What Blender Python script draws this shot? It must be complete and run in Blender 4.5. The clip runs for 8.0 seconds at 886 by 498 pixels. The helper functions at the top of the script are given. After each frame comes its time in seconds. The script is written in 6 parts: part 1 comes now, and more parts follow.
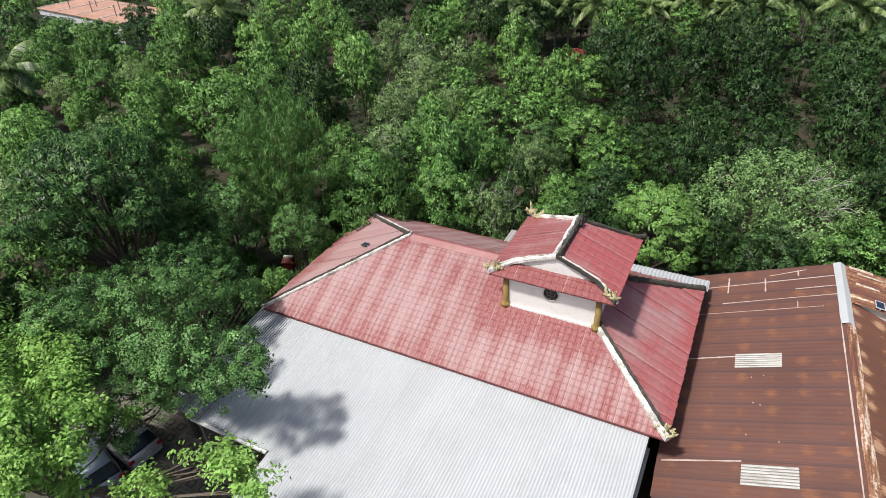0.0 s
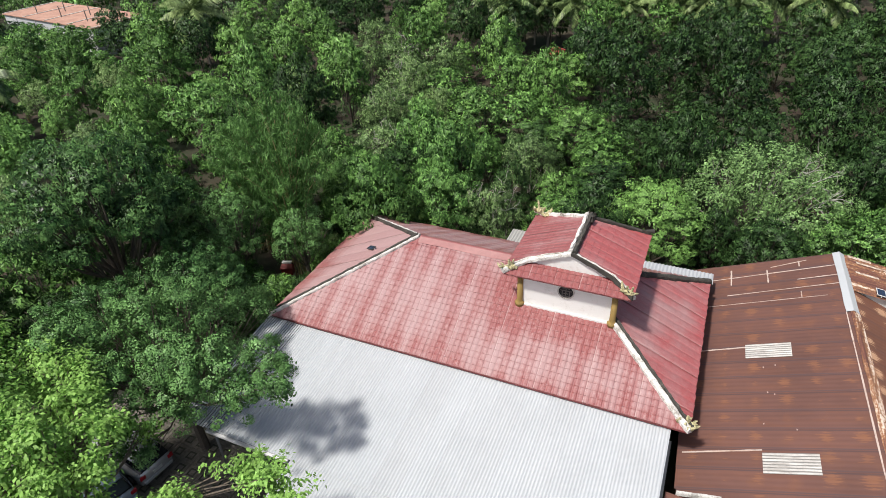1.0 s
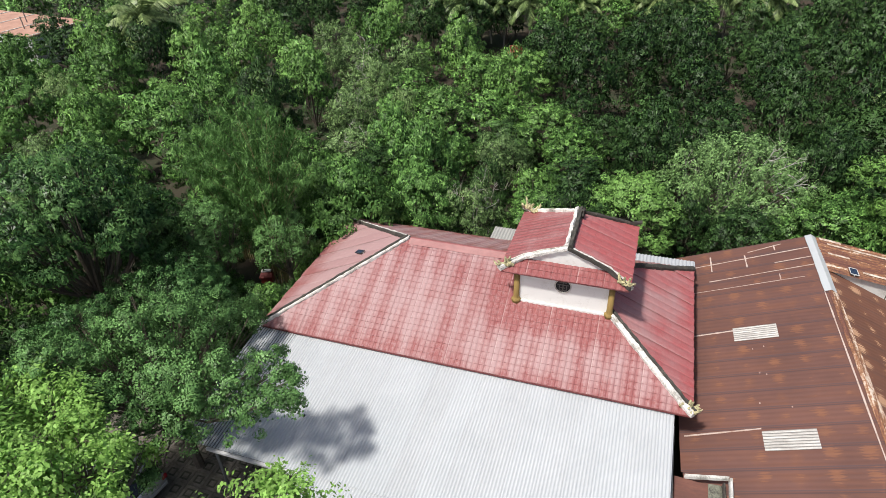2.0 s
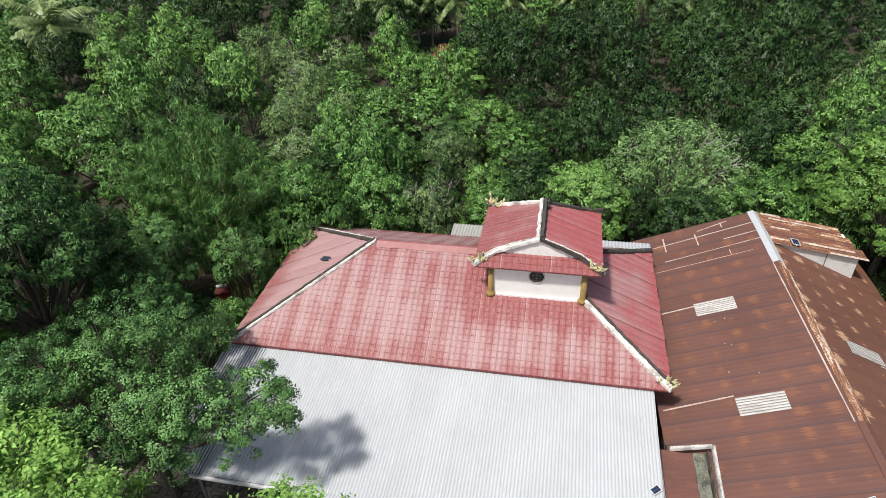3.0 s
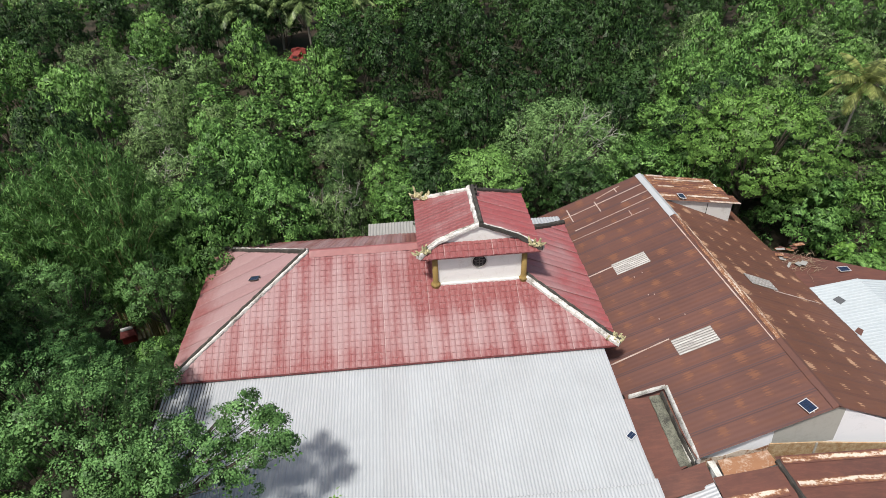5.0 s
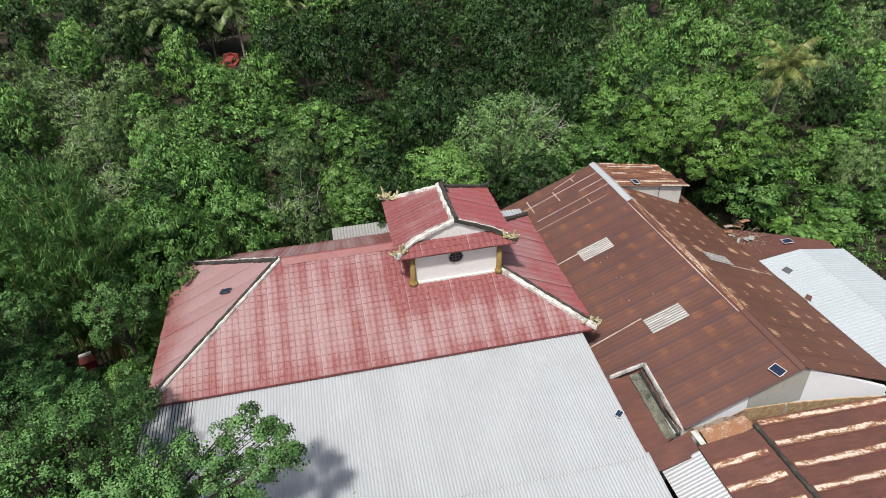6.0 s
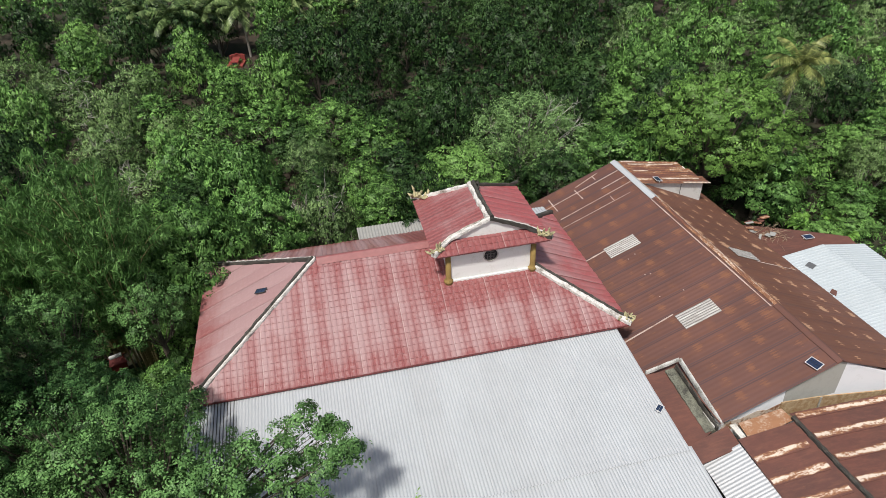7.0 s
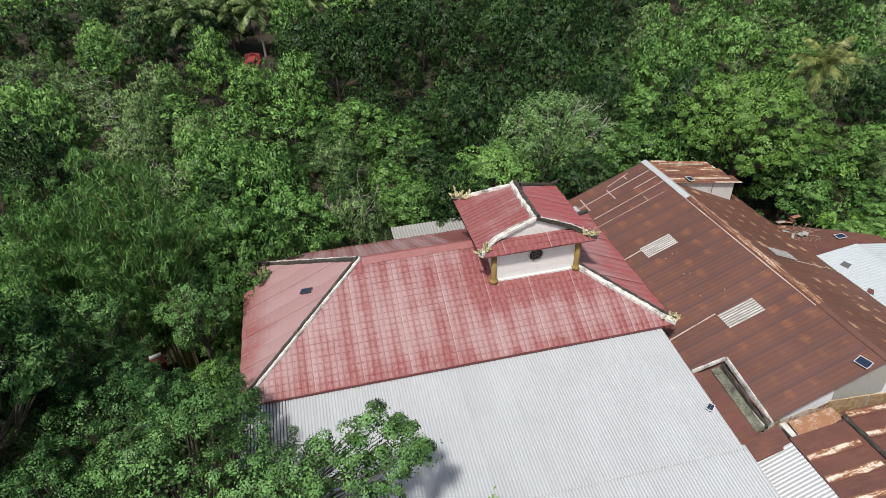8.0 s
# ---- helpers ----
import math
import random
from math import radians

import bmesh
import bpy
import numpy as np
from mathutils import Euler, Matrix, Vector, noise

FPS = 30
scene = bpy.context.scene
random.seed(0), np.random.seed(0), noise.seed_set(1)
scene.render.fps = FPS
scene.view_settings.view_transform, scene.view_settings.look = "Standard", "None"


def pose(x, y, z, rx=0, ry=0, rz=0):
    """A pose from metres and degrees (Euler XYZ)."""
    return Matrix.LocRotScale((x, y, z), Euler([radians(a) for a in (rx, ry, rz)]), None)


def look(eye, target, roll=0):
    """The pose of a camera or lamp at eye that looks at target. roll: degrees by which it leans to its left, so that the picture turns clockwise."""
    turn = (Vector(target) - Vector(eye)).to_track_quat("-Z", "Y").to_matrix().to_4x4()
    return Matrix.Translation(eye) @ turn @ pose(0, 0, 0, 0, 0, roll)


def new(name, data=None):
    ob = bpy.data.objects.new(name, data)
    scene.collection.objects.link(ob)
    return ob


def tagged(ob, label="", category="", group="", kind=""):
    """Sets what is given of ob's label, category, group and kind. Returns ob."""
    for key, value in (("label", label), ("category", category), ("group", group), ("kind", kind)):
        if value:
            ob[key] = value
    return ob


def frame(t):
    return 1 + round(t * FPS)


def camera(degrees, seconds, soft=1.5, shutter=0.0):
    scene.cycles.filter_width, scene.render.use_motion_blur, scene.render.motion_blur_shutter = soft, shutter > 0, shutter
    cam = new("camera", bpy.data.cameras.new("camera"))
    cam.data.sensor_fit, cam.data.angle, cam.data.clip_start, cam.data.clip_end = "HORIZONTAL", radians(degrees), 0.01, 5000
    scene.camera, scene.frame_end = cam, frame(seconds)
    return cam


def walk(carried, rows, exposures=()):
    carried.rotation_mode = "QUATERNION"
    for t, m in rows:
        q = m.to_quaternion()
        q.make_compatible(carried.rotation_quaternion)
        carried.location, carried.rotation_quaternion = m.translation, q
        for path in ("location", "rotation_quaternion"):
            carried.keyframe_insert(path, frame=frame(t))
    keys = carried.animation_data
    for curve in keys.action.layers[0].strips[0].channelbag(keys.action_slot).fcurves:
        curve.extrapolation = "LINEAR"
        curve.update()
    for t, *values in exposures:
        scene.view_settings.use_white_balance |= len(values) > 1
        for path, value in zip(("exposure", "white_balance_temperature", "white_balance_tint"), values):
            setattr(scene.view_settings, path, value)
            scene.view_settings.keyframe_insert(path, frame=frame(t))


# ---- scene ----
cam = camera(71.5, 8.0, soft=0.45)
PATH = [
    (0, (7.659, -20.01, 23.345), (6.87, -18.546, 22.234), -2.9),
    (0.5, (6.878, -20.323, 23.369), (6.125, -18.842, 22.256), -2.9),
    (1, (6.089, -20.658, 23.398), (5.377, -19.157, 22.285), -2.9),
    (2.3, (3.807, -21.411, 23.437), (3.299, -19.835, 22.316), -2.6),
    (2.5, (3.449, -21.508, 23.44), (2.986, -19.919, 22.317), -2.6),
    (3, (2.578, -21.725, 23.421), (2.227, -20.109, 22.295), -2.5),
    (3.5, (1.629, -21.893, 23.422), (1.392, -20.26, 22.292), -2.4),
    (4, (0.766, -22.027, 23.434), (0.618, -20.386, 22.301), -2.5),
    (4.5, (-0.181, -22.096, 23.458), (-0.216, -20.451, 22.321), -2.3),
    (5, (-1.075, -22.137, 23.491), (-0.966, -20.5, 22.347), -2.2),
    (5.2, (-1.408, -22.129, 23.497), (-1.234, -20.499, 22.351), -2.2),
    (6.3, (-3.384, -21.971, 23.545), (-3.055, -20.369, 22.393), -1.9),
    (6.5, (-3.744, -21.927, 23.543), (-3.41, -20.326, 22.391), -1.9),
    (7, (-4.729, -21.782, 23.619), (-4.393, -20.182, 22.467), -2.0),
    (7.5, (-5.755, -21.59, 23.673), (-5.423, -19.989, 22.521), -2.0),
    (8, (-6.832, -21.34, 23.737), (-6.489, -19.743, 22.583), -1.9),
]
walk(cam, [(t, look(eye, target, roll)) for t, eye, target, roll in PATH], [(0, 0.22), (2.5, 0.22), (4, 0.15), (5, 0.05), (6.5, -0.05), (8, -0.07)])

# ---- world and sun ----
SUN_DIR = Vector((0.285, 0.44, -1.0)).normalized()
world = bpy.data.worlds.new("World")
scene.world = world
world.use_nodes = True
wn = world.node_tree.nodes
sky = wn.new("ShaderNodeTexSky")
sky.sky_type = "NISHITA"
sky.sun_disc = False
sky.sun_elevation = math.asin(-SUN_DIR.z)
sky.sun_rotation = math.atan2(-SUN_DIR.x, -SUN_DIR.y)
sky.air_density, sky.dust_density, sky.ozone_density = 1.0, 4.0, 0.9
wn["Background"].inputs["Strength"].default_value = 0.092
world.node_tree.links.new(sky.outputs["Color"], wn["Background"].inputs["Color"])
sun = new("sun", bpy.data.lights.new("sun", "SUN"))
sun.data.energy, sun.data.angle, sun.data.color = 3.9, radians(4.5), (1.0, 0.96, 0.91)
sun.matrix_world = look((0, 0, 60), Vector((0, 0, 60)) + SUN_DIR)
scene.view_settings.exposure = 0.0

# ---- materials ----
class Mat:
    """A small builder for node materials in object coordinates."""

    def __init__(self, name, rough=0.6, metal=0.0, spec=0.5):
        self.m = bpy.data.materials.new(name)
        self.m.use_nodes = True
        self.t = self.m.node_tree
        self.b = self.t.nodes["Principled BSDF"]
        self.b.inputs["Roughness"].default_value = rough
        self.b.inputs["Metallic"].default_value = metal
        self.b.inputs["Specular IOR Level"].default_value = spec
        self.co = self.t.nodes.new("ShaderNodeTexCoord").outputs["Object"]

    def put(self, socket, value):
        if isinstance(value, bpy.types.NodeSocket):
            self.t.links.new(value, socket)
        else:
            socket.default_value = value

    def mapped(self, scale=(1, 1, 1), world=False):
        n = self.t.nodes.new("ShaderNodeMapping")
        n.inputs["Scale"].default_value = scale
        src = self.t.nodes.new("ShaderNodeNewGeometry").outputs["Position"] if world else self.co
        self.t.links.new(src, n.inputs["Vector"])
        return n.outputs["Vector"]

    def noise(self, scale, detail=4, rough=0.6, stretch=(1, 1, 1), world=False, distort=0.0):
        n = self.t.nodes.new("ShaderNodeTexNoise")
        n.inputs["Scale"].default_value, n.inputs["Detail"].default_value = scale, detail
        n.inputs["Roughness"].default_value, n.inputs["Distortion"].default_value = rough, distort
        self.t.links.new(self.mapped(stretch, world), n.inputs["Vector"])
        return n.outputs["Fac"]

    def wave(self, scale, axis="X", distort=0.0, world=False):
        n = self.t.nodes.new("ShaderNodeTexWave")
        n.bands_direction = axis
        n.inputs["Scale"].default_value, n.inputs["Distortion"].default_value = scale, distort
        self.t.links.new(self.mapped((1, 1, 1), world), n.inputs["Vector"])
        return n.outputs["Fac"]

    def ramp(self, fac, *stops):
        n = self.t.nodes.new("ShaderNodeValToRGB")
        e = n.color_ramp.elements
        while len(e) < len(stops):
            e.new(0.5)
        for k, (pos, col) in enumerate(stops):
            e[k].position = pos
            e[k].color = (*col, 1) if len(col) == 3 else (col[0], col[0], col[0], 1)
        self.t.links.new(fac, n.inputs["Fac"])
        return n.outputs["Color"]

    def mix(self, fac, a, b, mode="MIX"):
        n = self.t.nodes.new("ShaderNodeMix")
        n.data_type, n.blend_type = "RGBA", mode
        self.put(n.inputs["Factor"], fac)
        for s, v in ((n.inputs["A"], a), (n.inputs["B"], b)):
            self.put(s, (*v, 1) if isinstance(v, tuple) and len(v) == 3 else v)
        return n.outputs["Result"]

    def math(self, op, a, b=0.0):
        n = self.t.nodes.new("ShaderNodeMath")
        n.operation = op
        self.put(n.inputs[0], a)
        self.put(n.inputs[1], b)
        return n.outputs[0]

    def random(self):
        return self.t.nodes.new("ShaderNodeObjectInfo").outputs["Random"]

    def island(self):
        return self.t.nodes.new("ShaderNodeNewGeometry").outputs["Random Per Island"]

    def colour(self, c):
        self.put(self.b.inputs["Base Color"], (*c, 1) if isinstance(c, tuple) else c)
        return self

    def bump(self, height, strength=0.3, distance=0.01):
        n = self.t.nodes.new("ShaderNodeBump")
        n.inputs["Strength"].default_value, n.inputs["Distance"].default_value = strength, distance
        self.t.links.new(height, n.inputs["Height"])
        self.t.links.new(n.outputs["Normal"], self.b.inputs["Normal"])
        return self


def plain(name, colour, rough=0.6, metal=0.0, vary=0.25, scale=6.0):
    k = Mat(name, rough, metal)
    dark = tuple(c * (1 - vary) for c in colour)
    n = k.noise(scale, 6, 0.7)
    k.colour(k.mix(k.ramp(n, (0.3, (0, 0, 0)), (0.75, (1, 1, 1))), dark, colour))
    k.bump(k.noise(scale * 8, 4), 0.25, 0.005)
    return k.m


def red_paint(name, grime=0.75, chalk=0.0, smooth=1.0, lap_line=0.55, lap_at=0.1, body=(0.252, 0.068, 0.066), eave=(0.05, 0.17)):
    """Red paint on pressed metal tiles, chalked to pink along each sheet, redder round the tower and towards the eave,
    with dirt in the grooves. UV: columns and rows.
    """
    k = Mat(name, 0.45)
    uv = k.t.nodes.new("ShaderNodeSeparateXYZ")
    k.t.links.new(k.t.nodes.new("ShaderNodeTexCoord").outputs["UV"], uv.inputs[0])
    col, row = uv.outputs[0], uv.outputs[1]
    patch = k.noise(0.42, 4, 0.6, (1, 1, 1), True)
    streak = k.noise(1.0, 3, 0.55, (2.4, 0.25, 1))
    band = k.math("SINE", k.math("ADD", k.math("MULTIPLY", col, 1.5708), k.math("MULTIPLY", streak, 2.2)))
    fade = k.math("ADD", k.math("ADD", k.math("MULTIPLY", patch, 0.85), 0.075), k.math("MULTIPLY", band, 0.095 * smooth))
    fade = k.math("ADD", fade, k.math("MULTIPLY", streak, 0.22 * smooth))
    tile = k.math("MULTIPLY", k.math("SINE", k.math("MULTIPLY", k.math("FRACT", col), 3.1416)), k.math("SINE", k.math("MULTIPLY", k.math("FRACT", row), 3.1416)))
    fade = k.math("ADD", fade, k.math("MULTIPLY", k.math("SUBTRACT", tile, 0.4), 0.07 * smooth))
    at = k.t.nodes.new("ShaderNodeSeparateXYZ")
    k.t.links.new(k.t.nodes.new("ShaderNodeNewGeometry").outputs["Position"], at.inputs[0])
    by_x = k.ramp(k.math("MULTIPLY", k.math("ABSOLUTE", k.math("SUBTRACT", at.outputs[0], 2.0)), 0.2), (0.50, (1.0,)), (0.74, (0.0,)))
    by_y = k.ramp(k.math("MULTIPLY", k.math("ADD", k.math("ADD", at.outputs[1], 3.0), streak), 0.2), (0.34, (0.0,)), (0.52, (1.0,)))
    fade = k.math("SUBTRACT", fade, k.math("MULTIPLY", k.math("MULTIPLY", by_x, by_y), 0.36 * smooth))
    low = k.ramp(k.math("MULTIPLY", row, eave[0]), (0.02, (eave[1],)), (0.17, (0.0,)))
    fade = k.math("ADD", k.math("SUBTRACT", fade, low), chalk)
    base = k.mix(k.ramp(fade, (0.40, (0, 0, 0)), (0.72, (1, 1, 1))), body, (0.372, 0.236, 0.234))
    fine = k.noise(9, 5, 0.75, (3, 0.5, 1))
    base = k.mix(k.ramp(fine, (0.42, (0, 0, 0)), (0.8, (0.45, 0.45, 0.45))), base, (0.43, 0.27, 0.265))
    base = k.mix(k.math("MULTIPLY", k.random(), 0.16), base, tuple(v * 0.9 for v in body))
    groove = None
    for axis, wid in ((col, 0.062), (row, 0.052)):
        fr = k.math("ABSOLUTE", k.math("SUBTRACT", k.math("FRACT", k.math("ADD", axis, 0.5)), 0.5))
        g = k.ramp(fr, (wid * 0.45, (1.0,)), (wid, (0.0,)))
        groove = g if groove is None else k.math("MAXIMUM", groove, g)
    dirt = k.ramp(k.noise(1.1, 4, 0.65, (1, 1, 1), True), (0.30, (0.35,)), (0.62, (0.75,)))
    fleck = k.ramp(k.noise(7.0, 4, 0.7, (1, 1, 1), True), (0.50, (0.0,)), (0.66, (0.5,)))
    base = k.mix(k.math("MULTIPLY", fleck, 0.12 + 0.48 * smooth), base, (0.46, 0.33, 0.32))
    base = k.mix(k.math("MULTIPLY", k.math("MULTIPLY", groove, dirt), grime), base, (0.15, 0.052, 0.048))
    edge = k.math("LESS_THAN", k.math("ABSOLUTE", k.math("SUBTRACT", col, lap_at)), 0.075)
    worn = k.ramp(k.noise(2.2, 4, 0.7, (1, 1, 1), True), (0.36, (0.1,)), (0.60, (1.0,)))
    base = k.mix(k.math("MULTIPLY", k.math("MULTIPLY", edge, worn), lap_line), base, (0.52, 0.40, 0.38))
    k.colour(base)
    k.put(k.b.inputs["Roughness"], k.ramp(fade, (0.45, (0.36,)), (0.75, (0.6,))))
    k.bump(k.noise(40, 3), 0.10, 0.004)
    return k.m


def rust_sheet(name, body, light, amount, lap=0.7):
    """Rusted corrugated sheet: rust blooms where the sheet rests on the purlins, dark laps. UV: x across one sheet, y in metres up the slope."""
    k = Mat(name, 0.7)
    uv = k.t.nodes.new("ShaderNodeSeparateXYZ")
    k.t.links.new(k.t.nodes.new("ShaderNodeTexCoord").outputs["UV"], uv.inputs[0])
    big = k.noise(0.30, 4, 0.6, (1, 1, 1), True)
    streak = k.noise(1.0, 5, 0.7, (0.30, 2.4, 1), True, 0.5)
    c = k.mix(k.ramp(big, (0.35, (0, 0, 0)), (0.7, (1, 1, 1))), body, tuple(v * 0.70 for v in body))
    c = k.mix(k.ramp(streak, (0.48, (0, 0, 0)), (0.74, (0.6, 0.6, 0.6))), c, (0.175, 0.070, 0.038))
    bloom_v = k.math("SINE", k.math("MULTIPLY", uv.outputs[1], 5.2))
    bloom_u = k.math("SINE", k.math("MULTIPLY", uv.outputs[0], 3.1416))
    soft = k.noise(1.5, 4, 0.6, (1, 1, 1), True)
    bloom = k.math("ADD", k.math("ADD", k.math("MULTIPLY", bloom_v, 0.13), k.math("MULTIPLY", bloom_u, 0.16)), k.math("MULTIPLY", soft, 0.75))
    c = k.mix(k.ramp(bloom, (0.56, (0, 0, 0)), (0.80, (0.42, 0.42, 0.42))), c, (0.20, 0.083, 0.042))
    # worn bands of dashes on the ribs where the purlins lie
    v_cell = k.math("DIVIDE", uv.outputs[1], 1.12)
    pick = k.t.nodes.new("ShaderNodeTexWhiteNoise")
    pick.noise_dimensions = "2D"
    vec = k.t.nodes.new("ShaderNodeCombineXYZ")
    k.put(vec.inputs[0], k.math("FLOOR", v_cell))
    k.put(vec.inputs[1], k.math("FLOOR", k.math("MULTIPLY", k.random(), 60.0)))
    k.t.links.new(vec.outputs[0], pick.inputs["Vector"])
    dv = k.math("ABSOLUTE", k.math("SUBTRACT", k.math("FRACT", v_cell), 0.5))
    du = k.math("ABSOLUTE", k.math("SUBTRACT", k.math("FRACT", k.math("ADD", uv.outputs[0], k.math("MULTIPLY", pick.outputs["Value"], 0.25))), 0.55))
    far2 = k.math("ADD", k.math("POWER", k.math("MULTIPLY", dv, 3.4), 2.0), k.math("POWER", k.math("MULTIPLY", du, 2.4), 2.0))
    near = k.math("SUBTRACT", 1.0, k.math("SQRT", far2))
    ribs = k.math("MULTIPLY", k.math("SINE", k.math("MULTIPLY", uv.outputs[0], 50.3)), 0.16)
    grit = k.noise(2.4, 4, 0.7, (0.8, 4.0, 1), True)
    hot = k.math("ADD", k.math("ADD", k.math("MULTIPLY", near, 0.8), ribs), k.math("MULTIPLY", grit, 1.9))
    hot = k.math("ADD", hot, k.math("MULTIPLY", k.math("POWER", pick.outputs["Value"], 1.6), 0.80))
    c = k.mix(k.ramp(k.math("MULTIPLY", hot, 0.5), (amount, (0, 0, 0)), (amount + 0.20, (0.55, 0.55, 0.55))), c, (0.26, 0.110, 0.052))
    c = k.mix(k.ramp(k.math("MULTIPLY", hot, 0.5), (amount + 0.13, (0, 0, 0)), (amount + 0.30, (0.85, 0.85, 0.85))), c, light)
    edge = k.math("ABSOLUTE", k.math("SUBTRACT", k.math("FRACT", k.math("ADD", uv.outputs[0], 0.5)), 0.5))
    lapm = k.math("LESS_THAN", k.math("ABSOLUTE", k.math("SUBTRACT", edge, 0.05)), 0.028)
    c = k.mix(k.math("MULTIPLY", lapm, lap), c, (0.072, 0.048, 0.052))
    c = k.mix(k.math("MULTIPLY", k.random(), 0.18), c, tuple(v * 0.6 for v in body))
    k.colour(c)
    k.bump(k.noise(30, 4, 0.7), 0.2, 0.005)
    return k.m


def leaf(name, dark, mid, light, rough=0.45, glow=0.05):
    k = Mat(name, rough, 0.0, 0.18)
    dark, mid, light = [(c[0] * f * 1.0, c[1] * f, c[2] * f * 1.06) for c, f in ((dark, 0.62), (mid, 1.38), (light, 2.05))]
    c = k.ramp(k.island(), (0.0, dark), (0.42, tuple(v * 0.50 for v in mid)), (0.76, mid), (1.0, light))
    rnd = k.random()
    c = k.mix(k.ramp(rnd, (0.0, (0.55, 0.55, 0.55)), (0.5, (0, 0, 0)), (1.0, (0.40, 0.40, 0.40))), c, k.ramp(rnd, (0.49, tuple(v * 0.45 for v in mid)), (0.51, (light[0] * 1.1, light[1] * 1.05, light[2]))))
    # paler patches of young leaves, also painted in for sunlit clumps
    shoot = k.ramp(k.noise(0.85, 3, 0.6, (1, 1, 1), True), (0.50, (0, 0, 0)), (0.72, (0.35, 0.35, 0.35)))
    c = k.mix(shoot, c, tuple(min(1.0, v * 1.25) for v in light))
    # dark and pale tufts: random colour standing in for shaded and lit clumps
    tuft = k.noise(2.3, 2, 0.5, (1, 1, 1), True)
    c = k.mix(k.ramp(tuft, (0.36, (0.55,)), (0.49, (0.0,))), c, tuple(v * 0.25 for v in mid))
    c = k.mix(k.ramp(tuft, (0.52, (0.0,)), (0.66, (0.45,))), c, tuple(min(1.0, v * 1.15) for v in light))
    k.colour(c)
    tr = k.t.nodes.new("ShaderNodeBsdfTranslucent")
    k.put(tr.inputs["Color"], k.mix(0.5, c, light))
    mx = k.t.nodes.new("ShaderNodeMixShader")
    mx.inputs["Fac"].default_value = glow
    k.t.links.new(k.b.outputs[0], mx.inputs[1])
    k.t.links.new(tr.outputs[0], mx.inputs[2])
    k.t.links.new(mx.outputs[0], k.t.nodes["Material Output"].inputs["Surface"])
    return k.m


def peeling(name, cover, stretch, edges=0.0):
    """Rusted sheet whose old white paint is left in flakes. cover: how much is left; edges: how far the flakes thin out towards the sides (uv y)."""
    k = Mat(name, 0.75)
    n = k.noise(1.0, 6, 0.72, stretch, True)
    f = k.noise(9.0, 5, 0.75, (1, 1, 1), True)
    big = k.noise(0.7, 3, 0.6, (1, 1, 1), True)
    h = k.math("ADD", k.math("MULTIPLY", n, 0.55), k.math("ADD", k.math("MULTIPLY", f, 0.30), k.math("MULTIPLY", big, 0.15)))
    if edges:
        uv = k.t.nodes.new("ShaderNodeSeparateXYZ")
        k.t.links.new(k.t.nodes.new("ShaderNodeTexCoord").outputs["UV"], uv.inputs[0])
        off = k.math("POWER", k.math("ABSOLUTE", k.math("MULTIPLY", k.math("SUBTRACT", uv.outputs[1], 0.5), 2.0)), 2.5)
        h = k.math("SUBTRACT", h, k.math("MULTIPLY", off, edges))
    t = 1.0 - cover
    body = k.mix(k.ramp(big, (0.35, (0, 0, 0)), (0.65, (1, 1, 1))), (0.145, 0.058, 0.043), (0.100, 0.045, 0.036))
    body = k.mix(k.ramp(k.noise(3.0, 6, 0.75, stretch, True), (0.45, (0, 0, 0)), (0.80, (0.7, 0.7, 0.7))), body, (0.215, 0.092, 0.058))
    c = k.mix(k.ramp(h, (t - 0.10, (0, 0, 0)), (t - 0.02, (1, 1, 1))), body, (0.33, 0.155, 0.070))
    c = k.mix(k.ramp(h, (t - 0.025, (0, 0, 0)), (t + 0.02, (1, 1, 1))), c, (0.70, 0.60, 0.50))
    k.colour(c)
    k.bump(h, 0.3, 0.01)
    return k.m


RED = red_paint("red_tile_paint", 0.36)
# smoother paint for side and rear slopes, red brightened against their weaker sunlight
RED_SIDE_LIFTED = red_paint("red_tile_paint_side_lifted", 0.14, 0.02, 0.25, 0.40, 0.05, (0.360, 0.080, 0.080))
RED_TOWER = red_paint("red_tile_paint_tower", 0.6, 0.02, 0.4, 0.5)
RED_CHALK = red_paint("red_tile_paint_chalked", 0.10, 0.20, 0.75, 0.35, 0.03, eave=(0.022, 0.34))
RED_PLAIN = plain("red_flashing", (0.34, 0.125, 0.12), 0.5, 0, 0.3, 3)
RED_EAVE = plain("dark_red_eave", (0.20, 0.05, 0.05), 0.55, 0, 0.3, 3)
RUST = rust_sheet("rust_sheet", (0.150, 0.069, 0.053), (0.50, 0.28, 0.15), 0.885)
RUST_WORN = rust_sheet("worn_rust_sheet", (0.172, 0.075, 0.048), (0.54, 0.33, 0.20), 0.825, 0.3)
RUST_PALE = peeling("peeling_sheet", 0.44, (0.5, 2.2, 1))
PEEL_STRIPE = peeling("peeling_stripe", 0.507, (1.2, 5.0, 1), 0.20)
PEEL_RIDGE = peeling("peeling_ridge_sheet", 0.46, (5.0, 0.35, 1))
PEEL_BACK = peeling("peeling_dormer_sheet", 0.43, (0.25, 3.0, 1))
LEAF_COLOURS = [
    ("dark", ((0.008, 0.025, 0.007), (0.018, 0.046, 0.012), (0.044, 0.090, 0.025))),
    ("mid", ((0.025, 0.070, 0.016), (0.060, 0.145, 0.029), (0.126, 0.235, 0.058))),
    ("light", ((0.034, 0.094, 0.020), (0.074, 0.176, 0.038), (0.135, 0.255, 0.066))),
    ("grey", ((0.046, 0.094, 0.030), (0.094, 0.168, 0.051), (0.164, 0.250, 0.090))),
]
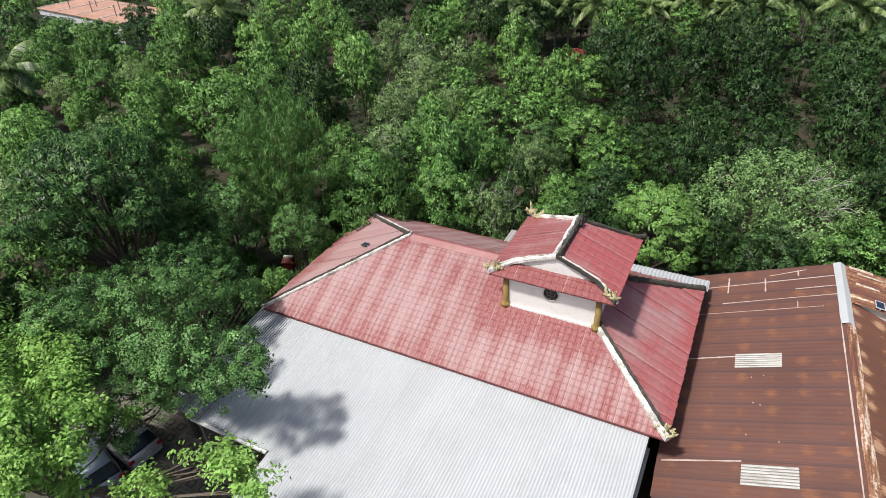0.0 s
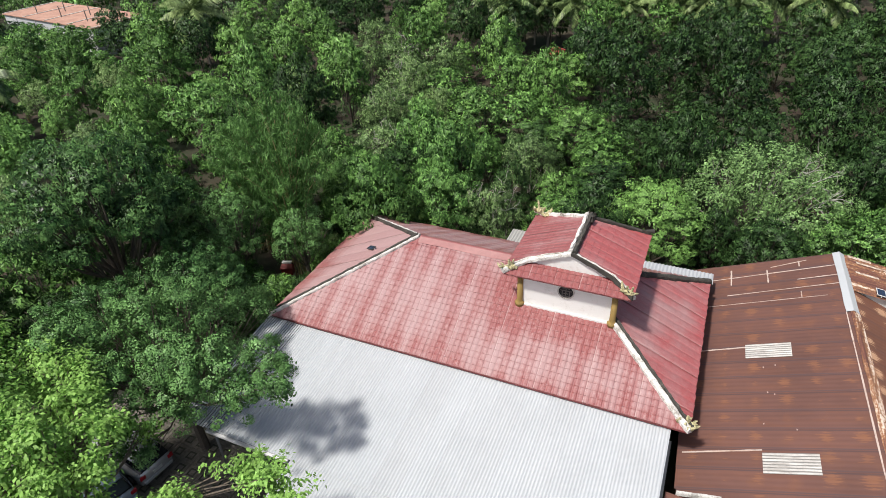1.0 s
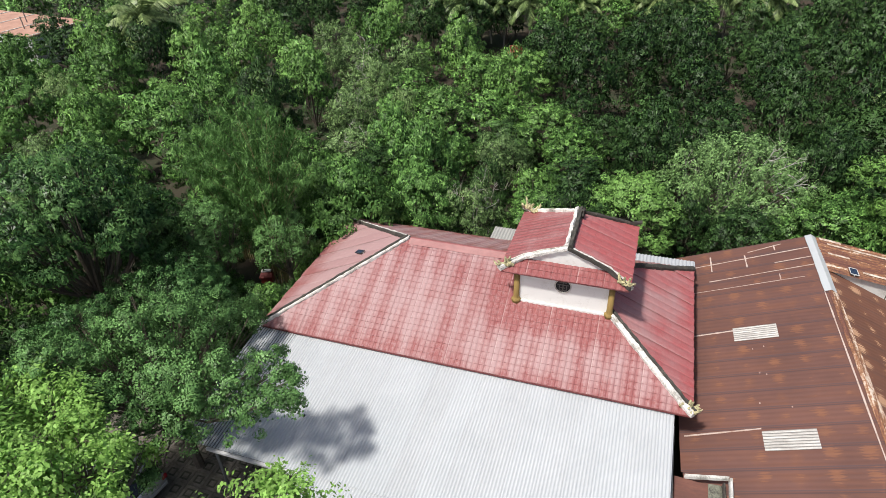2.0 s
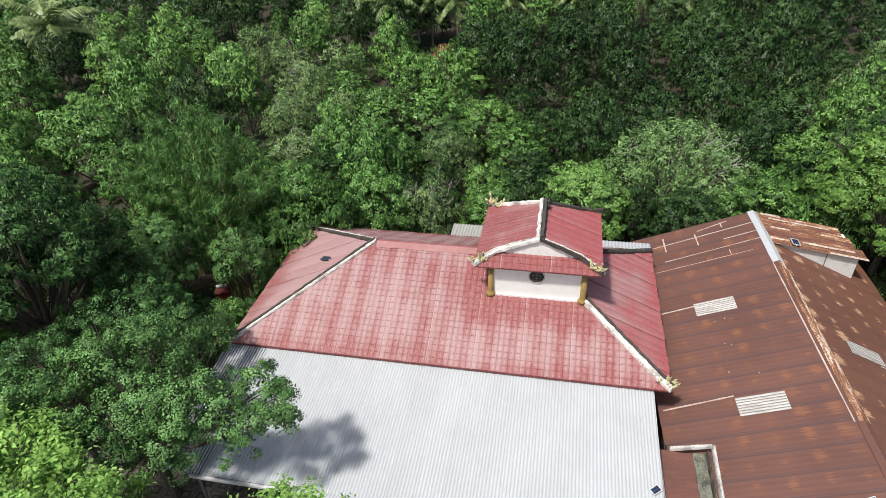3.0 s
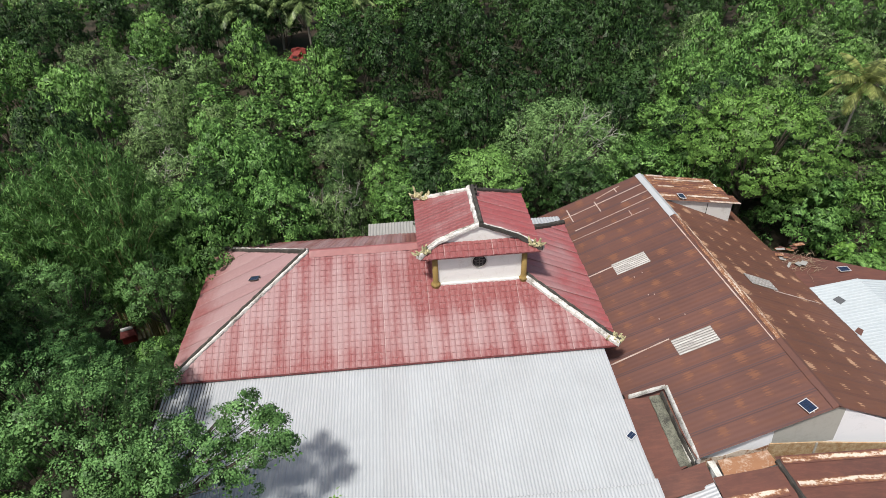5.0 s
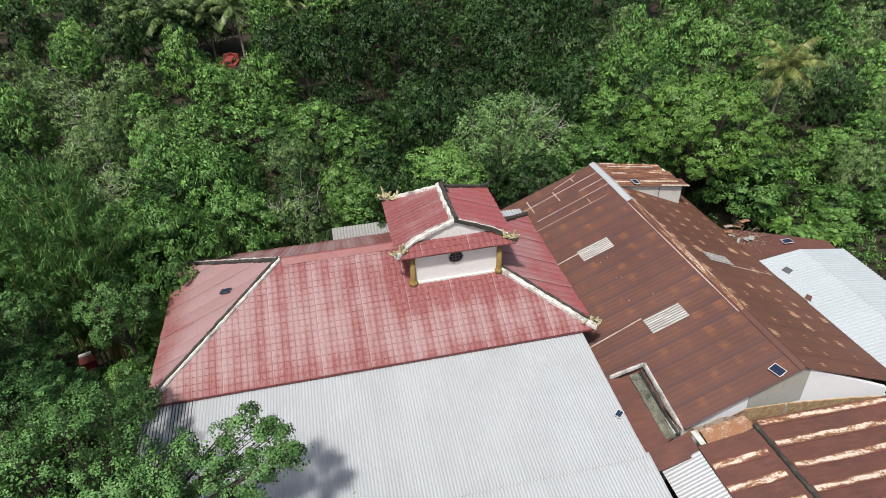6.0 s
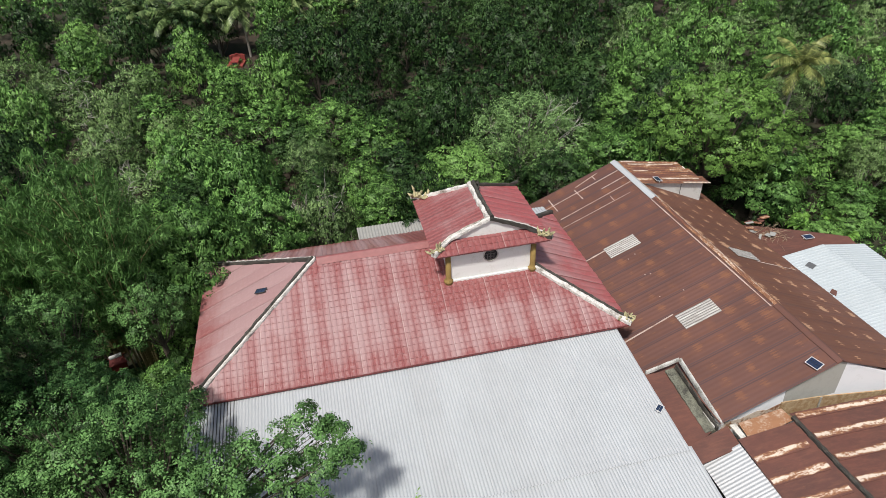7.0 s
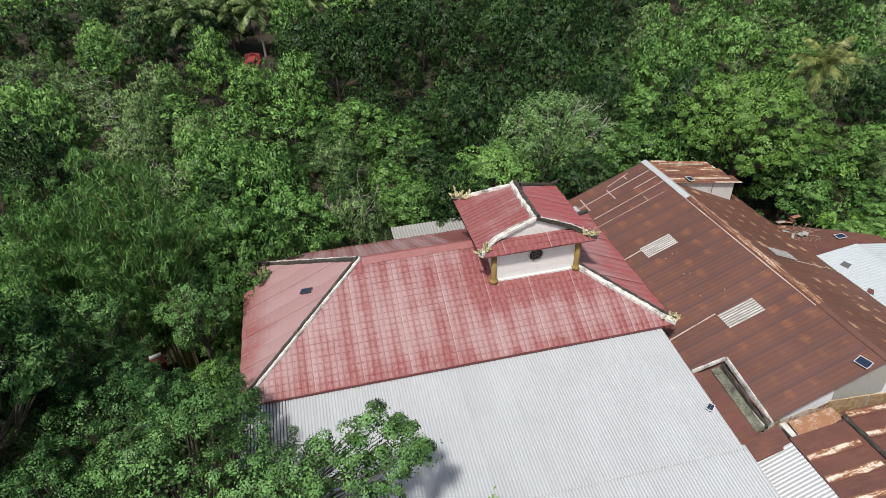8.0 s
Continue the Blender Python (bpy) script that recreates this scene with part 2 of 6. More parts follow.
LEAF_DARK, LEAF_MID, LEAF_LIGHT, LEAF_GREY = [leaf("leaf_" + nm, *cols) for nm, cols in LEAF_COLOURS]
LEAF_PALM = leaf("leaf_palm", (0.028, 0.064, 0.019), (0.066, 0.122, 0.035), (0.150, 0.200, 0.074), 0.35)
BARK = plain("bark", (0.16, 0.13, 0.10), 0.85, 0, 0.5, 9)
BARK_PALE = plain("bark_pale", (0.36, 0.34, 0.29), 0.85, 0, 0.4, 12)


def zinc(name, colour, dirt, rough=0.45):
    k = Mat(name, rough, 0.0)
    n = k.noise(0.5, 5, 0.65, (1, 1, 1), True)
    s = k.noise(2.2, 5, 0.7, (3.5, 0.25, 1), True)
    c = k.mix(k.ramp(n, (0.35, (0, 0, 0)), (0.72, (1, 1, 1))), colour, tuple(v * 0.90 for v in colour))
    c = k.mix(k.ramp(s, (0.55, (0, 0, 0)), (0.90, (0.45, 0.45, 0.45))), c, dirt)
    c = k.mix(k.math("MULTIPLY", k.random(), 0.12), c, dirt)
    k.colour(c)
    k.bump(k.noise(25, 3), 0.1, 0.004)
    return k.m


ZINC = zinc("white_sheet", (0.482, 0.507, 0.523), (0.365, 0.345, 0.340))
ZINC_OLD = zinc("old_grey_sheet", (0.36, 0.36, 0.34), (0.20, 0.18, 0.15), 0.6)
ZINC_BLUE = zinc("pale_blue_sheet", (0.50, 0.555, 0.58), (0.45, 0.48, 0.48))


def plaster(name, colour, dirt, amount=0.5, scale=1.4):
    k = Mat(name, 0.85)
    n = k.noise(scale, 6, 0.7)
    g = k.noise(scale * 7, 5, 0.75)
    f = k.math("ADD", k.math("MULTIPLY", n, 0.6), k.math("MULTIPLY", g, 0.4))
    c = k.mix(k.ramp(f, (amount - 0.06, (0, 0, 0)), (amount + 0.10, (1, 1, 1))), colour, dirt)
    k.colour(c)
    k.bump(g, 0.4, 0.01)
    return k.m


WALL = plaster("white_plaster", (0.80, 0.80, 0.77), (0.66, 0.65, 0.60), 0.58)
WALL_DIRTY = plaster("weathered_plaster", (0.62, 0.61, 0.56), (0.22, 0.20, 0.16), 0.52)
CAP = plaster("flaking_whitewash", (0.70, 0.68, 0.64), (0.16, 0.14, 0.11), 0.535, 2.2)
CAP_BLACK = plaster("black_mortar", (0.045, 0.042, 0.036), (0.14, 0.125, 0.10), 0.56, 2.5)
GOLD = plaster("ochre_column_paint", (0.29, 0.195, 0.06), (0.16, 0.11, 0.04), 0.56)
ORNAMENT = plaster("gilded_ornament", (0.56, 0.51, 0.29), (0.13, 0.12, 0.07), 0.50, 6)
DARK = plain("dark_void", (0.02, 0.02, 0.02), 0.8)
SOIL = None


def ground_material():
    k = Mat("soil_and_litter", 0.95)
    a = k.noise(0.22, 6, 0.65, (1, 1, 1), True)
    b = k.noise(2.5, 6, 0.75, (1, 1, 1), True)
    c = k.mix(k.ramp(a, (0.4, (0, 0, 0)), (0.62, (1, 1, 1))), (0.046, 0.031, 0.021), (0.022, 0.036, 0.012))
    c = k.mix(k.ramp(b, (0.45, (0, 0, 0)), (0.75, (0.8, 0.8, 0.8))), c, (0.052, 0.039, 0.026))
    k.colour(c)
    k.bump(b, 0.8, 0.06)
    return k.m


SOIL = ground_material()

# ---- mesh tools ----
def link_mesh(name, verts, faces, material, parent=None, label="", smooth=False):
    me = bpy.data.meshes.new(name)
    me.from_pydata([tuple(v) for v in verts], [], [tuple(f) for f in faces])
    for mt in material if isinstance(material, (list, tuple)) else [material]:
        me.materials.append(mt)
    if smooth:
        me.polygons.foreach_set("use_smooth", [True] * len(me.polygons))
    me.update()
    ob = new(name, me)
    if parent is not None:
        ob.parent = parent
    return tagged(ob, label)


def with_uv(ob, fn):
    """Gives each corner the pair that fn makes of its vertex."""
    me = ob.data
    lay = me.uv_layers.new(name="uv")
    co = [fn(v.co) for v in me.vertices]
    lay.data.foreach_set("uv", [c for l in me.loops for c in co[l.vertex_index]])
    return ob


def part(name, bm, material, parent=None, label="", smooth=False):
    bmesh.ops.recalc_face_normals(bm, faces=bm.faces)
    me = bpy.data.meshes.new(name)
    bm.to_mesh(me)
    bm.free()
    me.materials.append(material)
    if smooth:
        me.polygons.foreach_set("use_smooth", [True] * len(me.polygons))
    ob = new(name, me)
    if parent is not None:
        ob.parent = parent
    return tagged(ob, label)


def thing(name, m=None, label="", category="", group="", kind=""):
    ob = new(name)
    if m is not None:
        ob.matrix_world = m
    return tagged(ob, label, category, group, kind)


def add_box(bm, lo, hi, bevel=0.0, m=None):
    """A box between two corners, its edges chamfered."""
    c = [(a + b) / 2 for a, b in zip(lo, hi)]
    s = [abs(b - a) for a, b in zip(lo, hi)]
    r = bmesh.ops.create_cube(bm, size=1, matrix=Matrix.LocRotScale(c, None, s))
    vs = r["verts"]
    if bevel:
        es = list({e for v in vs for e in v.link_edges})
        g = bmesh.ops.bevel(bm, geom=es, offset=bevel, segments=1, affect="EDGES")
        vs = list({v for f in g["faces"] for v in f.verts} | {v for v in vs if v.is_valid})
    if m is not None:
        bmesh.ops.transform(bm, matrix=m, verts=vs)
    return vs


def box(lo, hi, bevel=0.0, m=None):
    bm = bmesh.new()
    add_box(bm, lo, hi, bevel, m)
    return bm


def prism(points, depth):
    """A closed slab: a polygon of 3D points, thickened downwards by depth."""
    n = len(points)
    v = [Vector(p) for p in points] + [Vector(p) - Vector((0, 0, depth)) for p in points]
    f = [list(range(n)), list(range(2 * n - 1, n - 1, -1))]
    f += [[i, i + n, (i + 1) % n + n, (i + 1) % n] for i in range(n)]
    bm = bmesh.new()
    vs = [bm.verts.new(p) for p in v]
    for q in f:
        bm.faces.new([vs[k] for k in q])
    return bm


def tube_data(points, radii, sides=6):
    """Vertices and faces of a tapered tube through points."""
    pts = [np.array(p, float) for p in points]
    V, Fc = [], []
    for i, p in enumerate(pts):
        d = pts[min(i + 1, len(pts) - 1)] - pts[max(i - 1, 0)]
        d = d / (np.linalg.norm(d) + 1e-9)
        a = np.cross(d, [0.31, 0.95, 0.05] if abs(d[2]) > 0.8 else [0, 0, 1])
        a /= np.linalg.norm(a) + 1e-9
        b = np.cross(d, a)
        for k in range(sides):
            w = 2 * math.pi * k / sides
            V.append(p + radii[i] * (a * math.cos(w) + b * math.sin(w)))
    for i in range(len(pts) - 1):
        for k in range(sides):
            q, r = i * sides + k, i * sides + (k + 1) % sides
            Fc.append((q, r, r + sides, q + sides))
    Fc.append(tuple(range(sides - 1, -1, -1)))
    Fc.append(tuple(range((len(pts) - 1) * sides, len(pts) * sides)))
    return V, Fc


def join_data(chunks):
    V, Fc = [], []
    for v, f in chunks:
        o = len(V)
        V.extend(v)
        Fc.extend([tuple(i + o for i in q) for q in f])
    return V, Fc


def frame_of(origin, u, v):
    """A pose with x along u, y along v (made square to u) and z out of the face."""
    u = Vector(u).normalized()
    n = u.cross(Vector(v)).normalized()
    w = n.cross(u)
    m = Matrix((u, w, n)).transposed().to_4x4()
    return Matrix.Translation(origin) @ m

# ---- ground ----
def ground():
    n, V, Fc = 60, [], []
    for j in range(n + 1):
        for i in range(n + 1):
            x = -1500 + 3000 * i / n
            y = -1500 + 3000 * j / n
            V.append((x, y, 0))
    for j in range(n):
        for i in range(n):
            a = j * (n + 1) + i
            Fc.append((a, a + 1, a + n + 2, a + n + 1))
    ob = link_mesh("ground", V, Fc, SOIL)
    tagged(ob, "brown orchard soil with leaf litter and weeds", "ground", kind="structure")


ground()

# ---- sheet roofing ----
def tile_sheet(u0, u1, top, cols, row, low=None, lift=0.0):
    """Pressed-metal tile sheet in the face's own plane: x along the eave, y up the slope; ribs between columns, a step at each row."""
    w = (u1 - u0) / cols
    us, hs = [], []
    for c in range(cols):
        for fr, h in ((0.0, 0.0), (0.10, 0.0), (0.24, 0.016), (0.5, 0.022), (0.76, 0.016), (0.92, 0.0)):
            us.append(u0 + (c + fr) * w)
            hs.append(h)
    us.append(u1)
    hs.append(0.0)
    reach = max(top(u) for u in us)
    base = 0.0 if low is None else low
    vs = []
    k = 0
    while base + k * row < reach:
        vs += [(base + k * row + 0.001, 0.017), (base + k * row + row * 0.95, 0.003), (base + (k + 1) * row - 0.0005, 0.0)]
        k += 1
    V, Fc = [], []
    n = len(us)
    for v, hv in vs:
        for u, h in zip(us, hs):
            wob = 0.010 * math.sin((u - u0) / w * 2 * math.pi)
            V.append((u, min(v + wob * (1 if hv > 0.01 else 0), top(u)), h + hv + lift))
    for j in range(len(vs) - 1):
        for i in range(n - 1):
            a = j * n + i
            if V[a][1] >= top(us[i]) - 1e-6 and V[a + 1][1] >= top(us[i + 1]) - 1e-6:
                continue
            Fc.append((a, a + 1, a + n + 1, a + n))
    return V, Fc


def rib_sheet(u0, u1, v0, v1, pitch, height, style="box", lift=0.0, rows=1, sag=0.0):
    """Corrugated sheet: ribs run up the slope (y)."""
    n = max(1, round((u1 - u0) / pitch))
    p = (u1 - u0) / n
    prof = ((0.0, 0.0), (0.30, 0.0), (0.42, 1.0), (0.70, 1.0), (0.82, 0.0)) if style == "box" else ((0.0, 0.0), (0.17, 0.5), (0.34, 1.0), (0.5, 1.0), (0.67, 0.5), (0.84, 0.0))
    us, hs = [], []
    for c in range(n):
        for fr, h in prof:
            us.append(u0 + (c + fr) * p)
            hs.append(h * height)
    us.append(u1)
    hs.append(0.0)
    V, Fc, m = [], [], len(us)
    for j in range(rows + 1):
        f = j / rows
        for u, h in zip(us, hs):
            V.append((u, v0 + (v1 - v0) * f, h + lift - sag * math.sin(math.pi * f)))
    for j in range(rows):
        for i in range(m - 1):
            a = j * m + i
            Fc.append((a, a + 1, a + m + 1, a + m))
    return V, Fc

# ---- temple hall: hip roof ----
EAVE = 4.65
RIDGE_Z, RIDGE_Y = 7.23, 1.74
FRONT_Y, BACK_Y, BACK_Z = -3.42, 7.57, 4.0
LEFT_X, RIGHT_X = -11.5, 7.65
RIDGE_L, RIDGE_R = -5.81, 1.92
ROW = 0.295
rise = RIDGE_Z - EAVE
f_len = math.hypot(RIDGE_Y - FRONT_Y, rise)
l_len = math.hypot(RIDGE_L - LEFT_X, rise)
r_len = math.hypot(RIGHT_X - RIDGE_R, rise)
back_run = BACK_Y - RIDGE_Y
b_len = math.hypot(back_run, RIDGE_Z - BACK_Z)
hip_y = RIDGE_Y + back_run * rise / (RIDGE_Z - BACK_Z)
WIDTH = RIGHT_X - LEFT_X
hall = thing("temple_hall", None, "temple hall under a faded red metal-tile hip roof", "building")


def under_board(name, m, length, top, parent, material, n=40, thick=0.05):
    """The boarding under one slope: a thin closed slab with the slope's outline."""
    us = [length * i / n for i in range(n + 1)]
    V = [(u, 0.0, -0.012) for u in us] + [(u, max(top(u), 0.001), -0.012) for u in us]
    V += [(x, y, -thick) for x, y, _ in V[:2 * (n + 1)]]
    k = 2 * (n + 1)
    Fc = []
    for i in range(n):
        a, b = i, i + n + 1
        Fc += [(a, a + 1, b + 1, b), (a + k, b + k, b + 1 + k, a + 1 + k), (a, a + k, a + 1 + k, a + 1), (b, b + 1, b + 1 + k, b + k)]
    ob = link_mesh(name, V, Fc, material, parent)
    ob.matrix_world = m
    return ob


def tiled_face(name, thing_ob, origin, u, v, length, top, sheet=1.02, row=ROW, material=None, lap=0.014, cols=4):
    """One slope laid with pressed tile sheets, each a piece of its own."""
    m = frame_of(origin, u, v)
    holder = under_board(name, m, length, top, thing_ob, RED_PLAIN)
    n = max(1, round(length / sheet))
    for i in range(n):
        u0, u1 = length * i / n, length * (i + 1) / n
        V, Fc = tile_sheet(u0, u1 + 0.03, top, cols, row, lift=lap * (i % 2))
        if Fc:
            w = (u1 - u0) / cols
            with_uv(link_mesh("roof_sheet", V, Fc, material or RED, holder), lambda c: ((c.x - u0) / w, c.y / row))
    return holder


def tent(total, left, right, full):
    return lambda u: max(0.0, min(full, full * u / left, full * (total - u) / right))


tiled_face("roof_front", hall, (LEFT_X, FRONT_Y, EAVE), (1, 0, 0), (0, RIDGE_Y - FRONT_Y, rise), WIDTH, tent(WIDTH, RIDGE_L - LEFT_X, RIGHT_X - RIDGE_R, f_len))
tiled_face("roof_left", hall, (LEFT_X, hip_y, EAVE), (0, -1, 0), (RIDGE_L - LEFT_X, 0, rise), hip_y - FRONT_Y, tent(hip_y - FRONT_Y, hip_y - RIDGE_Y, RIDGE_Y - FRONT_Y, l_len), material=RED_CHALK, lap=0.018, cols=1)
tiled_face("roof_right", hall, (RIGHT_X, FRONT_Y, EAVE), (0, 1, 0), (RIDGE_R - RIGHT_X, 0, rise), hip_y - FRONT_Y, tent(hip_y - FRONT_Y, RIDGE_Y - FRONT_Y, hip_y - RIDGE_Y, r_len), material=RED_SIDE_LIFTED, lap=0.03, cols=2)
cut = b_len * (BACK_Y - hip_y) / back_run
tiled_face("roof_back", hall, (RIGHT_X, BACK_Y, BACK_Z), (-1, 0, 0), (0, RIDGE_Y - BACK_Y, RIDGE_Z - BACK_Z), WIDTH,
           lambda u: max(0.0, min(b_len, cut + (b_len - cut) * u / (RIGHT_X - RIDGE_R), cut + (b_len - cut) * (WIDTH - u) / (RIDGE_L - LEFT_X))))


part("eave_trim", box((LEFT_X + 0.02, FRONT_Y - 0.035, EAVE - 0.05), (RIGHT_X - 0.02, FRONT_Y - 0.012, EAVE + 0.004)), RED_EAVE, hall, "folded dark-red metal eave strip")


def cap_beam(name, points, width, height, parent, material, seed=1, side=0.0, step=0.16, jitter=0.018, label=""):
    """A mortar cap along a polyline, rough and slightly uneven; side shifts it across."""
    rnd = random.Random(seed)
    P = [Vector(p) for p in points]
    dense = []
    for a, b in zip(P, P[1:]):
        n = max(1, round((b - a).length / step))
        dense += [a.lerp(b, i / n) for i in range(n)]
    dense.append(P[-1])
    V, Fc = [], []
    prof = ((-0.5, -0.35), (-0.5, 0.55), (-0.26, 0.95), (0.26, 1.0), (0.5, 0.55), (0.5, -0.35))
    for i, p in enumerate(dense):
        d = dense[min(i + 1, len(dense) - 1)] - dense[max(i - 1, 0)]
        s = Vector((d.y, -d.x, 0)).normalized()
        for a, b in prof:
            V.append(p + s * (a * width + side + rnd.uniform(-jitter, jitter)) + Vector((0, 0, b * height + rnd.uniform(-jitter, jitter))))
    k = len(prof)
    for i in range(len(dense) - 1):
        for j in range(k - 1):
            q = i * k + j
            Fc.append((q, q + 1, q + k + 1, q + k))
        Fc.append((i * k + k - 1, i * k, i * k + k, i * k + 2 * k - 1))
    Fc.append(tuple(range(k)))
    Fc.append(tuple(range(len(V) - 1, len(V) - k - 1, -1)))
    return link_mesh(name, V, Fc, material, parent, label)


def ornament(parent, base, direction, size, seed, name="ridge_ornament", label=""):
    """A scrolled mortar finial: a rising hooked stem with curled leaves."""
    rnd = random.Random(seed)
    size = size * 1.35
    d = Vector(direction).normalized()
    chunks = []
    for k in range(11):
        lean = d * rnd.uniform(0.0, 0.9) + Vector((rnd.uniform(-0.7, 0.7), rnd.uniform(-0.7, 0.7), rnd.uniform(0.3, 0.9)))
        lean.normalize()
        q = Vector(base) - d * size * 0.085 * k + Vector((rnd.uniform(-0.05, 0.05), rnd.uniform(-0.05, 0.05), -0.02))
        pts = [q]
        hook = lean.cross(Vector((0, 0, 1)))
        reach = rnd.uniform(0.10, 0.17) * (1.25 if k < 3 else 1.0)
        for j in range(1, 5):
            a = j * 0.6 + k
            pts.append(q + lean * size * reach * j + hook * size * 0.09 * math.sin(a * 2.3) + Vector((0, 0, size * 0.05 * math.sin(a * 1.7))))
        chunks.append(tube_data(pts, [size * rnd.uniform(0.09, 0.14), size * 0.12, size * rnd.uniform(0.06, 0.11), size * 0.085, size * 0.025], 6))
    V, Fc = join_data(chunks)
    return link_mesh(name, V, Fc, ORNAMENT, parent, label or "weathered yellow-green scrolled ornament")


HIP_FL = [(LEFT_X, FRONT_Y, EAVE), (RIDGE_L, RIDGE_Y, RIDGE_Z + 0.02)]
HIP_BL = [(LEFT_X, hip_y, EAVE), (RIDGE_L, RIDGE_Y, RIDGE_Z + 0.02)]
HIP_FR = [(RIGHT_X + 0.02, FRONT_Y + 0.02, EAVE + 0.06), (7.2, -3.0, 4.88), (6.0, -1.93, 5.42), (3.98, -0.12, 6.34)]
HIP_BR = [(RIGHT_X, hip_y, EAVE + 0.05), (7.0, 5.86, 4.96), (4.4, 3.75, 6.14)]
cap_beam("hip_cap", HIP_FL, 0.13, 0.13, hall, CAP, 1, 0.05, label="flaking whitewashed mortar hip cap")
cap_beam("hip_cap", HIP_FL, 0.15, 0.16, hall, CAP_BLACK, 2, -0.085, label="black mortar hip cap")
cap_beam("hip_cap", HIP_BL, 0.15, 0.12, hall, CAP, 3, -0.05, label="flaking whitewashed mortar hip cap")
cap_beam("hip_cap", HIP_BL, 0.14, 0.15, hall, CAP_BLACK, 4, 0.08, label="black mortar hip cap")
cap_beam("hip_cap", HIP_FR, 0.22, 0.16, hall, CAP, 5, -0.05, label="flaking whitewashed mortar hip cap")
cap_beam("hip_cap", HIP_FR, 0.14, 0.19, hall, CAP_BLACK, 6, 0.115, label="black mortar hip cap")
cap_beam("hip_cap", HIP_BR, 0.24, 0.20, hall, CAP_BLACK, 7, label="black mortar hip cap")
ornament(hall, (RIGHT_X + 0.02, FRONT_Y + 0.12, EAVE + 0.14), (1, -0.8, 0), 0.44, 3)
ornament(hall, (RIGHT_X - 0.02, FRONT_Y + 0.34, EAVE + 0.14), (1, 0.2, 0), 0.34, 8)


def ridge_flashing():
    """A folded red metal strip over the main ridge."""
    V, Fc = [], []
    xs = np.linspace(RIDGE_L + 0.1, 0.0, 9)
    for x in xs:
        w = 0.012 * math.sin(x * 7)
        V += [(x, RIDGE_Y - 0.34, RIDGE_Z - 0.105 + w), (x, RIDGE_Y - 0.05, RIDGE_Z + 0.075), (x, RIDGE_Y + 0.05, RIDGE_Z + 0.075), (x, RIDGE_Y + 0.34, RIDGE_Z - 0.105 + w)]
    for i in range(len(xs) - 1):
        for j in range(3):
            a = i * 4 + j
            Fc.append((a, a + 4, a + 5, a + 1))
    return link_mesh("ridge_flashing", V, Fc, RED_PLAIN, hall, "faded pink-red sheet-metal ridge flashing")


ridge_flashing()
for lo, hi in (((-10.7, -2.7, 0), (6.9, -2.45, 4.72)), ((-10.7, 5.75, 0), (6.9, 6.0, 4.72)), ((-10.7, -2.45, 0), (-10.45, 5.75, 4.72)), ((6.65, -2.45, 0), (6.9, 5.75, 4.72))):
    part("wall", box(lo, hi), WALL, hall)


def solar_lamp(m, w, h, name="solar_lamp", label="small solar panel lamp lying on the roof", cells=3, stand=0.08, rim=None):
    """A small solar panel: white frame, dark cells, two feet."""
    ob = thing(name, m, label, "solar panel")
    bm = bmesh.new()
    t = 0.022
    for lo, hi in (((-w / 2, -h / 2, stand), (-w / 2 + t, h / 2, stand + 0.03)), ((w / 2 - t, -h / 2, stand), (w / 2, h / 2, stand + 0.03)),
                   ((-w / 2 + t, -h / 2, stand), (w / 2 - t, -h / 2 + t, stand + 0.03)), ((-w / 2 + t, h / 2 - t, stand), (w / 2 - t, h / 2, stand + 0.03))):
        add_box(bm, lo, hi)
    part("frame", bm, rim or WHITE_METAL, ob, "thin metal frame")
    for i in range(cells):
        for j in range(2):
            x0 = -w / 2 + t + (w - 2 * t) * i / cells
            y0 = -h / 2 + t + (h - 2 * t) * j / 2
            part("solar_cell", box((x0 + 0.006, y0 + 0.006, stand + 0.004), (x0 + (w - 2 * t) / cells - 0.006, y0 + (h - 2 * t) / 2 - 0.006, stand + 0.02)), CELL, ob)
    part("foot", box((-w / 2, -0.02, 0.0), (-w / 2 + 0.03, 0.02, stand)), WHITE_METAL, ob)
    part("foot", box((w / 2 - 0.03, -0.02, 0.0), (w / 2, 0.02, stand)), WHITE_METAL, ob)
    return ob


WHITE_METAL = plain("white_metal", (0.7, 0.7, 0.7), 0.4, 0, 0.1)
CELL = plain("solar_cell", (0.030, 0.048, 0.095), 0.15, 0, 0.3, 30)
SL = frame_of((-8.35, 1.4, EAVE + rise * (-8.35 - LEFT_X) / (RIDGE_L - LEFT_X) + 0.035), (0, -1, 0), (RIDGE_L - LEFT_X, 0, rise))
solar_lamp(SL @ pose(0, 0, 0, 0, 0, 62), 0.62, 0.28, rim=CAP_BLACK)

# ---- roof tower (small upper pavilion on the ridge) ----
tower = thing("roof_tower", None, "white temple roof tower with red tiled roof and curled eaves", "tower")
TX0, TX1, TY0, TY1 = 0.02, 3.98, -0.22, 3.95
T_EAVE, T_RIDGE = 7.99, 9.04
part("wall_front", box((TX0 + 0.1, TY0, 5.6), (TX1 - 0.1, TY0 + 0.16, 7.95)), WALL, tower, "cream plaster front wall")
part("wall_left", box((TX0, TY0 + 0.05, 5.4), (TX0 + 0.16, TY1, 8.05)), WALL, tower)
part("wall_right", box((TX1 - 0.16, TY0 + 0.05, 5.4), (TX1, TY1, 8.05)), WALL, tower)
part("wall_back", box((TX0 + 0.16, TY1 - 0.16, 5.0), (TX1 - 0.16, TY1, 8.0)), WALL, tower)
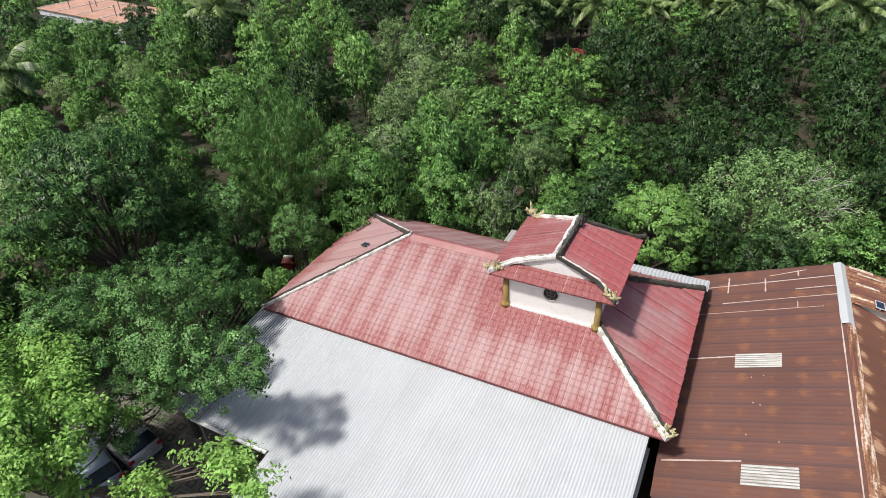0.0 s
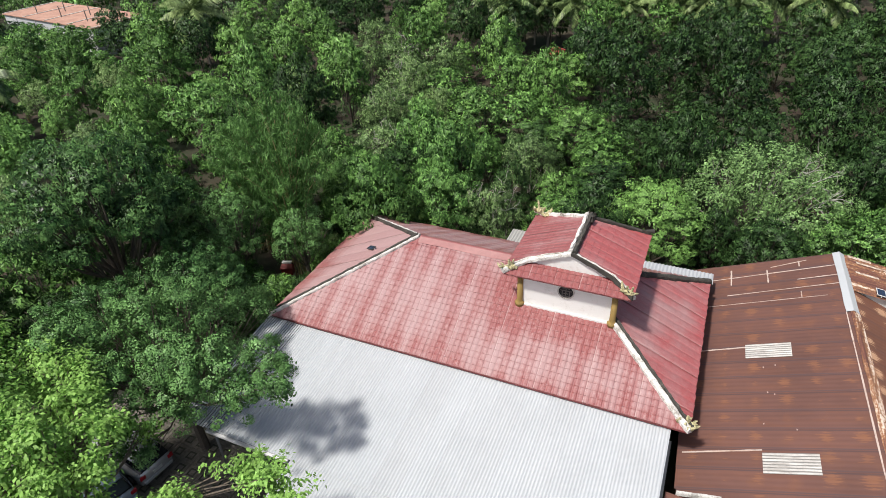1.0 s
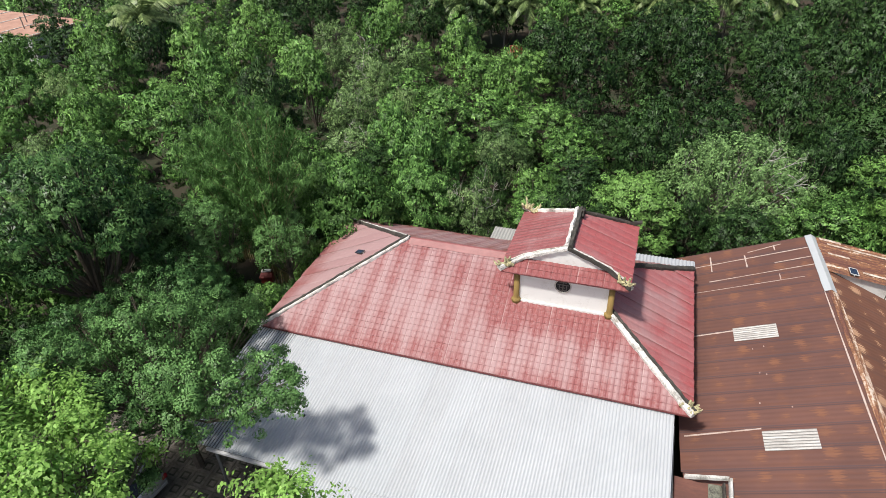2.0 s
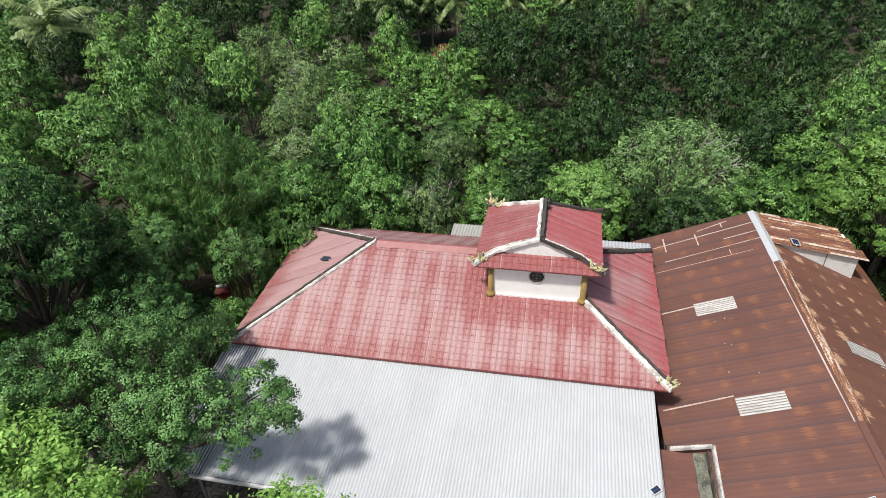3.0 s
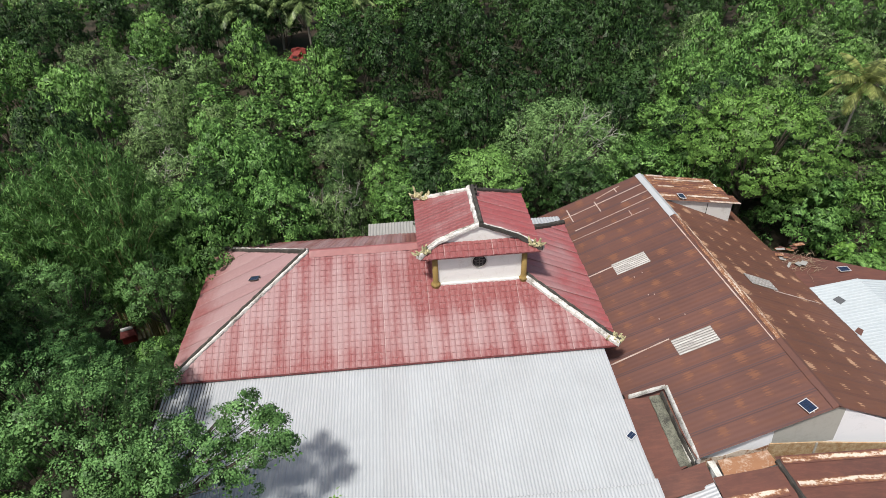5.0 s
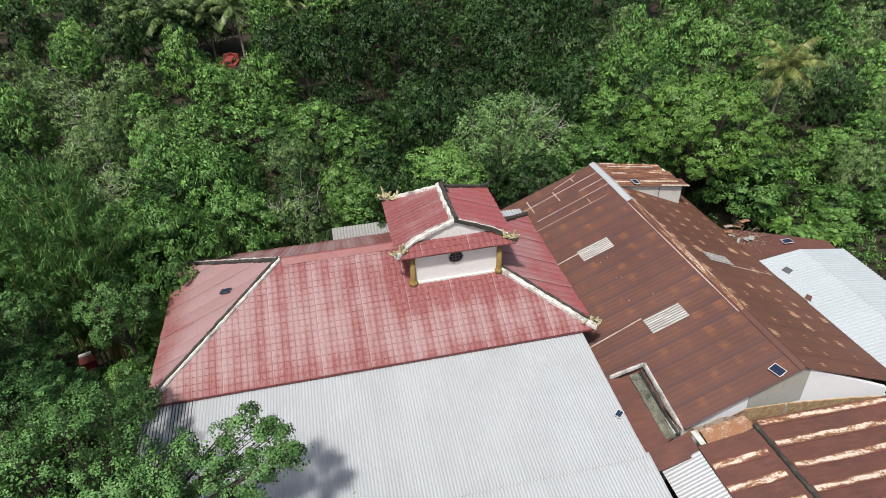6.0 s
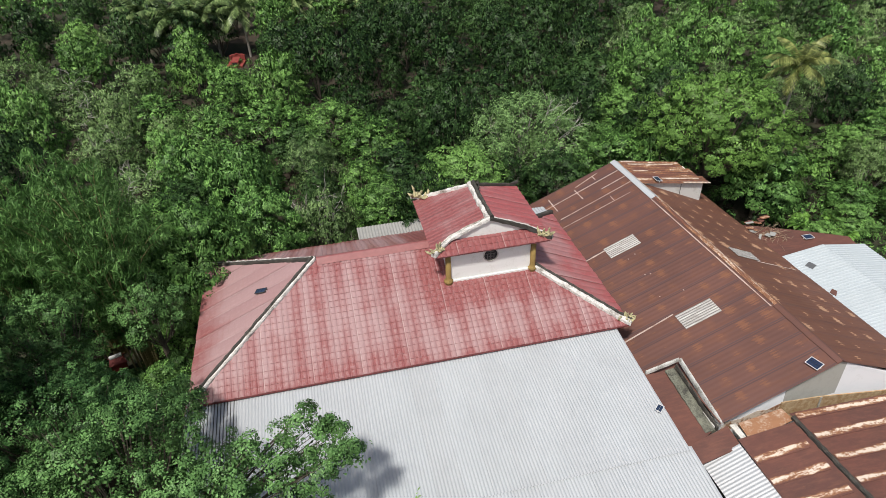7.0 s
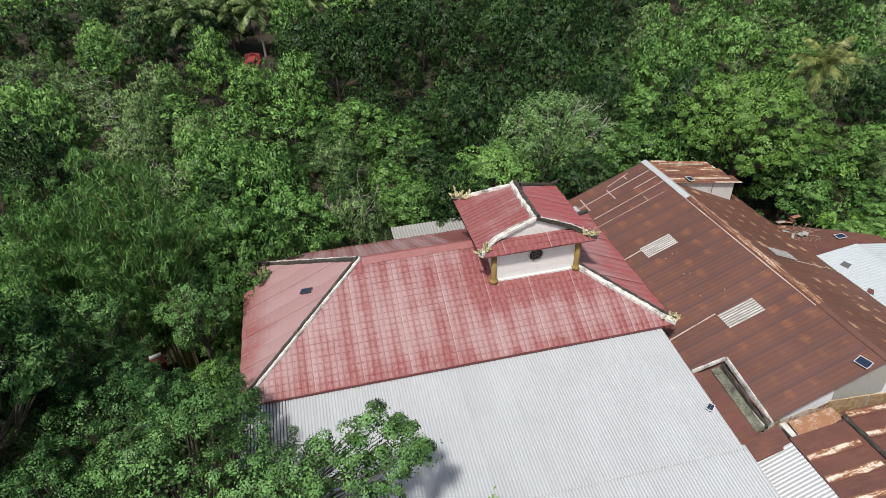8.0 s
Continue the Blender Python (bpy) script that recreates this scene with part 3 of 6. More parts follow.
part("plinth", box((TX0 + 0.1, TY0 - 0.09, 5.9), (TX1 - 0.1, TY0 - 0.005, 6.33), 0.015), WALL, tower, "whitewashed ledge at the wall's foot")


def lathe(profile, sides=14):
    V, Fc = [], []
    for r, z in profile:
        for k in range(sides):
            a = 2 * math.pi * k / sides
            V.append((r * math.cos(a), r * math.sin(a), z))
    for i in range(len(profile) - 1):
        for k in range(sides):
            q, s = i * sides + k, i * sides + (k + 1) % sides
            Fc.append((q, s, s + sides, q + sides))
    Fc.append(tuple(range(sides - 1, -1, -1)))
    Fc.append(tuple(range((len(profile) - 1) * sides, len(profile) * sides)))
    return V, Fc


for cx in (0.0, 4.0):
    V, Fc = lathe([(0.20, -0.35), (0.20, 0.02), (0.22, 0.05), (0.22, 0.10), (0.16, 0.15), (0.135, 0.22), (0.13, 0.32), (0.125, 1.6)])
    o = link_mesh("column", V, Fc, GOLD, tower, "ochre-painted round column", True)
    o.location = (cx, TY0 - 0.04, 6.24)

# round window with a lattice
def disc_ring(r0, r1, depth, sides=36):
    V, Fc = [], []
    for k in range(sides):
        a = 2 * math.pi * k / sides
        c, s = math.cos(a), math.sin(a)
        V += [(r0 * c, 0, r0 * s), (r0 * c, -depth, r0 * s), (r1 * c, -depth, r1 * s), (r1 * c, 0, r1 * s)]
    for k in range(sides):
        q, n = 4 * k, 4 * ((k + 1) % sides)
        for j in range(3):
            Fc.append((q + j, q + j + 1, n + j + 1, n + j))
    return V, Fc


win = link_mesh("round_window", *disc_ring(0.31, 0.36, 0.05), WALL_DIRTY, tower, "round window with a dark carved lattice")
win.location = (1.98, TY0 - 0.002, 7.40)
V = [(0.315 * math.cos(2 * math.pi * k / 36), -0.012, 0.315 * math.sin(2 * math.pi * k / 36)) for k in range(36)]
link_mesh("pane", V, [tuple(range(36))], DARK, win)
IRON = plain("grey_lattice", (0.16, 0.15, 0.14), 0.7)
for x0, x1, z0, z1 in ((-0.02, 0.02, -0.30, 0.30), (-0.17, -0.135, -0.25, 0.05), (0.135, 0.17, -0.25, 0.05), (-0.24, 0.24, 0.04, 0.075), (-0.16, 0.16, 0.16, 0.195), (-0.10, 0.10, -0.11, -0.075), (-0.15, 0.15, -0.25, -0.215)):
    part("lattice_bar", box((x0, -0.04, z0), (x1, -0.016, z1)), IRON, win)

# slopes
T_L, T_R, T_F, T_B = -0.70, 4.70, -0.60, 4.40
GAB_Y = 0.15
run_t = 2.0 - T_L
t_len = math.hypot(run_t, T_RIDGE - T_EAVE)
LEN_T = T_B - T_F


def slope_top(front_first):
    def top(u):
        u = LEN_T - u if front_first else u
        back, front = T_B - 3.2, T_B - GAB_Y
        if u < back:
            return t_len * u / back
        if u < front - 0.05:
            return t_len
        if u < front + 0.05:
            return t_len * (1 - 0.66 * (u - front + 0.05) / 0.10)
        return t_len * 0.34 * max(0.0, (LEN_T - u) / (LEN_T - front - 0.05))
    return top


tiled_face("roof_left", tower, (T_L, T_B, T_EAVE), (0, -1, 0), (run_t, 0, T_RIDGE - T_EAVE), LEN_T, slope_top(False), 0.93, 0.32, material=RED_TOWER)
tiled_face("roof_right", tower, (T_R, T_F, T_EAVE), (0, 1, 0), (-run_t, 0, T_RIDGE - T_EAVE), LEN_T, slope_top(True), 0.93, 0.32, material=RED_SIDE_LIFTED, cols=2)
SK_TOP = 8.24
sk_len = math.hypot(GAB_Y - T_F, SK_TOP - T_EAVE + 0.06)
tiled_face("roof_skirt", tower, (T_L + 0.05, T_F - 0.02, T_EAVE - 0.06), (1, 0, 0), (0, GAB_Y - T_F, SK_TOP - T_EAVE + 0.06), T_R - T_L - 0.1, tent(T_R - T_L - 0.1, 0.96, 0.96, sk_len), 1.06, 0.32, material=RED_TOWER)
tiled_face("roof_rear", tower, (T_R, T_B, T_EAVE), (-1, 0, 0), (0, 3.2 - T_B, T_RIDGE - T_EAVE), T_R - T_L, tent(T_R - T_L, run_t, run_t, math.hypot(T_B - 3.2, T_RIDGE - T_EAVE)), 0.9, 0.32, material=RED_SIDE_LIFTED)
gb = bmesh.new()
q = [gb.verts.new(v) for v in ((0.22, GAB_Y - 0.02, 8.20), (3.78, GAB_Y - 0.02, 8.20), (2.0, GAB_Y - 0.02, 9.0), (0.22, GAB_Y + 0.12, 8.20), (3.78, GAB_Y + 0.12, 8.30), (2.0, GAB_Y + 0.12, 8.93))]
for f in ((0, 1, 2), (5, 4, 3), (0, 3, 4, 1), (1, 4, 5, 2), (2, 5, 3, 0)):
    gb.faces.new([q[k] for k in f])
part("gable", gb, WALL, tower, "white plastered triangular gable")
for sgn in (-1, 1):
    cx = lambda x: 2.0 + sgn * (x - 2.0)
    front = [(2.0, GAB_Y - 0.02, T_RIDGE + 0.03), (cx(3.0), GAB_Y - 0.03, 8.67), (cx(3.80), GAB_Y - 0.07, 8.33), (cx(4.35), -0.22, 8.11), (cx(4.72), T_F - 0.02, 8.06)]
    cap_beam("hip_cap", front, 0.13, 0.13, tower, CAP, 20 + sgn, -0.04, label="flaking whitewashed eave cap")
    cap_beam("hip_cap", front, 0.07, 0.15, tower, CAP_BLACK if sgn > 0 else WALL_DIRTY, 24 + sgn, 0.07, label="darker strip of the eave cap")
    back = [(2.0, 3.2, T_RIDGE + 0.05), (cx(3.3), 3.80, 8.58), (cx(4.35), 4.25, 8.16), (cx(4.78), T_B + 0.02, 8.20)]
    cap_beam("hip_cap", back, 0.13, 0.13, tower, CAP if sgn < 0 else CAP_BLACK, 30 + sgn, label="flaking white eave cap" if sgn < 0 else "black eave cap")
    ornament(tower, (cx(4.66), T_F + 0.10, 8.14), (sgn, -0.5, 0), 0.46, 40 + sgn)
    if sgn < 0:
        ornament(tower, (cx(4.62), T_B - 0.05, 8.28), (-0.6, 0.4, 0), 0.56, 45)
RID = [(2.0, GAB_Y - 0.04, T_RIDGE + 0.02), (2.0, 1.6, T_RIDGE - 0.02), (2.0, 2.6, T_RIDGE), (2.0, 3.25, T_RIDGE + 0.08)]
cap_beam("ridge_cap", RID, 0.17, 0.20, tower, CAP, 51, -0.08, jitter=0.03, label="flaking whitewashed ridge cap")
cap_beam("ridge_cap", RID, 0.20, 0.22, tower, CAP_BLACK, 52, 0.10, label="black side of the ridge cap")
V, Fc = join_data([tube_data([(2.20, 2.9, 9.0), (2.24, 2.95, 9.22), (2.22, 2.85, 9.38), (2.28, 2.92, 9.5)], [0.085, 0.07, 0.075, 0.02], 6), tube_data([(2.22, 2.9, 9.0), (2.24, 2.7, 9.2), (2.25, 2.78, 9.36)], [0.07, 0.05, 0.02], 6), tube_data([(2.22, 3.1, 9.0), (2.28, 3.3, 9.2), (2.25, 3.24, 9.34)], [0.07, 0.05, 0.02], 6)])
link_mesh("ridge_ornament", V, Fc, CAP_BLACK, tower, "dark upright ridge ornament")

# ---- white corrugated canopy in front of the hall ----
canopy = thing("canopy_roof", None, "low white corrugated-metal canopy roof before the temple hall", "roof")
W_TOP_Y, W_TOP_Z, W_FALL = -3.2, 4.50, 0.086


def white_z(y):
    return W_TOP_Z - W_FALL * (W_TOP_Y - y)


def ribbed_face(name, parent, origin, u, v, spans, pitch, height, material, style="box", rows=2, sag=0.0, jitter=0.0, seed=1):
    """Sheets side by side: spans is a list of (u0, u1, v0, v1) in the face's own plane."""
    m = frame_of(origin, u, v)
    rnd = random.Random(seed)
    out = []
    for i, (u0, u1, v0, v1) in enumerate(spans):
        V, Fc = rib_sheet(u0, u1 + 0.02, v0 + rnd.uniform(-jitter, jitter), v1, pitch, height, style, 0.006 * (i % 2), rows, sag)
        o = link_mesh(name, V, Fc, material[i % len(material)] if isinstance(material, list) else material, parent)
        with_uv(o, lambda c: ((c.x - u0) / (u1 - u0), c.y))
        o.matrix_world = m
        out.append(o)
    return out


# the rear run of sheets, then the front run, which tucks under it
spans = []
x = -11.6
while x < 6.9:
    x1 = min(x + 1.0, 6.98)
    depth = 6.45 if x > -6.3 else 6.40
    spans.append((x + 11.6, x1 + 11.6, 0.0, depth))
    x = x1
LOW_Y = W_TOP_Y - 6.45
back_run_sheets = ribbed_face("roof_sheet", canopy, (-11.6, LOW_Y, white_z(LOW_Y) + 0.02), (1, 0, 0), (0, 1, W_FALL), spans, 0.130, 0.020, ZINC, "wave", rows=3, sag=0.015)
# groove bottoms painted dark for the shade and dirt lying in them
GROOVE_SHADE = plain("shade_and_dirt_in_grooves", (0.10, 0.10, 0.095), 0.9, 0, 0.6, 2.5)
for o in back_run_sheets[:2]:
    o.data.materials.append(GROOVE_SHADE)
    ribs = len(o.data.polygons) // 3
    o.data.polygons.foreach_set("material_index", [1 if i % ribs % 6 in (0, 5) else 0 for i in range(len(o.data.polygons))])
spans = []
x = -6.02
while x < 7.0:
    x1 = min(x + 1.0, 7.12)
    spans.append((x + 6.02, x1 + 6.02, 0.0, 7.0))
    x = x1
ribbed_face("roof_sheet", canopy, (-6.02, LOW_Y - 6.8, white_z(LOW_Y - 6.8) - 0.02), (1, 0, 0), (0, 1, W_FALL), spans, 0.130, 0.020, ZINC, "wave", rows=3, sag=0.01)
part("gutter", box((-10.1, LOW_Y - 0.10, white_z(LOW_Y) - 0.14), (-6.1, LOW_Y + 0.02, white_z(LOW_Y) - 0.01), 0.015), WHITE_METAL, canopy, "pale metal edge trim")
part("edge_trim", box((7.0, -10.4, 3.72), (7.12, -3.3, 3.80)), ZINC_OLD, canopy)
STEEL = plain("dull_steel", (0.22, 0.22, 0.22), 0.5, 0.4)
for py in (-4.6, -7.0, -9.5):
    part("beam", box((-11.3, py - 0.05, white_z(py) - 0.16), (6.9, py + 0.05, white_z(py) - 0.05)), STEEL, canopy)
for px in (-9.9, -6.2, -2.0, 2.4, 6.7):
    for py in (-4.6, -9.5):
        V, Fc = lathe([(0.06, 0.0), (0.06, white_z(py) - 0.15)], 10)
        o = link_mesh("post", V, Fc, STEEL, canopy, "", True)
        o.location = (px, py, 0)
solar_lamp(frame_of((6.72, -7.76, white_z(-7.76) + 0.05), (1, 0, 0), (0, 1, W_FALL)) @ pose(0, 0, 0, 0, 0, 40), 0.36, 0.26)

# ---- long house with a rusted sheet roof ----
house = thing("rust_roofed_house", None, "long house with a rusted brown corrugated-metal gable roof", "building")
RB, RF = Vector((13.2, 10.05, 5.42)), Vector((14.05, -8.35, 5.52))
ax = (RF - RB)
ax_len = ax.length
axn = ax.normalized()
across = Vector((axn.y, -axn.x, 0)).normalized()  # towards the hall
if across.x > 0:
    across = -across
L_RUN, L_FALL, R_RUN, R_FALL = 6.35, 0.385, 6.05, 0.45
L_ORI = RB + across * L_RUN - Vector((0, 0, L_RUN * L_FALL))
l_slope = math.hypot(L_RUN, L_RUN * L_FALL)
NOTCH = 15.35
spans = []
n_l = 19
for i in range(n_l):
    u0, u1 = ax_len * i / n_l, ax_len * (i + 1) / n_l
    spans.append((u0, u1, 1.38 if u0 > NOTCH - 0.5 else 0.0, l_slope))
ribbed_face("roof_sheet", house, L_ORI, axn, -across * L_RUN + Vector((0, 0, L_RUN * L_FALL)), spans, 0.24, 0.005, [RUST], "wave", 2, 0.0, 0.05, 4)
L_M = frame_of(L_ORI, axn, -across * L_RUN + Vector((0, 0, L_RUN * L_FALL)))
R_ORI = RF - across * R_RUN - Vector((0, 0, R_RUN * R_FALL))
r_slope = math.hypot(R_RUN, R_RUN * R_FALL)
spans = [(ax_len * i / 19, ax_len * (i + 1) / 19, 0.0, r_slope) for i in range(19)]
ribbed_face("roof_sheet", house, R_ORI, -axn, across * R_RUN + Vector((0, 0, R_RUN * R_FALL)), spans, 0.24, 0.005, [RUST_WORN], "wave", 2, 0.0, 0.06, 5)
R_M = frame_of(R_ORI, -axn, across * R_RUN + Vector((0, 0, R_RUN * R_FALL)))


def on_left(x, y):
    """Pose on the hall-side slope over the plan point (x, y)."""
    p = Vector((x, y, 0)) - L_ORI
    u = p.dot(axn)
    v = -(p.x * across.x + p.y * across.y) * l_slope / L_RUN
    return L_M @ Matrix.Translation((u, v, 0.0))


def on_right(x, y):
    p = Vector((x, y, 0)) - R_ORI
    u = -p.dot(axn)
    v = (p.x * across.x + p.y * across.y) * r_slope / R_RUN
    return R_M @ Matrix.Translation((u, v, 0.0))




def skylight_sheet():
    """Aged translucent sheet, streaked with dirt down the slope."""
    k = Mat("skylight_sheet", 0.55)
    a = k.noise(1.0, 5, 0.7, (9.0, 1.2, 1), False, 0.3)
    b = k.noise(3.5, 5, 0.75)
    c = k.mix(k.ramp(a, (0.38, (0, 0, 0)), (0.66, (1, 1, 1))), (0.50, 0.49, 0.465), (0.25, 0.235, 0.215))
    c = k.mix(k.ramp(b, (0.52, (0, 0, 0)), (0.72, (0.7, 0.7, 0.7))), c, (0.20, 0.17, 0.15))
    k.colour(c)
    return k.m


SKYLIGHT = skylight_sheet()
GROOVE = plain("skylight_groove_dark", (0.30, 0.285, 0.265), 0.8, 0, 0.5, 3)
for m, w, h in ((on_left(10.35, 2.78), 0.92, 1.80), (on_left(11.08, -3.36), 0.95, 1.82), (on_right(15.85, 0.15), 0.85, 1.7)):
    V, Fc = rib_sheet(-w / 2, w / 2, -h / 2, h / 2, 0.13, 0.030, "wave", 0.030, 3)
    o = link_mesh("skylight", V, Fc, [SKYLIGHT, GROOVE], house, "dirty translucent skylight sheet")
    ribs = len(Fc) // 3
    o.data.polygons.foreach_set("material_index", [1 if i % ribs % 6 in (0, 5) else 0 for i in range(len(Fc))])
    o.matrix_world = m
PALE_SEAM = plaster("pale_seam", (0.52, 0.43, 0.38), (0.33, 0.20, 0.15), 0.55, 3)


def seam(x0, y0, x1, y1, w=0.05, material=None, place=on_left, plane=L_M):
    a, b = place(x0, y0), place(x1, y1)
    pa, pb = a.translation, b.translation
    n = plane.to_3x3() @ Vector((0, 0, 1))
    d = (pb - pa)
    s = n.cross(d).normalized() * w / 2
    rnd = random.Random(round(x0 * 10 + y0))
    k = 12
    V, Fc = [], []
    for i in range(k + 1):
        p = pa.lerp(pb, i / k)
        j = rnd.uniform(0.6, 1.3)
        V += [p - s * j + n * 0.032, p + s * j + n * 0.032, p + s * j + n * 0.018, p - s * j + n * 0.018]
    for i in range(k):
        q = 4 * i
        Fc += [(q, q + 1, q + 5, q + 4), (q + 1, q + 2, q + 6, q + 5), (q + 3, q, q + 4, q + 7)]
    link_mesh("seam", V, Fc, material or PALE_SEAM, house, "pale peeled sheet lap")


for s in ((7.65, 8.45, 13.0, 8.97, 0.05), (8.61, 7.04, 13.08, 7.45, 0.05), (11.5, 8.0, 13.05, 8.15, 0.06), (10.4, 9.25, 11.9, 9.62, 0.05), (7.5, 6.19, 12.6, 6.55, 0.025),
          (7.6, 2.85, 9.5, 3.03, 0.07), (7.6, -3.1, 10.2, -2.80, 0.07), (10.25, 9.05, 10.32, 7.9, 0.06), (8.68, 9.27, 8.74, 7.9, 0.07), (11.57, 9.6, 11.6, 9.1, 0.06), (11.62, 7.0, 11.64, 6.5, 0.05)):
    seam(*s)

seam(16.35, -0.35, 19.3, -0.10, 0.06, None, on_right, R_M)


def ridge_strip(name, t0, t1, wl, wr, material, label, lift=0.05):
    """A bent cap over the ridge between two shares of its length."""
    V, Fc = [], []
    rnd = random.Random(int(t0 * 100))
    k = max(3, int((t1 - t0) * 30))
    for i in range(k + 1):
        p = RB.lerp(RF, t0 + (t1 - t0) * i / k)
        j = rnd.uniform(-0.02, 0.02)
        l, r = wl + j, wr - j
        V += [p + across * l + Vector((0, 0, -l * L_FALL + lift)), p + Vector((0, 0, lift + 0.03)), p - across * r + Vector((0, 0, -r * R_FALL + lift))]
        V += [p + across * l + Vector((0, 0, -l * L_FALL + lift - 0.02)), p - across * r + Vector((0, 0, -r * R_FALL + lift - 0.02))]
    for i in range(k):
        q = 5 * i
        Fc += [(q, q + 5, q + 6, q + 1), (q + 1, q + 6, q + 7, q + 2), (q + 3, q + 8, q + 5, q), (q + 2, q + 7, q + 9, q + 4)]
    link_mesh(name, V, Fc, material, house, label)


ridge_strip("ridge_cap", 0.0, 0.262, 0.26, 0.26, ZINC, "pale grey bent ridge sheet", 0.06)
ridge_strip("ridge_cap", 0.262, 0.80, 0.10, 0.30, PEEL_RIDGE, "rusted peeling ridge sheet", 0.045)
ridge_strip("ridge_cap", 0.80, 1.0, 0.20, 0.24, RUST, "rusted ridge sheet", 0.045)
for t0, t1, o in ((0.262, 0.80, 0.235), (0.262, 1.0, -0.25)):
    p0, p1 = RB.lerp(RF, t0), RB.lerp(RF, t1)
    if o > 0:
        seam(p0.x + across.x * o, p0.y + across.y * o, p1.x + across.x * o, p1.y + across.y * o, 0.05)

# walls and front gable
part("wall", box((8.2, -8.25, 0), (8.4, 9.8, 3.0)), WALL_DIRTY, house)
part("wall", box((18.9, -8.25, 0), (19.1, 9.8, 2.6)), WALL_DIRTY, house)
part("wall", box((8.4, 9.6, 0), (18.9, 9.8, 2.6)), WALL_DIRTY, house)
g = bmesh.new()
apex = RF + Vector((0, 0.12, -0.06))
pts = [(9.25, -8.22, 3.56), (9.25, -8.22, 0), (19.0, -8.22, 0), (19.0, -8.22, 3.0), (apex.x, -8.22, apex.z)]
vs = [g.verts.new(p) for p in pts] + [g.verts.new((p[0], p[1] + 0.18, p[2])) for p in pts]
g.faces.new(vs[:5])
g.faces.new(vs[9:4:-1])
for i in range(5):
    g.faces.new((vs[i], vs[i + 5], vs[(i + 1) % 5 + 5], vs[(i + 1) % 5]))
GABLE_WHITE = plaster("gable_white", (0.86, 0.88, 0.90), (0.74, 0.76, 0.77), 0.60)
GABLE_GREY = plaster("gable_grey_area", (0.42, 0.42, 0.38), (0.36, 0.35, 0.31), 0.55)
part("gable", g, GABLE_WHITE, house, "white plastered front gable wall")
# grey area, laid just proud of the white gable
gp = bmesh.new()
pp = [(12.0, -8.235, 4.60), (12.16, -8.235, 3.2), (14.6, -8.235, 3.45), (14.5, -8.235, 5.28), (13.98, -8.235, 5.46)]
vs = [gp.verts.new(p) for p in pp] + [gp.verts.new((p[0], -8.215, p[2])) for p in pp]
gp.faces.new(vs[:5])
for i in range(5):
    gp.faces.new((vs[i], vs[i + 5], vs[(i + 1) % 5 + 5], vs[(i + 1) % 5]))
part("plaster_patch", gp, GABLE_GREY, house, "grey area on the gable wall")
OCHRE = plaster("ochre_stained_masonry", (0.36, 0.215, 0.10), (0.55, 0.43, 0.27), 0.49, 5)


def wall_band(name, outline, y, depth, material, label=""):
    """A flat band on the gable: outline in x and z, standing proud by depth."""
    bm = bmesh.new()
    n = len(outline)
    vs = [bm.verts.new((x, y - depth, z)) for x, z in outline] + [bm.verts.new((x, y, z)) for x, z in outline]
    bm.faces.new(vs[:n])
    for i in range(n):
        bm.faces.new((vs[i], vs[i + n], vs[(i + 1) % n + n], vs[(i + 1) % n]))
    return part(name, bm, material, house, label)


wall_band("masonry_band", [(12.05, 3.60), (12.05, 2.3), (18.9, 1.8), (18.9, 2.52), (17.4, 2.86), (13.9, 3.44)], -8.225, 0.05, OCHRE, "ochre-stained masonry band at the gable's foot")
wall_band("pipe", [(13.90, 3.42), (13.98, 2.4), (14.06, 2.4), (13.98, 3.42)], -8.275, 0.04, WALL_DIRTY, "pale vertical strip")

# small dormer roof at the back and its white wall
dw = bmesh.new()
pts = [(13.5, 5.33), (17.88, 4.66), (17.88, 2.9), (13.5, 4.9)]
vs = [dw.verts.new((x, 7.22, z)) for x, z in pts] + [dw.verts.new((x, 7.38, z)) for x, z in pts]
dw.faces.new(vs[:4])
dw.faces.new(vs[7:3:-1])
for i in range(4):
    dw.faces.new((vs[i], vs[i + 4], vs[(i + 1) % 4 + 4], vs[(i + 1) % 4]))
part("dormer_wall", dw, plaster("dormer_plaster", (0.62, 0.62, 0.59), (0.45, 0.44, 0.40), 0.56), house, "pale plastered dormer wall")
part("dormer_wall", box((17.72, 7.38, 2.9), (17.88, 9.6, 4.62)), WALL, house)
part("stain", box((16.35, 7.21, 3.75), (16.39, 7.225, 4.8)), CAP_BLACK, house, "black drip stain")
dm = frame_of((18.28, 7.05, 4.64), (0, 1, 0), (-4.85, 0, 0.74))
for i in range(3):
    V, Fc = rib_sheet(i * 0.99, (i + 1) * 0.99 + 0.02, 0.32 * i, 4.9, 0.24, 0.022, "wave", 0.006 * i, 2)
    o = with_uv(link_mesh("dormer_sheet", V, Fc, PEEL_BACK, house), lambda c: (c.x, c.y))
    o.matrix_world = dm
FLAKE = plaster("flaked_white_sheet", (0.66, 0.58, 0.49), (0.28, 0.14, 0.075), 0.50, 3)
for u0, u1, v0, v1 in ((-0.03, 0.16, 0.0, 1.9), (0.50, 0.68, 0.5, 3.1), (2.45, 2.62, 1.2, 4.4), (2.80, 3.0, 3.7, 4.75), (1.55, 1.70, 3.5, 4.5)):
    V, Fc = rib_sheet(u0, u1, v0, v1, 0.19, 0.012, "wave", 0.034, 2)
    o = link_mesh("flaked_strip", V, Fc, FLAKE, house, "pale flaked paint strip")
    o.matrix_world = dm
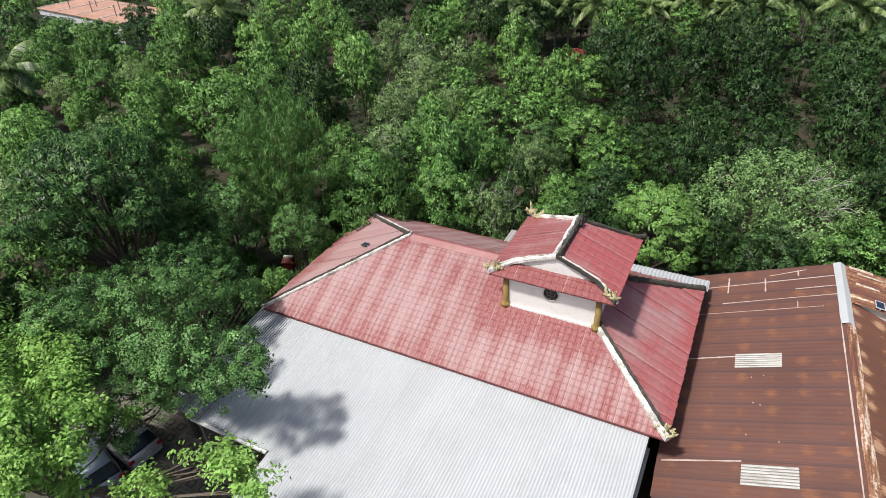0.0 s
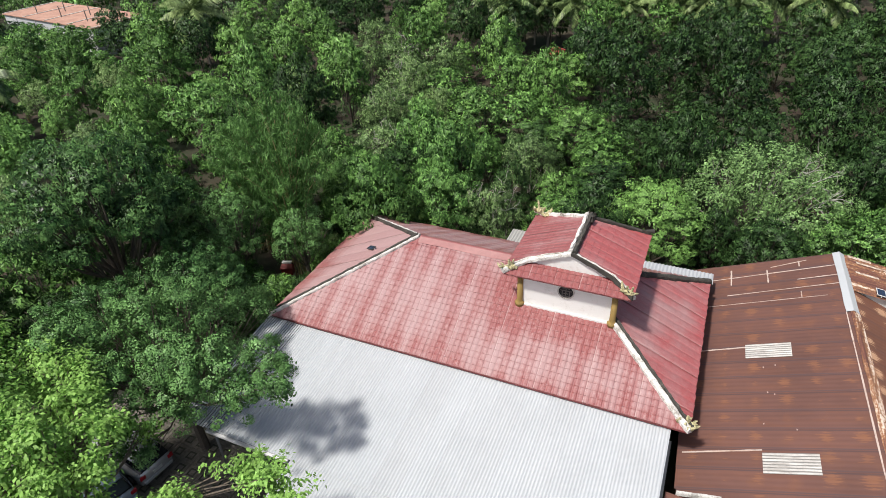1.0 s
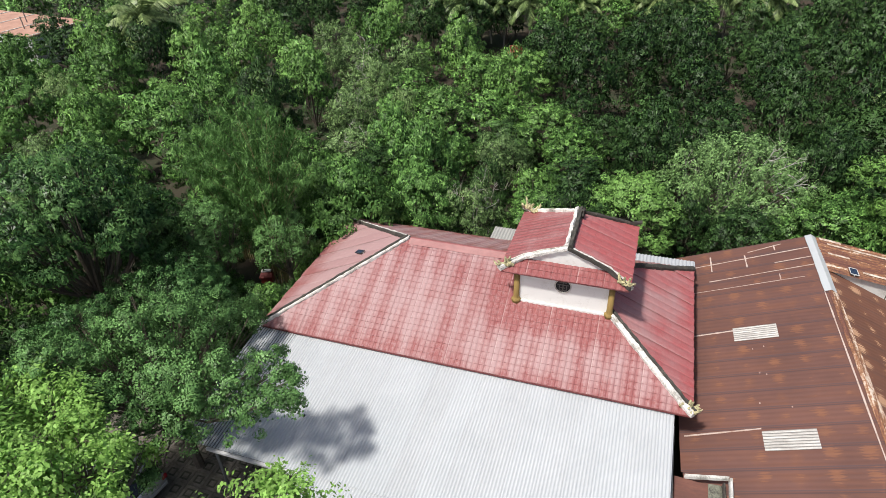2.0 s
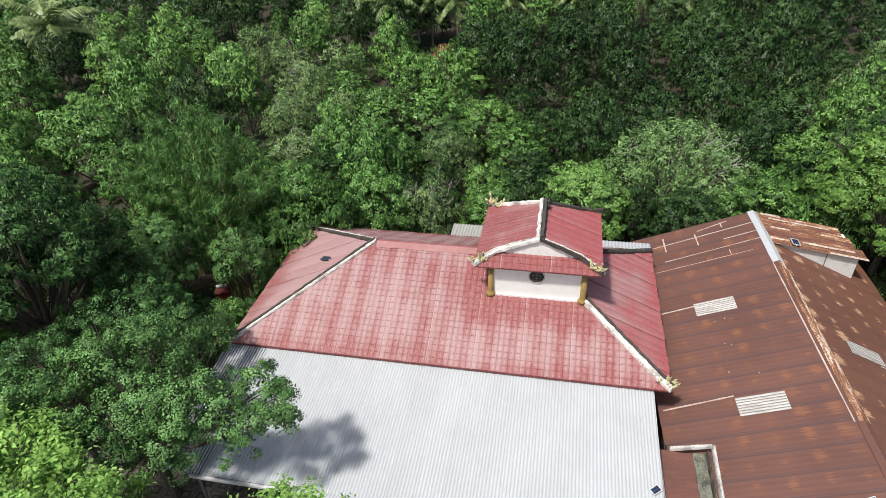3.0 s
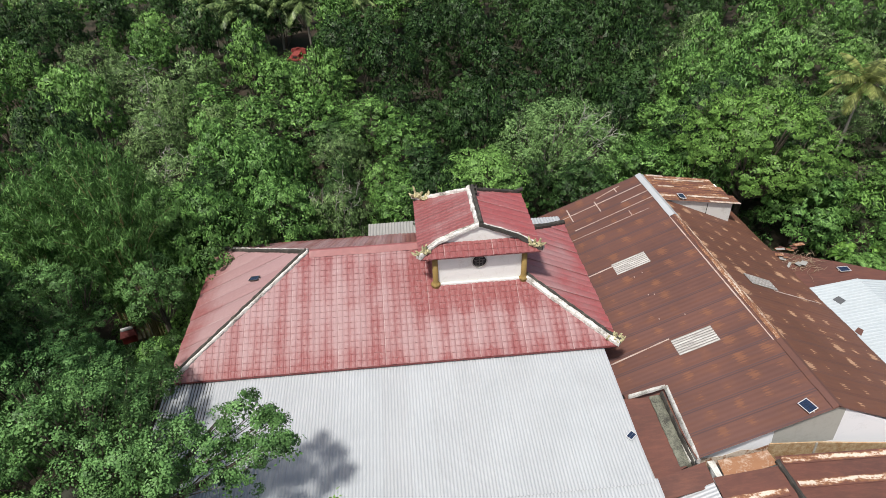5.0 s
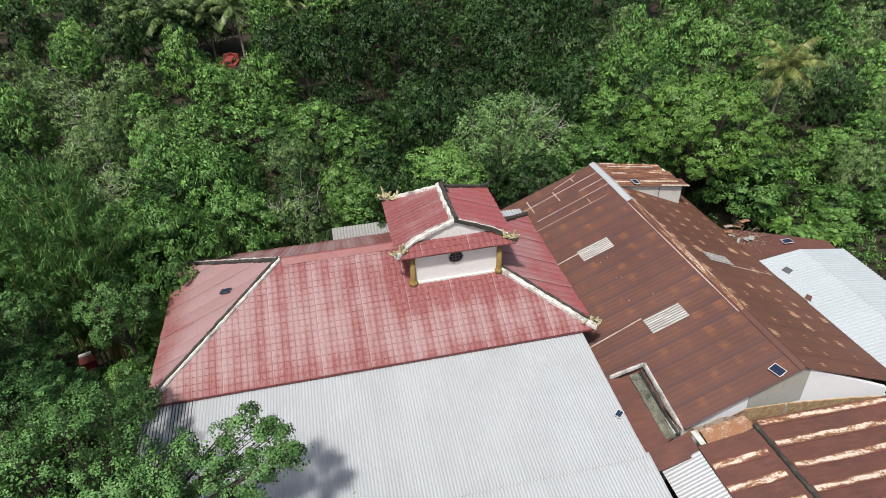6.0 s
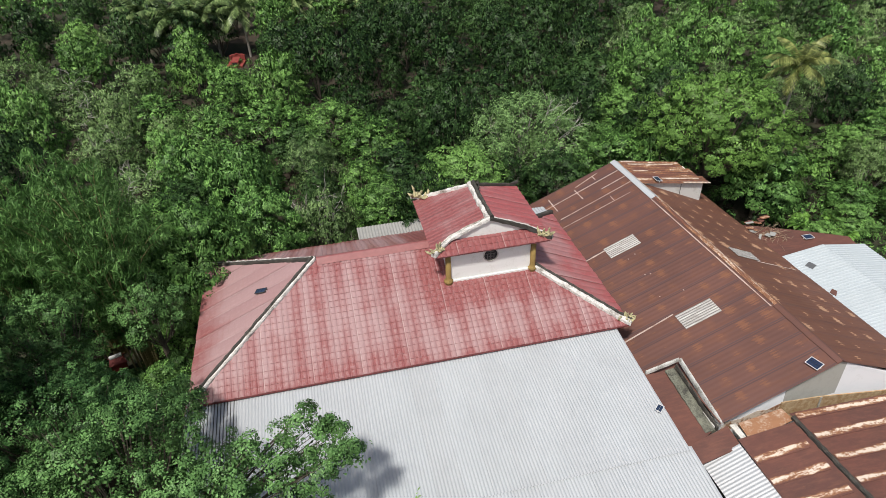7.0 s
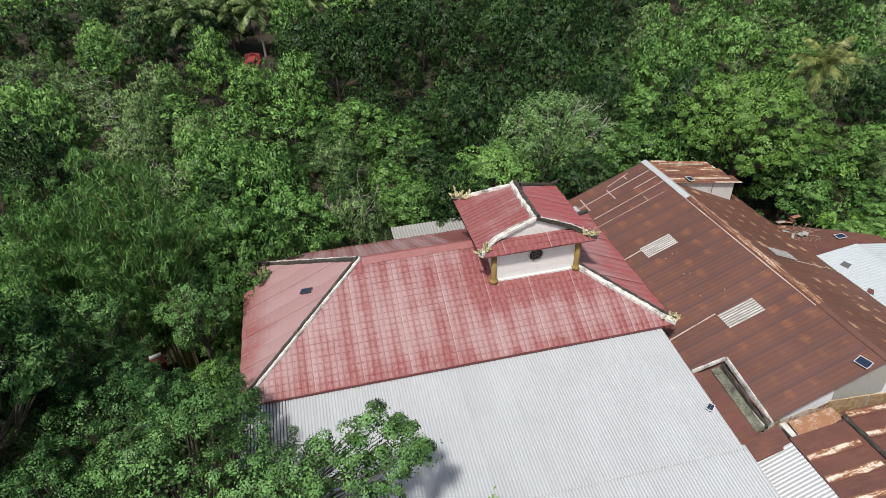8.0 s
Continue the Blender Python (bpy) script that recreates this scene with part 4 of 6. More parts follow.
solar_lamp(frame_of((14.72, 7.32, 5.25), (0, 1, 0), (-4.85, 0, 0.74)), 0.55, 0.38)
solar_lamp(on_left(13.2, -8.02) @ pose(0, 0, 0.02, 0, 0, 12), 0.56, 0.40, cells=5)
bits = thing("roof_debris", on_left(10.35, 0.2), "small pale scraps lying on the rusted roof", "debris")
for dx, dy in ((0.0, 0.0), (0.12, 0.25), (-1.6, 0.35), (2.0, 0.9), (1.7, -0.2), (-1.5, -0.1)):
    o = part("scrap", box((dx - 0.03, dy - 0.02, 0.03), (dx + 0.03, dy + 0.02, 0.045)), PALE_SEAM, bits)

# gutter between the roofs, with its mouldy parapet
CAP_WHITE = plaster("mouldy_whitewash", (0.60, 0.60, 0.57), (0.20, 0.19, 0.16), 0.52, 2.4)
MORTAR_GREEN = plaster("grey_green_mortar", (0.20, 0.205, 0.155), (0.05, 0.048, 0.04), 0.49, 2.5)
gutter = thing("parapet_gutter", None, "mould-stained white parapet beside a box gutter between the roofs", "parapet")
cap_beam("parapet", [(9.0, -5.45, 4.0), (9.10, -8.62, 3.44)], 0.13, 0.18, gutter, CAP_WHITE, 61, -0.02, jitter=0.008, label="stained white parapet")
cap_beam("parapet_foot", [(8.84, -5.5, 3.74), (8.95, -8.6, 3.28)], 0.10, 0.16, gutter, CAP_BLACK, 62, label="mould-blackened parapet foot")
cap_beam("mortar_bed", [(8.58, -5.5, 3.60), (8.69, -8.6, 3.17)], 0.46, 0.08, gutter, MORTAR_GREEN, 63, label="grey-green mortar bed")
cap_beam("end_wall", [(7.55, -5.32, 3.48), (8.95, -5.42, 4.04)], 0.10, 0.14, gutter, CAP_WHITE, 64, jitter=0.008, label="short white end wall")
part("body", box((8.86, -8.5, 0), (9.06, -5.5, 3.35)), WALL_DIRTY, gutter)

# lower rusted roofs in front of the gable
RUST_PLAIN = peeling("plain_rusted_sheet", 0.28, (0.5, 2.2, 1))
lower = thing("lean_to_roof", None, "low rusted lean-to roof with pale peeling stripes", "roof")
part("roof_sheet", prism([(7.2, -5.35, 3.46), (8.6, -5.5, 3.55), (8.72, -8.62, 3.22), (7.25, -9.2, 3.05)], 0.04), RUST_PLAIN, lower)
part("roof_sheet", prism([(7.25, -9.0, 3.12), (9.36, -8.62, 3.40), (9.42, -9.55, 3.26), (7.5, -9.75, 2.98)], 0.04), RUST_PLAIN, lower)
SPLASH = plaster("rust_splashed_slab", (0.33, 0.165, 0.085), (0.60, 0.50, 0.40), 0.55, 1.6)
STAIN = peeling("rust_splashed_wall", 0.52, (1.5, 1.5, 1))
part("roof_sheet", prism([(9.85, -8.62, 3.42), (11.72, -8.6, 3.72), (11.75, -9.25, 3.80), (9.8, -9.5, 3.40)], 0.04), SPLASH, lower, "rust-splashed pale slab")
wall_band("rust_stain", [(9.5, 3.05), (9.5, 2.5), (12.04, 2.5), (12.04, 3.52), (11.5, 3.28), (11.0, 3.36), (10.3, 3.08)], -8.225, 0.006, STAIN, "rust splashed up the white wall")
part("down_strip", prism([(9.42, -8.66, 3.48), (9.68, -8.66, 3.50), (9.76, -9.46, 3.40), (9.56, -9.46, 3.38)], 0.05), WALL_DIRTY, lower, "grey mortar strip")
BEAM0, BEAM1 = Vector((11.74, -9.2, 3.86)), Vector((12.1, -15.6, 3.86))
cap_beam("ridge_cap", [BEAM0, BEAM1], 0.16, 0.12, lower, CAP_BLACK, 66, label="mould-blackened mortar ridge")


def slope_piece(y_low, y_top, width, x_low, z_low, x_top, material, lift=0.0):
    """One sheet of the lean-to between its eave and its ridge, with uv along and across it."""
    V, n = [], 6
    for i in range(n + 1):
        f = i / n
        x, y, z = x_low + (x_top - x_low) * f, y_low + (y_top - y_low) * f, z_low + (3.83 - z_low) * f + lift
        V += [(x, y + width / 2, z), (x, y - width / 2, z), (x, y + width / 2, z - 0.02), (x, y - width / 2, z - 0.02)]
    Fc = []
    for i in range(n):
        q = 4 * i
        Fc += [(q, q + 1, q + 5, q + 4), (q, q + 4, q + 6, q + 2), (q + 1, q + 3, q + 7, q + 5)]
    ob = link_mesh("roof_sheet" if not lift else "peeled_stripe", V, Fc, material, lower, "" if not lift else "whitish peeled paint stripe")
    lay = ob.data.uv_layers.new(name="uv")
    co = [(x, 1.0 if k % 2 == 0 else 0.0) for k, (x, y, z) in enumerate(V)]
    lay.data.foreach_set("uv", [c for l in ob.data.loops for c in co[l.vertex_index]])
    return ob


for i in range(7):
    top = 11.76 + 0.055 * i
    slope_piece(-9.82 - 0.98 * i, -9.86 - 0.99 * i, 1.01, 9.36, 3.42, top, RUST_PLAIN)
    slope_piece(-9.03 - 0.99 * i, -9.475 - 0.99 * i, 1.01, 18.6, 2.9, top, RUST_PLAIN)
    slope_piece(-10.30 - 0.96 * i, -10.36 - 0.99 * i, 0.36, 9.42, 3.43, top - 0.25, PEEL_STRIPE, 0.010)
    slope_piece(-8.70 - 0.99 * i, -9.15 - 0.99 * i, 0.36, 18.6, 2.91, top + 0.2, PEEL_STRIPE, 0.010)
part("support_wall", box((9.6, -15.4, 0), (9.8, -9.6, 3.3)), WALL_DIRTY, lower)
lean = thing("small_white_roof", None, "small white corrugated lean-to roof sheet", "roof")
for i in range(6):
    V, Fc = rib_sheet(i * 1.0, i * 1.0 + 1.02, 0, 1.62, 0.15, 0.018, "wave", 0.005 * i)
    o = link_mesh("roof_sheet", V, Fc, ZINC, lean)
    o.matrix_world = frame_of((7.9, -9.5, 2.62), (0.02, -1, 0), (1.42, 0, 0.74))
part("post", box((8.0, -12.0, 0), (8.1, -11.9, 2.62)), STEEL, lean)
part("post", box((8.0, -14.9, 0), (8.1, -14.8, 2.62)), STEEL, lean)

# pale blue-white roof beside the long house
annex = thing("pale_roofed_annex", None, "annex under a pale blue-white corrugated-metal gable roof", "building")
am = frame_of((19.58, 1.52, 2.66), (0, -1, 0), (2.7, 0, 0.40))
for i in range(10):
    V, Fc = rib_sheet(i * 1.0, i * 1.0 + 1.02, 0.0, 2.72, 0.2, 0.024, "box", 0.005 * (i % 2))
    o = link_mesh("roof_sheet", V, Fc, ZINC_BLUE, annex)
    o.matrix_world = am
bm2 = frame_of((25.1, -8.4, 2.6), (0, 1, 0), (-2.85, 0, 0.46))
for i in range(10):
    V, Fc = rib_sheet(i * 0.985, i * 0.985 + 1.0, 0.0, 2.88, 0.2, 0.024, "box", 0.005 * (i % 2))
    o = link_mesh("roof_sheet", V, Fc, ZINC_BLUE, annex)
    o.matrix_world = bm2
part("wall", box((19.8, 1.2, 0), (24.8, 1.35, 2.6)), WALL, annex)
part("wall", box((24.6, -8.2, 0), (24.8, 1.2, 2.55)), WALL, annex)
PATCH = plain("dark_patch_sheet", (0.13, 0.135, 0.14), 0.6)
part("roof_patch", prism([(20.25, 0.35, 2.80), (20.62, 0.5, 2.86), (20.75, 0.1, 2.88), (20.38, -0.08, 2.82)], 0.02), PATCH, annex, "dark grey patch on the sheet")
part("roof_patch", prism([(19.9, -1.95, 2.75), (20.2, -1.75, 2.79), (20.3, -2.0, 2.81), (20.0, -2.3, 2.77)], 0.02), RUST, annex, "rusted patch on the sheet")
strip = thing("rusted_side_roof", None, "low rusted roof littered with dry palm fronds", "roof")
part("roof_sheet", prism([(19.5, 1.62, 2.60), (19.4, 5.2, 2.60), (22.8, 3.6, 2.55), (24.95, 2.45, 2.5), (24.85, 1.6, 2.5)], 0.04), RUST_PLAIN, strip)
part("wall", box((19.9, 2.0, 0), (24.4, 2.1, 2.5)), WALL_DIRTY, strip)
solar_lamp(frame_of((22.5, 2.85, 2.57), (1, 0, 0), (0, 1, 0)), 0.6, 0.42)
STRAW = plain("dry_frond", (0.44, 0.33, 0.23), 0.9, 0, 0.4, 5)
STRAW_DARK = plain("rotten_frond", (0.20, 0.13, 0.08), 0.9, 0, 0.4, 5)
fr = random.Random(9)
litter = thing("palm_litter", (pose(20.3, 3.9, 2.62)), "heap of dry brown palm fronds and broken roofing sheets", "debris")
for k in range(150):
    a = 0.5 + fr.gauss(0, 0.6)
    l = fr.uniform(0.15, 0.75)
    c = Vector((fr.gauss(0.3, 0.55), fr.gauss(-0.1, 0.5), 0))
    d = Vector((math.cos(a), math.sin(a), 0)) * l / 2
    top = fr.uniform(0.03, 0.10)
    w = fr.uniform(0.006, 0.014)
    V, Fc = tube_data([c - d + Vector((0, 0, 0.01)), c + Vector((fr.uniform(-0.04, 0.04), fr.uniform(-0.04, 0.04), top)), c + d + Vector((0, 0, 0.015))], [w * 0.6, w, w * 0.4], 4)
    link_mesh("frond", V, Fc, STRAW if k % 3 else STRAW_DARK, litter)

for k in range(16):
    w, l = fr.uniform(0.10, 0.32), fr.uniform(0.25, 0.75)
    m = pose(fr.uniform(-1.2, 1.0), fr.uniform(-0.6, 1.3), 0.03 + 0.012 * k, fr.uniform(-7, 7), fr.uniform(-7, 7), fr.uniform(-30, 60))
    part("broken_sheet", box((-l / 2, -w / 2, 0), (l / 2, w / 2, 0.012), 0, m), (RUST_PALE, RUST_PLAIN, ZINC_OLD)[k % 3], litter, "scrap of broken roofing sheet")

# grey sheds behind the hall
shed = thing("back_shed", None, "old grey corrugated shed roof behind the hall", "roof")
V, Fc = rib_sheet(0, 4.3, 0, 1.5, 0.18, 0.035, "wave")
o = link_mesh("roof_sheet", V, Fc, ZINC_OLD, shed)
o.matrix_world = frame_of((-3.4, 7.75, 3.72), (1, 0, 0), (0, 1.2, 0.03))
part("post", box((-3.2, 8.6, 0), (-3.1, 8.7, 3.6)), STEEL, shed)
part("post", box((0.6, 8.6, 0), (0.7, 8.7, 3.6)), STEEL, shed)
shed2 = thing("back_shed", None, "pale grey corrugated strip of roof behind the hall", "roof")
V, Fc = rib_sheet(0, 4.0, 0, 1.1, 0.18, 0.035, "wave")
o = link_mesh("roof_sheet", V, Fc, zinc("shed_grey", (0.45, 0.47, 0.49), (0.3, 0.3, 0.3)), shed2)
o.matrix_world = frame_of((3.8, 6.9, 4.25), (1, 0, 0), (0, 1.1, -0.12))
part("post", box((4.0, 7.6, 0), (4.1, 7.7, 4.1)), STEEL, shed2)
part("post", box((7.5, 7.6, 0), (7.6, 7.7, 4.1)), STEEL, shed2)

# ---- plants ----
def leaves_data(rng, centres, outward, per, bump, length, width, droop=0.30, flat=0.85, tri=False):
    """Folded, pointed leaves that shingle over a small round bump at each centre, so that each bump has a lit top and a dark underside."""
    C = np.repeat(centres, per, axis=0)
    O = np.repeat(outward, per, axis=0)
    n = len(C)
    r = rng.normal(0, 1, (n, 3)) + O * 0.75 + np.array([0, 0, 0.25])
    r /= np.linalg.norm(r, axis=1, keepdims=True) + 1e-9
    if tri:
        r[:, 2] = np.where(r[:, 2] < -0.15, -0.5 * r[:, 2], r[:, 2])
    size = np.repeat(bump * rng.uniform(0.7, 1.3, len(centres)), per)[:, None]
    P = C + r * size * rng.uniform(0.75 if tri else 0.55, 1.08, (n, 1)) * np.array([1, 1, flat])
    up = r * 1.0 + np.array([0, 0, 0.5 if tri else 0.35]) + rng.normal(0, 0.15 if tri else 0.28, (n, 3))
    d = rng.normal(0, 1, (n, 3)) + r * 0.25
    d[:, 2] -= droop
    d -= r * (np.sum(d * r, axis=1, keepdims=True) * 0.7)
    d /= np.linalg.norm(d, axis=1, keepdims=True) + 1e-9
    s = np.cross(d, up)
    s /= np.linalg.norm(s, axis=1, keepdims=True) + 1e-9
    nn = np.cross(s, d)
    L = (length * rng.uniform(0.65, 1.3, n))[:, None]
    W = (width * rng.uniform(0.75, 1.25, n))[:, None]
    if tri:
        V = np.empty((n, 3, 3))
        V[:, 0] = P - d * L * 0.20 - s * W * 0.5
        V[:, 1] = P - d * L * 0.35 + s * W * 0.5
        V[:, 2] = P + d * L * 0.65 - nn * L * 0.12
        return V.reshape(-1, 3)
    V = np.empty((n, 4, 3))
    V[:, 0] = P - d * L * 0.4
    V[:, 1] = P + d * L * 0.05 + s * W * 0.5 + nn * W * 0.12
    V[:, 2] = P + d * L * 0.6 - nn * L * 0.14
    V[:, 3] = P + d * L * 0.05 - s * W * 0.5 + nn * W * 0.12
    return V.reshape(-1, 3)


def rosette_data(rng, centres, outward, per, length, width, droop=0.35, loose=0.30, oval=False):
    """Narrow leaves that spread like a star from each shoot tip and hang at their ends; one triangle a leaf, or an oval of four corners."""
    C = np.repeat(centres, per, axis=0)
    O = np.repeat(outward, per, axis=0)
    n = len(C)
    up = O * 0.7 + np.array([0, 0, 0.6])
    up /= np.linalg.norm(up, axis=1, keepdims=True) + 1e-9
    d = rng.normal(0, 1, (n, 3))
    d -= up * np.sum(d * up, axis=1, keepdims=True)
    d /= np.linalg.norm(d, axis=1, keepdims=True) + 1e-9
    lift = rng.uniform(-0.45, 0.60, (n, 1))
    d = d + up * lift
    d[:, 2] -= droop * 0.5
    d /= np.linalg.norm(d, axis=1, keepdims=True) + 1e-9
    s = np.cross(d, up + rng.normal(0, 0.22, (n, 3)))
    s /= np.linalg.norm(s, axis=1, keepdims=True) + 1e-9
    k = np.repeat(rng.uniform(0.75, 1.3, len(centres)), per)
    L = (length * k * rng.uniform(0.7, 1.25, n))[:, None]
    W = (width * k * rng.uniform(0.8, 1.25, n))[:, None]
    P = C + rng.normal(0, loose, (n, 3)) * length + up * lift * length * 0.35
    if oval:
        V = np.empty((n, 4, 3))
        V[:, 0] = P
        V[:, 1] = P + d * L * 0.5 + s * W * 0.5
        V[:, 2] = P + d * L - np.array([0, 0, 1.0]) * L * droop * 0.5
        V[:, 3] = P + d * L * 0.42 - s * W * 0.5
        return V.reshape(-1, 3)
    V = np.empty((n, 3, 3))
    V[:, 0] = P + d * L * 0.16 + s * W * 0.5
    V[:, 1] = P + d * L * 0.28 - s * W * 0.5
    V[:, 2] = P + d * L + np.array([0, 0, -1.0]) * L * droop * 0.6
    return V.reshape(-1, 3)


def quads_mesh(name, V, material, index=None, k=4, facing=None):
    """Loose leaves of k corners each. facing: the way the crown faces at each corner; the leaves' shading bends towards it."""
    n = len(V) // k
    me = bpy.data.meshes.new(name)
    me.vertices.add(len(V))
    me.vertices.foreach_set("co", np.ascontiguousarray(V, dtype=np.float32).ravel())
    me.loops.add(k * n)
    me.loops.foreach_set("vertex_index", np.arange(k * n, dtype=np.int32))
    me.polygons.add(n)
    me.polygons.foreach_set("loop_start", np.arange(0, k * n, k, dtype=np.int32))
    for mt in material if isinstance(material, (list, tuple)) else [material]:
        me.materials.append(mt)
    if index is not None:
        me.polygons.foreach_set("material_index", index)
    me.update(calc_edges=True)
    if facing is not None:
        Q = np.asarray(V).reshape(-1, k, 3)
        own = np.cross(Q[:, 1] - Q[:, 0], Q[:, 2] - Q[:, 0])
        own /= np.linalg.norm(own, axis=1, keepdims=True) + 1e-9
        N = facing / (np.linalg.norm(facing, axis=1, keepdims=True) + 1e-9) + 0.45 * np.repeat(own, k, axis=0)
        N /= np.linalg.norm(N, axis=1, keepdims=True) + 1e-9
        me.polygons.foreach_set("use_smooth", np.ones(n, dtype=bool))
        me.normals_split_custom_set_from_vertices(N.tolist())
    return me


def crown_points(rng, radius, height, base, lobes, clumps, core=0.62, lobe=(0.26, 0.42), rag=(0.80, 1.15)):
    """Clump centres on a lumpy crown and the ways they face."""
    L, R = [np.array([0, 0, base + height * 0.42])], [min(radius, height * 0.5) * core]
    for k in range(lobes):
        a = 2 * math.pi * (k * 0.618 + rng.uniform(-0.08, 0.08))
        f = (k + 0.5) / lobes
        q = (0.82 * math.sin(math.pi * (0.24 + 0.71 * f)) + rng.uniform(-0.06, 0.06)) * radius
        L.append(np.array([q * math.cos(a), q * math.sin(a), base + height * (0.27 + 0.60 * f)]))
        R.append(rng.uniform(*lobe) * radius)
    LA, RA = np.array(L), np.array(R)
    w = RA ** 2 / (RA ** 2).sum()
    flat = np.array([1, 1, 0.85])
    C, O = np.zeros((clumps, 3)), np.zeros((clumps, 3))
    n, tries = 0, 0
    gap = radius * height * 0.28 / clumps ** 0.5
    while n < clumps:
        tries += 1
        if tries % 400 == 0:
            gap *= 0.9
        k = rng.choice(len(L), p=w)
        d = rng.normal(0, 1, 3)
        d /= np.linalg.norm(d)
        if d[2] < -0.5:
            continue
        p = LA[k] + d * RA[k] * flat * rng.uniform(*rag)
        inside = np.linalg.norm((p - LA) / flat, axis=1) < RA * 0.80
        inside[k] = False
        if inside.any() or (n and np.min(np.sum((C[:n] - p) ** 2, axis=1)) < gap * gap):
            continue
        C[n], O[n] = p, d
        n += 1
    return C, O, L, R


def wood_chunks(rng, radius, height, trunk, L, R, C, O, bare, twigs=3):
    chunks = []
    top = trunk + height * 0.45
    r0 = 0.019 * (height + trunk)
    mid = np.array([rng.uniform(-0.15, 0.15), rng.uniform(-0.15, 0.15), trunk * 0.8])
    chunks.append(tube_data([(0, 0, -0.1), mid, (mid[0] * 1.6, mid[1] * 1.6, top)], [r0 * 1.3, r0, r0 * 0.35], 7))
    for c, r in list(zip(L[1:], R[1:]))[::1 if twigs else 3]:
        e = c + np.array([0, 0, r * 0.2])
        m = (mid + e) / 2 + np.array([0, 0, -0.12 * radius])
        k = min(1.0, max(0.3, r / 1.2)) if twigs else 1.0
        chunks.append(tube_data([mid, m, e], [r0 * 0.6 * k, r0 * 0.4 * k, r0 * 0.12 * k], 5 if twigs else 3))
        for _ in range(twigs):
            d = rng.normal(0, 1, 3)
            d[2] = abs(d[2]) * 0.7
            d /= np.linalg.norm(d)
            chunks.append(tube_data([m, (m + e) / 2 + d * r * 0.3, e + d * r * 0.8], [r0 * 0.22, r0 * 0.15, r0 * 0.05], 4))
    for _ in range(bare):
        k = rng.integers(0, len(C))
        d = O[k] + rng.normal(0, 0.4, 3)
        d[2] = abs(d[2])
        d /= np.linalg.norm(d)
        p = C[k]
        q = p - O[k] * radius * 0.4
        e = p + d * radius * 0.24
        chunks.append(tube_data([q, p, e], [0.030, 0.020, 0.008], 4))
        for _ in range(4):
            f = d + rng.normal(0, 0.6, 3)
            f /= np.linalg.norm(f)
            g = p + f * radius * 0.14
            chunks.append(tube_data([p, g, g + (f + rng.normal(0, 0.4, 3)) * radius * 0.09], [0.014, 0.010, 0.005], 3))
    return chunks


def tree_meshes(seed, radius, height, trunk, lobes, clumps, per, bump, length, width, leaf_mat, bark=None, bare=0, extra=(), droop=0.35, twigs=3, star=False, oval=False, core=0.62, lobe=(0.26, 0.42), loose=0.30, rag=(0.80, 1.15), tri=False):
    """Trunk-and-limbs mesh and crown mesh of one tree. extra: further lobes (x, y, z, radius) with clumps of their own."""
    rng = np.random.default_rng(seed)
    C, O, L, R = crown_points(rng, radius, height, trunk, lobes, clumps, core, lobe, rag)
    for x, y, z, r in extra:
        k = max(7, int(clumps * 0.92 * (r / radius) ** 2))
        d = rng.normal(0, 1, (k, 3))
        d /= np.linalg.norm(d, axis=1, keepdims=True)
        d[:, 2] = np.where(d[:, 2] < -0.5, -d[:, 2], d[:, 2])
        C = np.concatenate([C, np.array([x, y, z]) + d * r * np.abs(rng.normal(0.75, 0.40, (k, 1)))])
        O = np.concatenate([O, d])
        L.append(np.array([x, y, z]))
        R.append(r)
    V, Fc = join_data(wood_chunks(rng, radius, height, trunk, L, R, C, O, bare, twigs))
    wood = bpy.data.meshes.new("trunk")
    wood.from_pydata([tuple(v) for v in V], [], Fc)
    wood.materials.append(bark or BARK)
    if star:
        inner = C - O * bump * 1.8
        pts = np.concatenate([rosette_data(rng, C, O, per, length, width, droop, loose, oval), rosette_data(rng, inner, O, max(6, per // 3), length * 1.15, width * 1.45, droop, 0.9, oval)])
        return wood, quads_mesh("crown", pts, leaf_mat, None, 4 if oval else 3)
    inner = C - O * bump * 2.2
    pts = np.concatenate([leaves_data(rng, C, O, per, bump, length, width, droop, 0.85, tri), leaves_data(rng, inner, O, max(4, per // (3 if tri else 6)), bump * 1.35, length * 1.35, width * 1.7, droop, 0.85, tri)])
    k = 3 if tri else 4
    lobe_way = np.concatenate([np.repeat(O, per * k, axis=0), np.repeat(O, max(4, per // (3 if tri else 6)) * k, axis=0)])
    way = pts - np.array([0, 0, trunk + height * 0.38])
    way /= np.linalg.norm(way, axis=1, keepdims=True) + 1e-9
    return wood, quads_mesh("crown", pts, leaf_mat, None, k, (1.0 if tri else 0.4) * way + 0.8 * lobe_way)


def plant_tree(meshes, x, y, z, turn, size, label, category="tree", group="", name="tree"):
    ob = thing(name, pose(x, y, z, 0, 0, turn), label, category, group)
    ob.scale = size if isinstance(size, tuple) else (size, size, size)
    for nm, me in zip(("trunk", "crown"), meshes):
        o = new(nm, me)
        o.parent = ob
    return ob


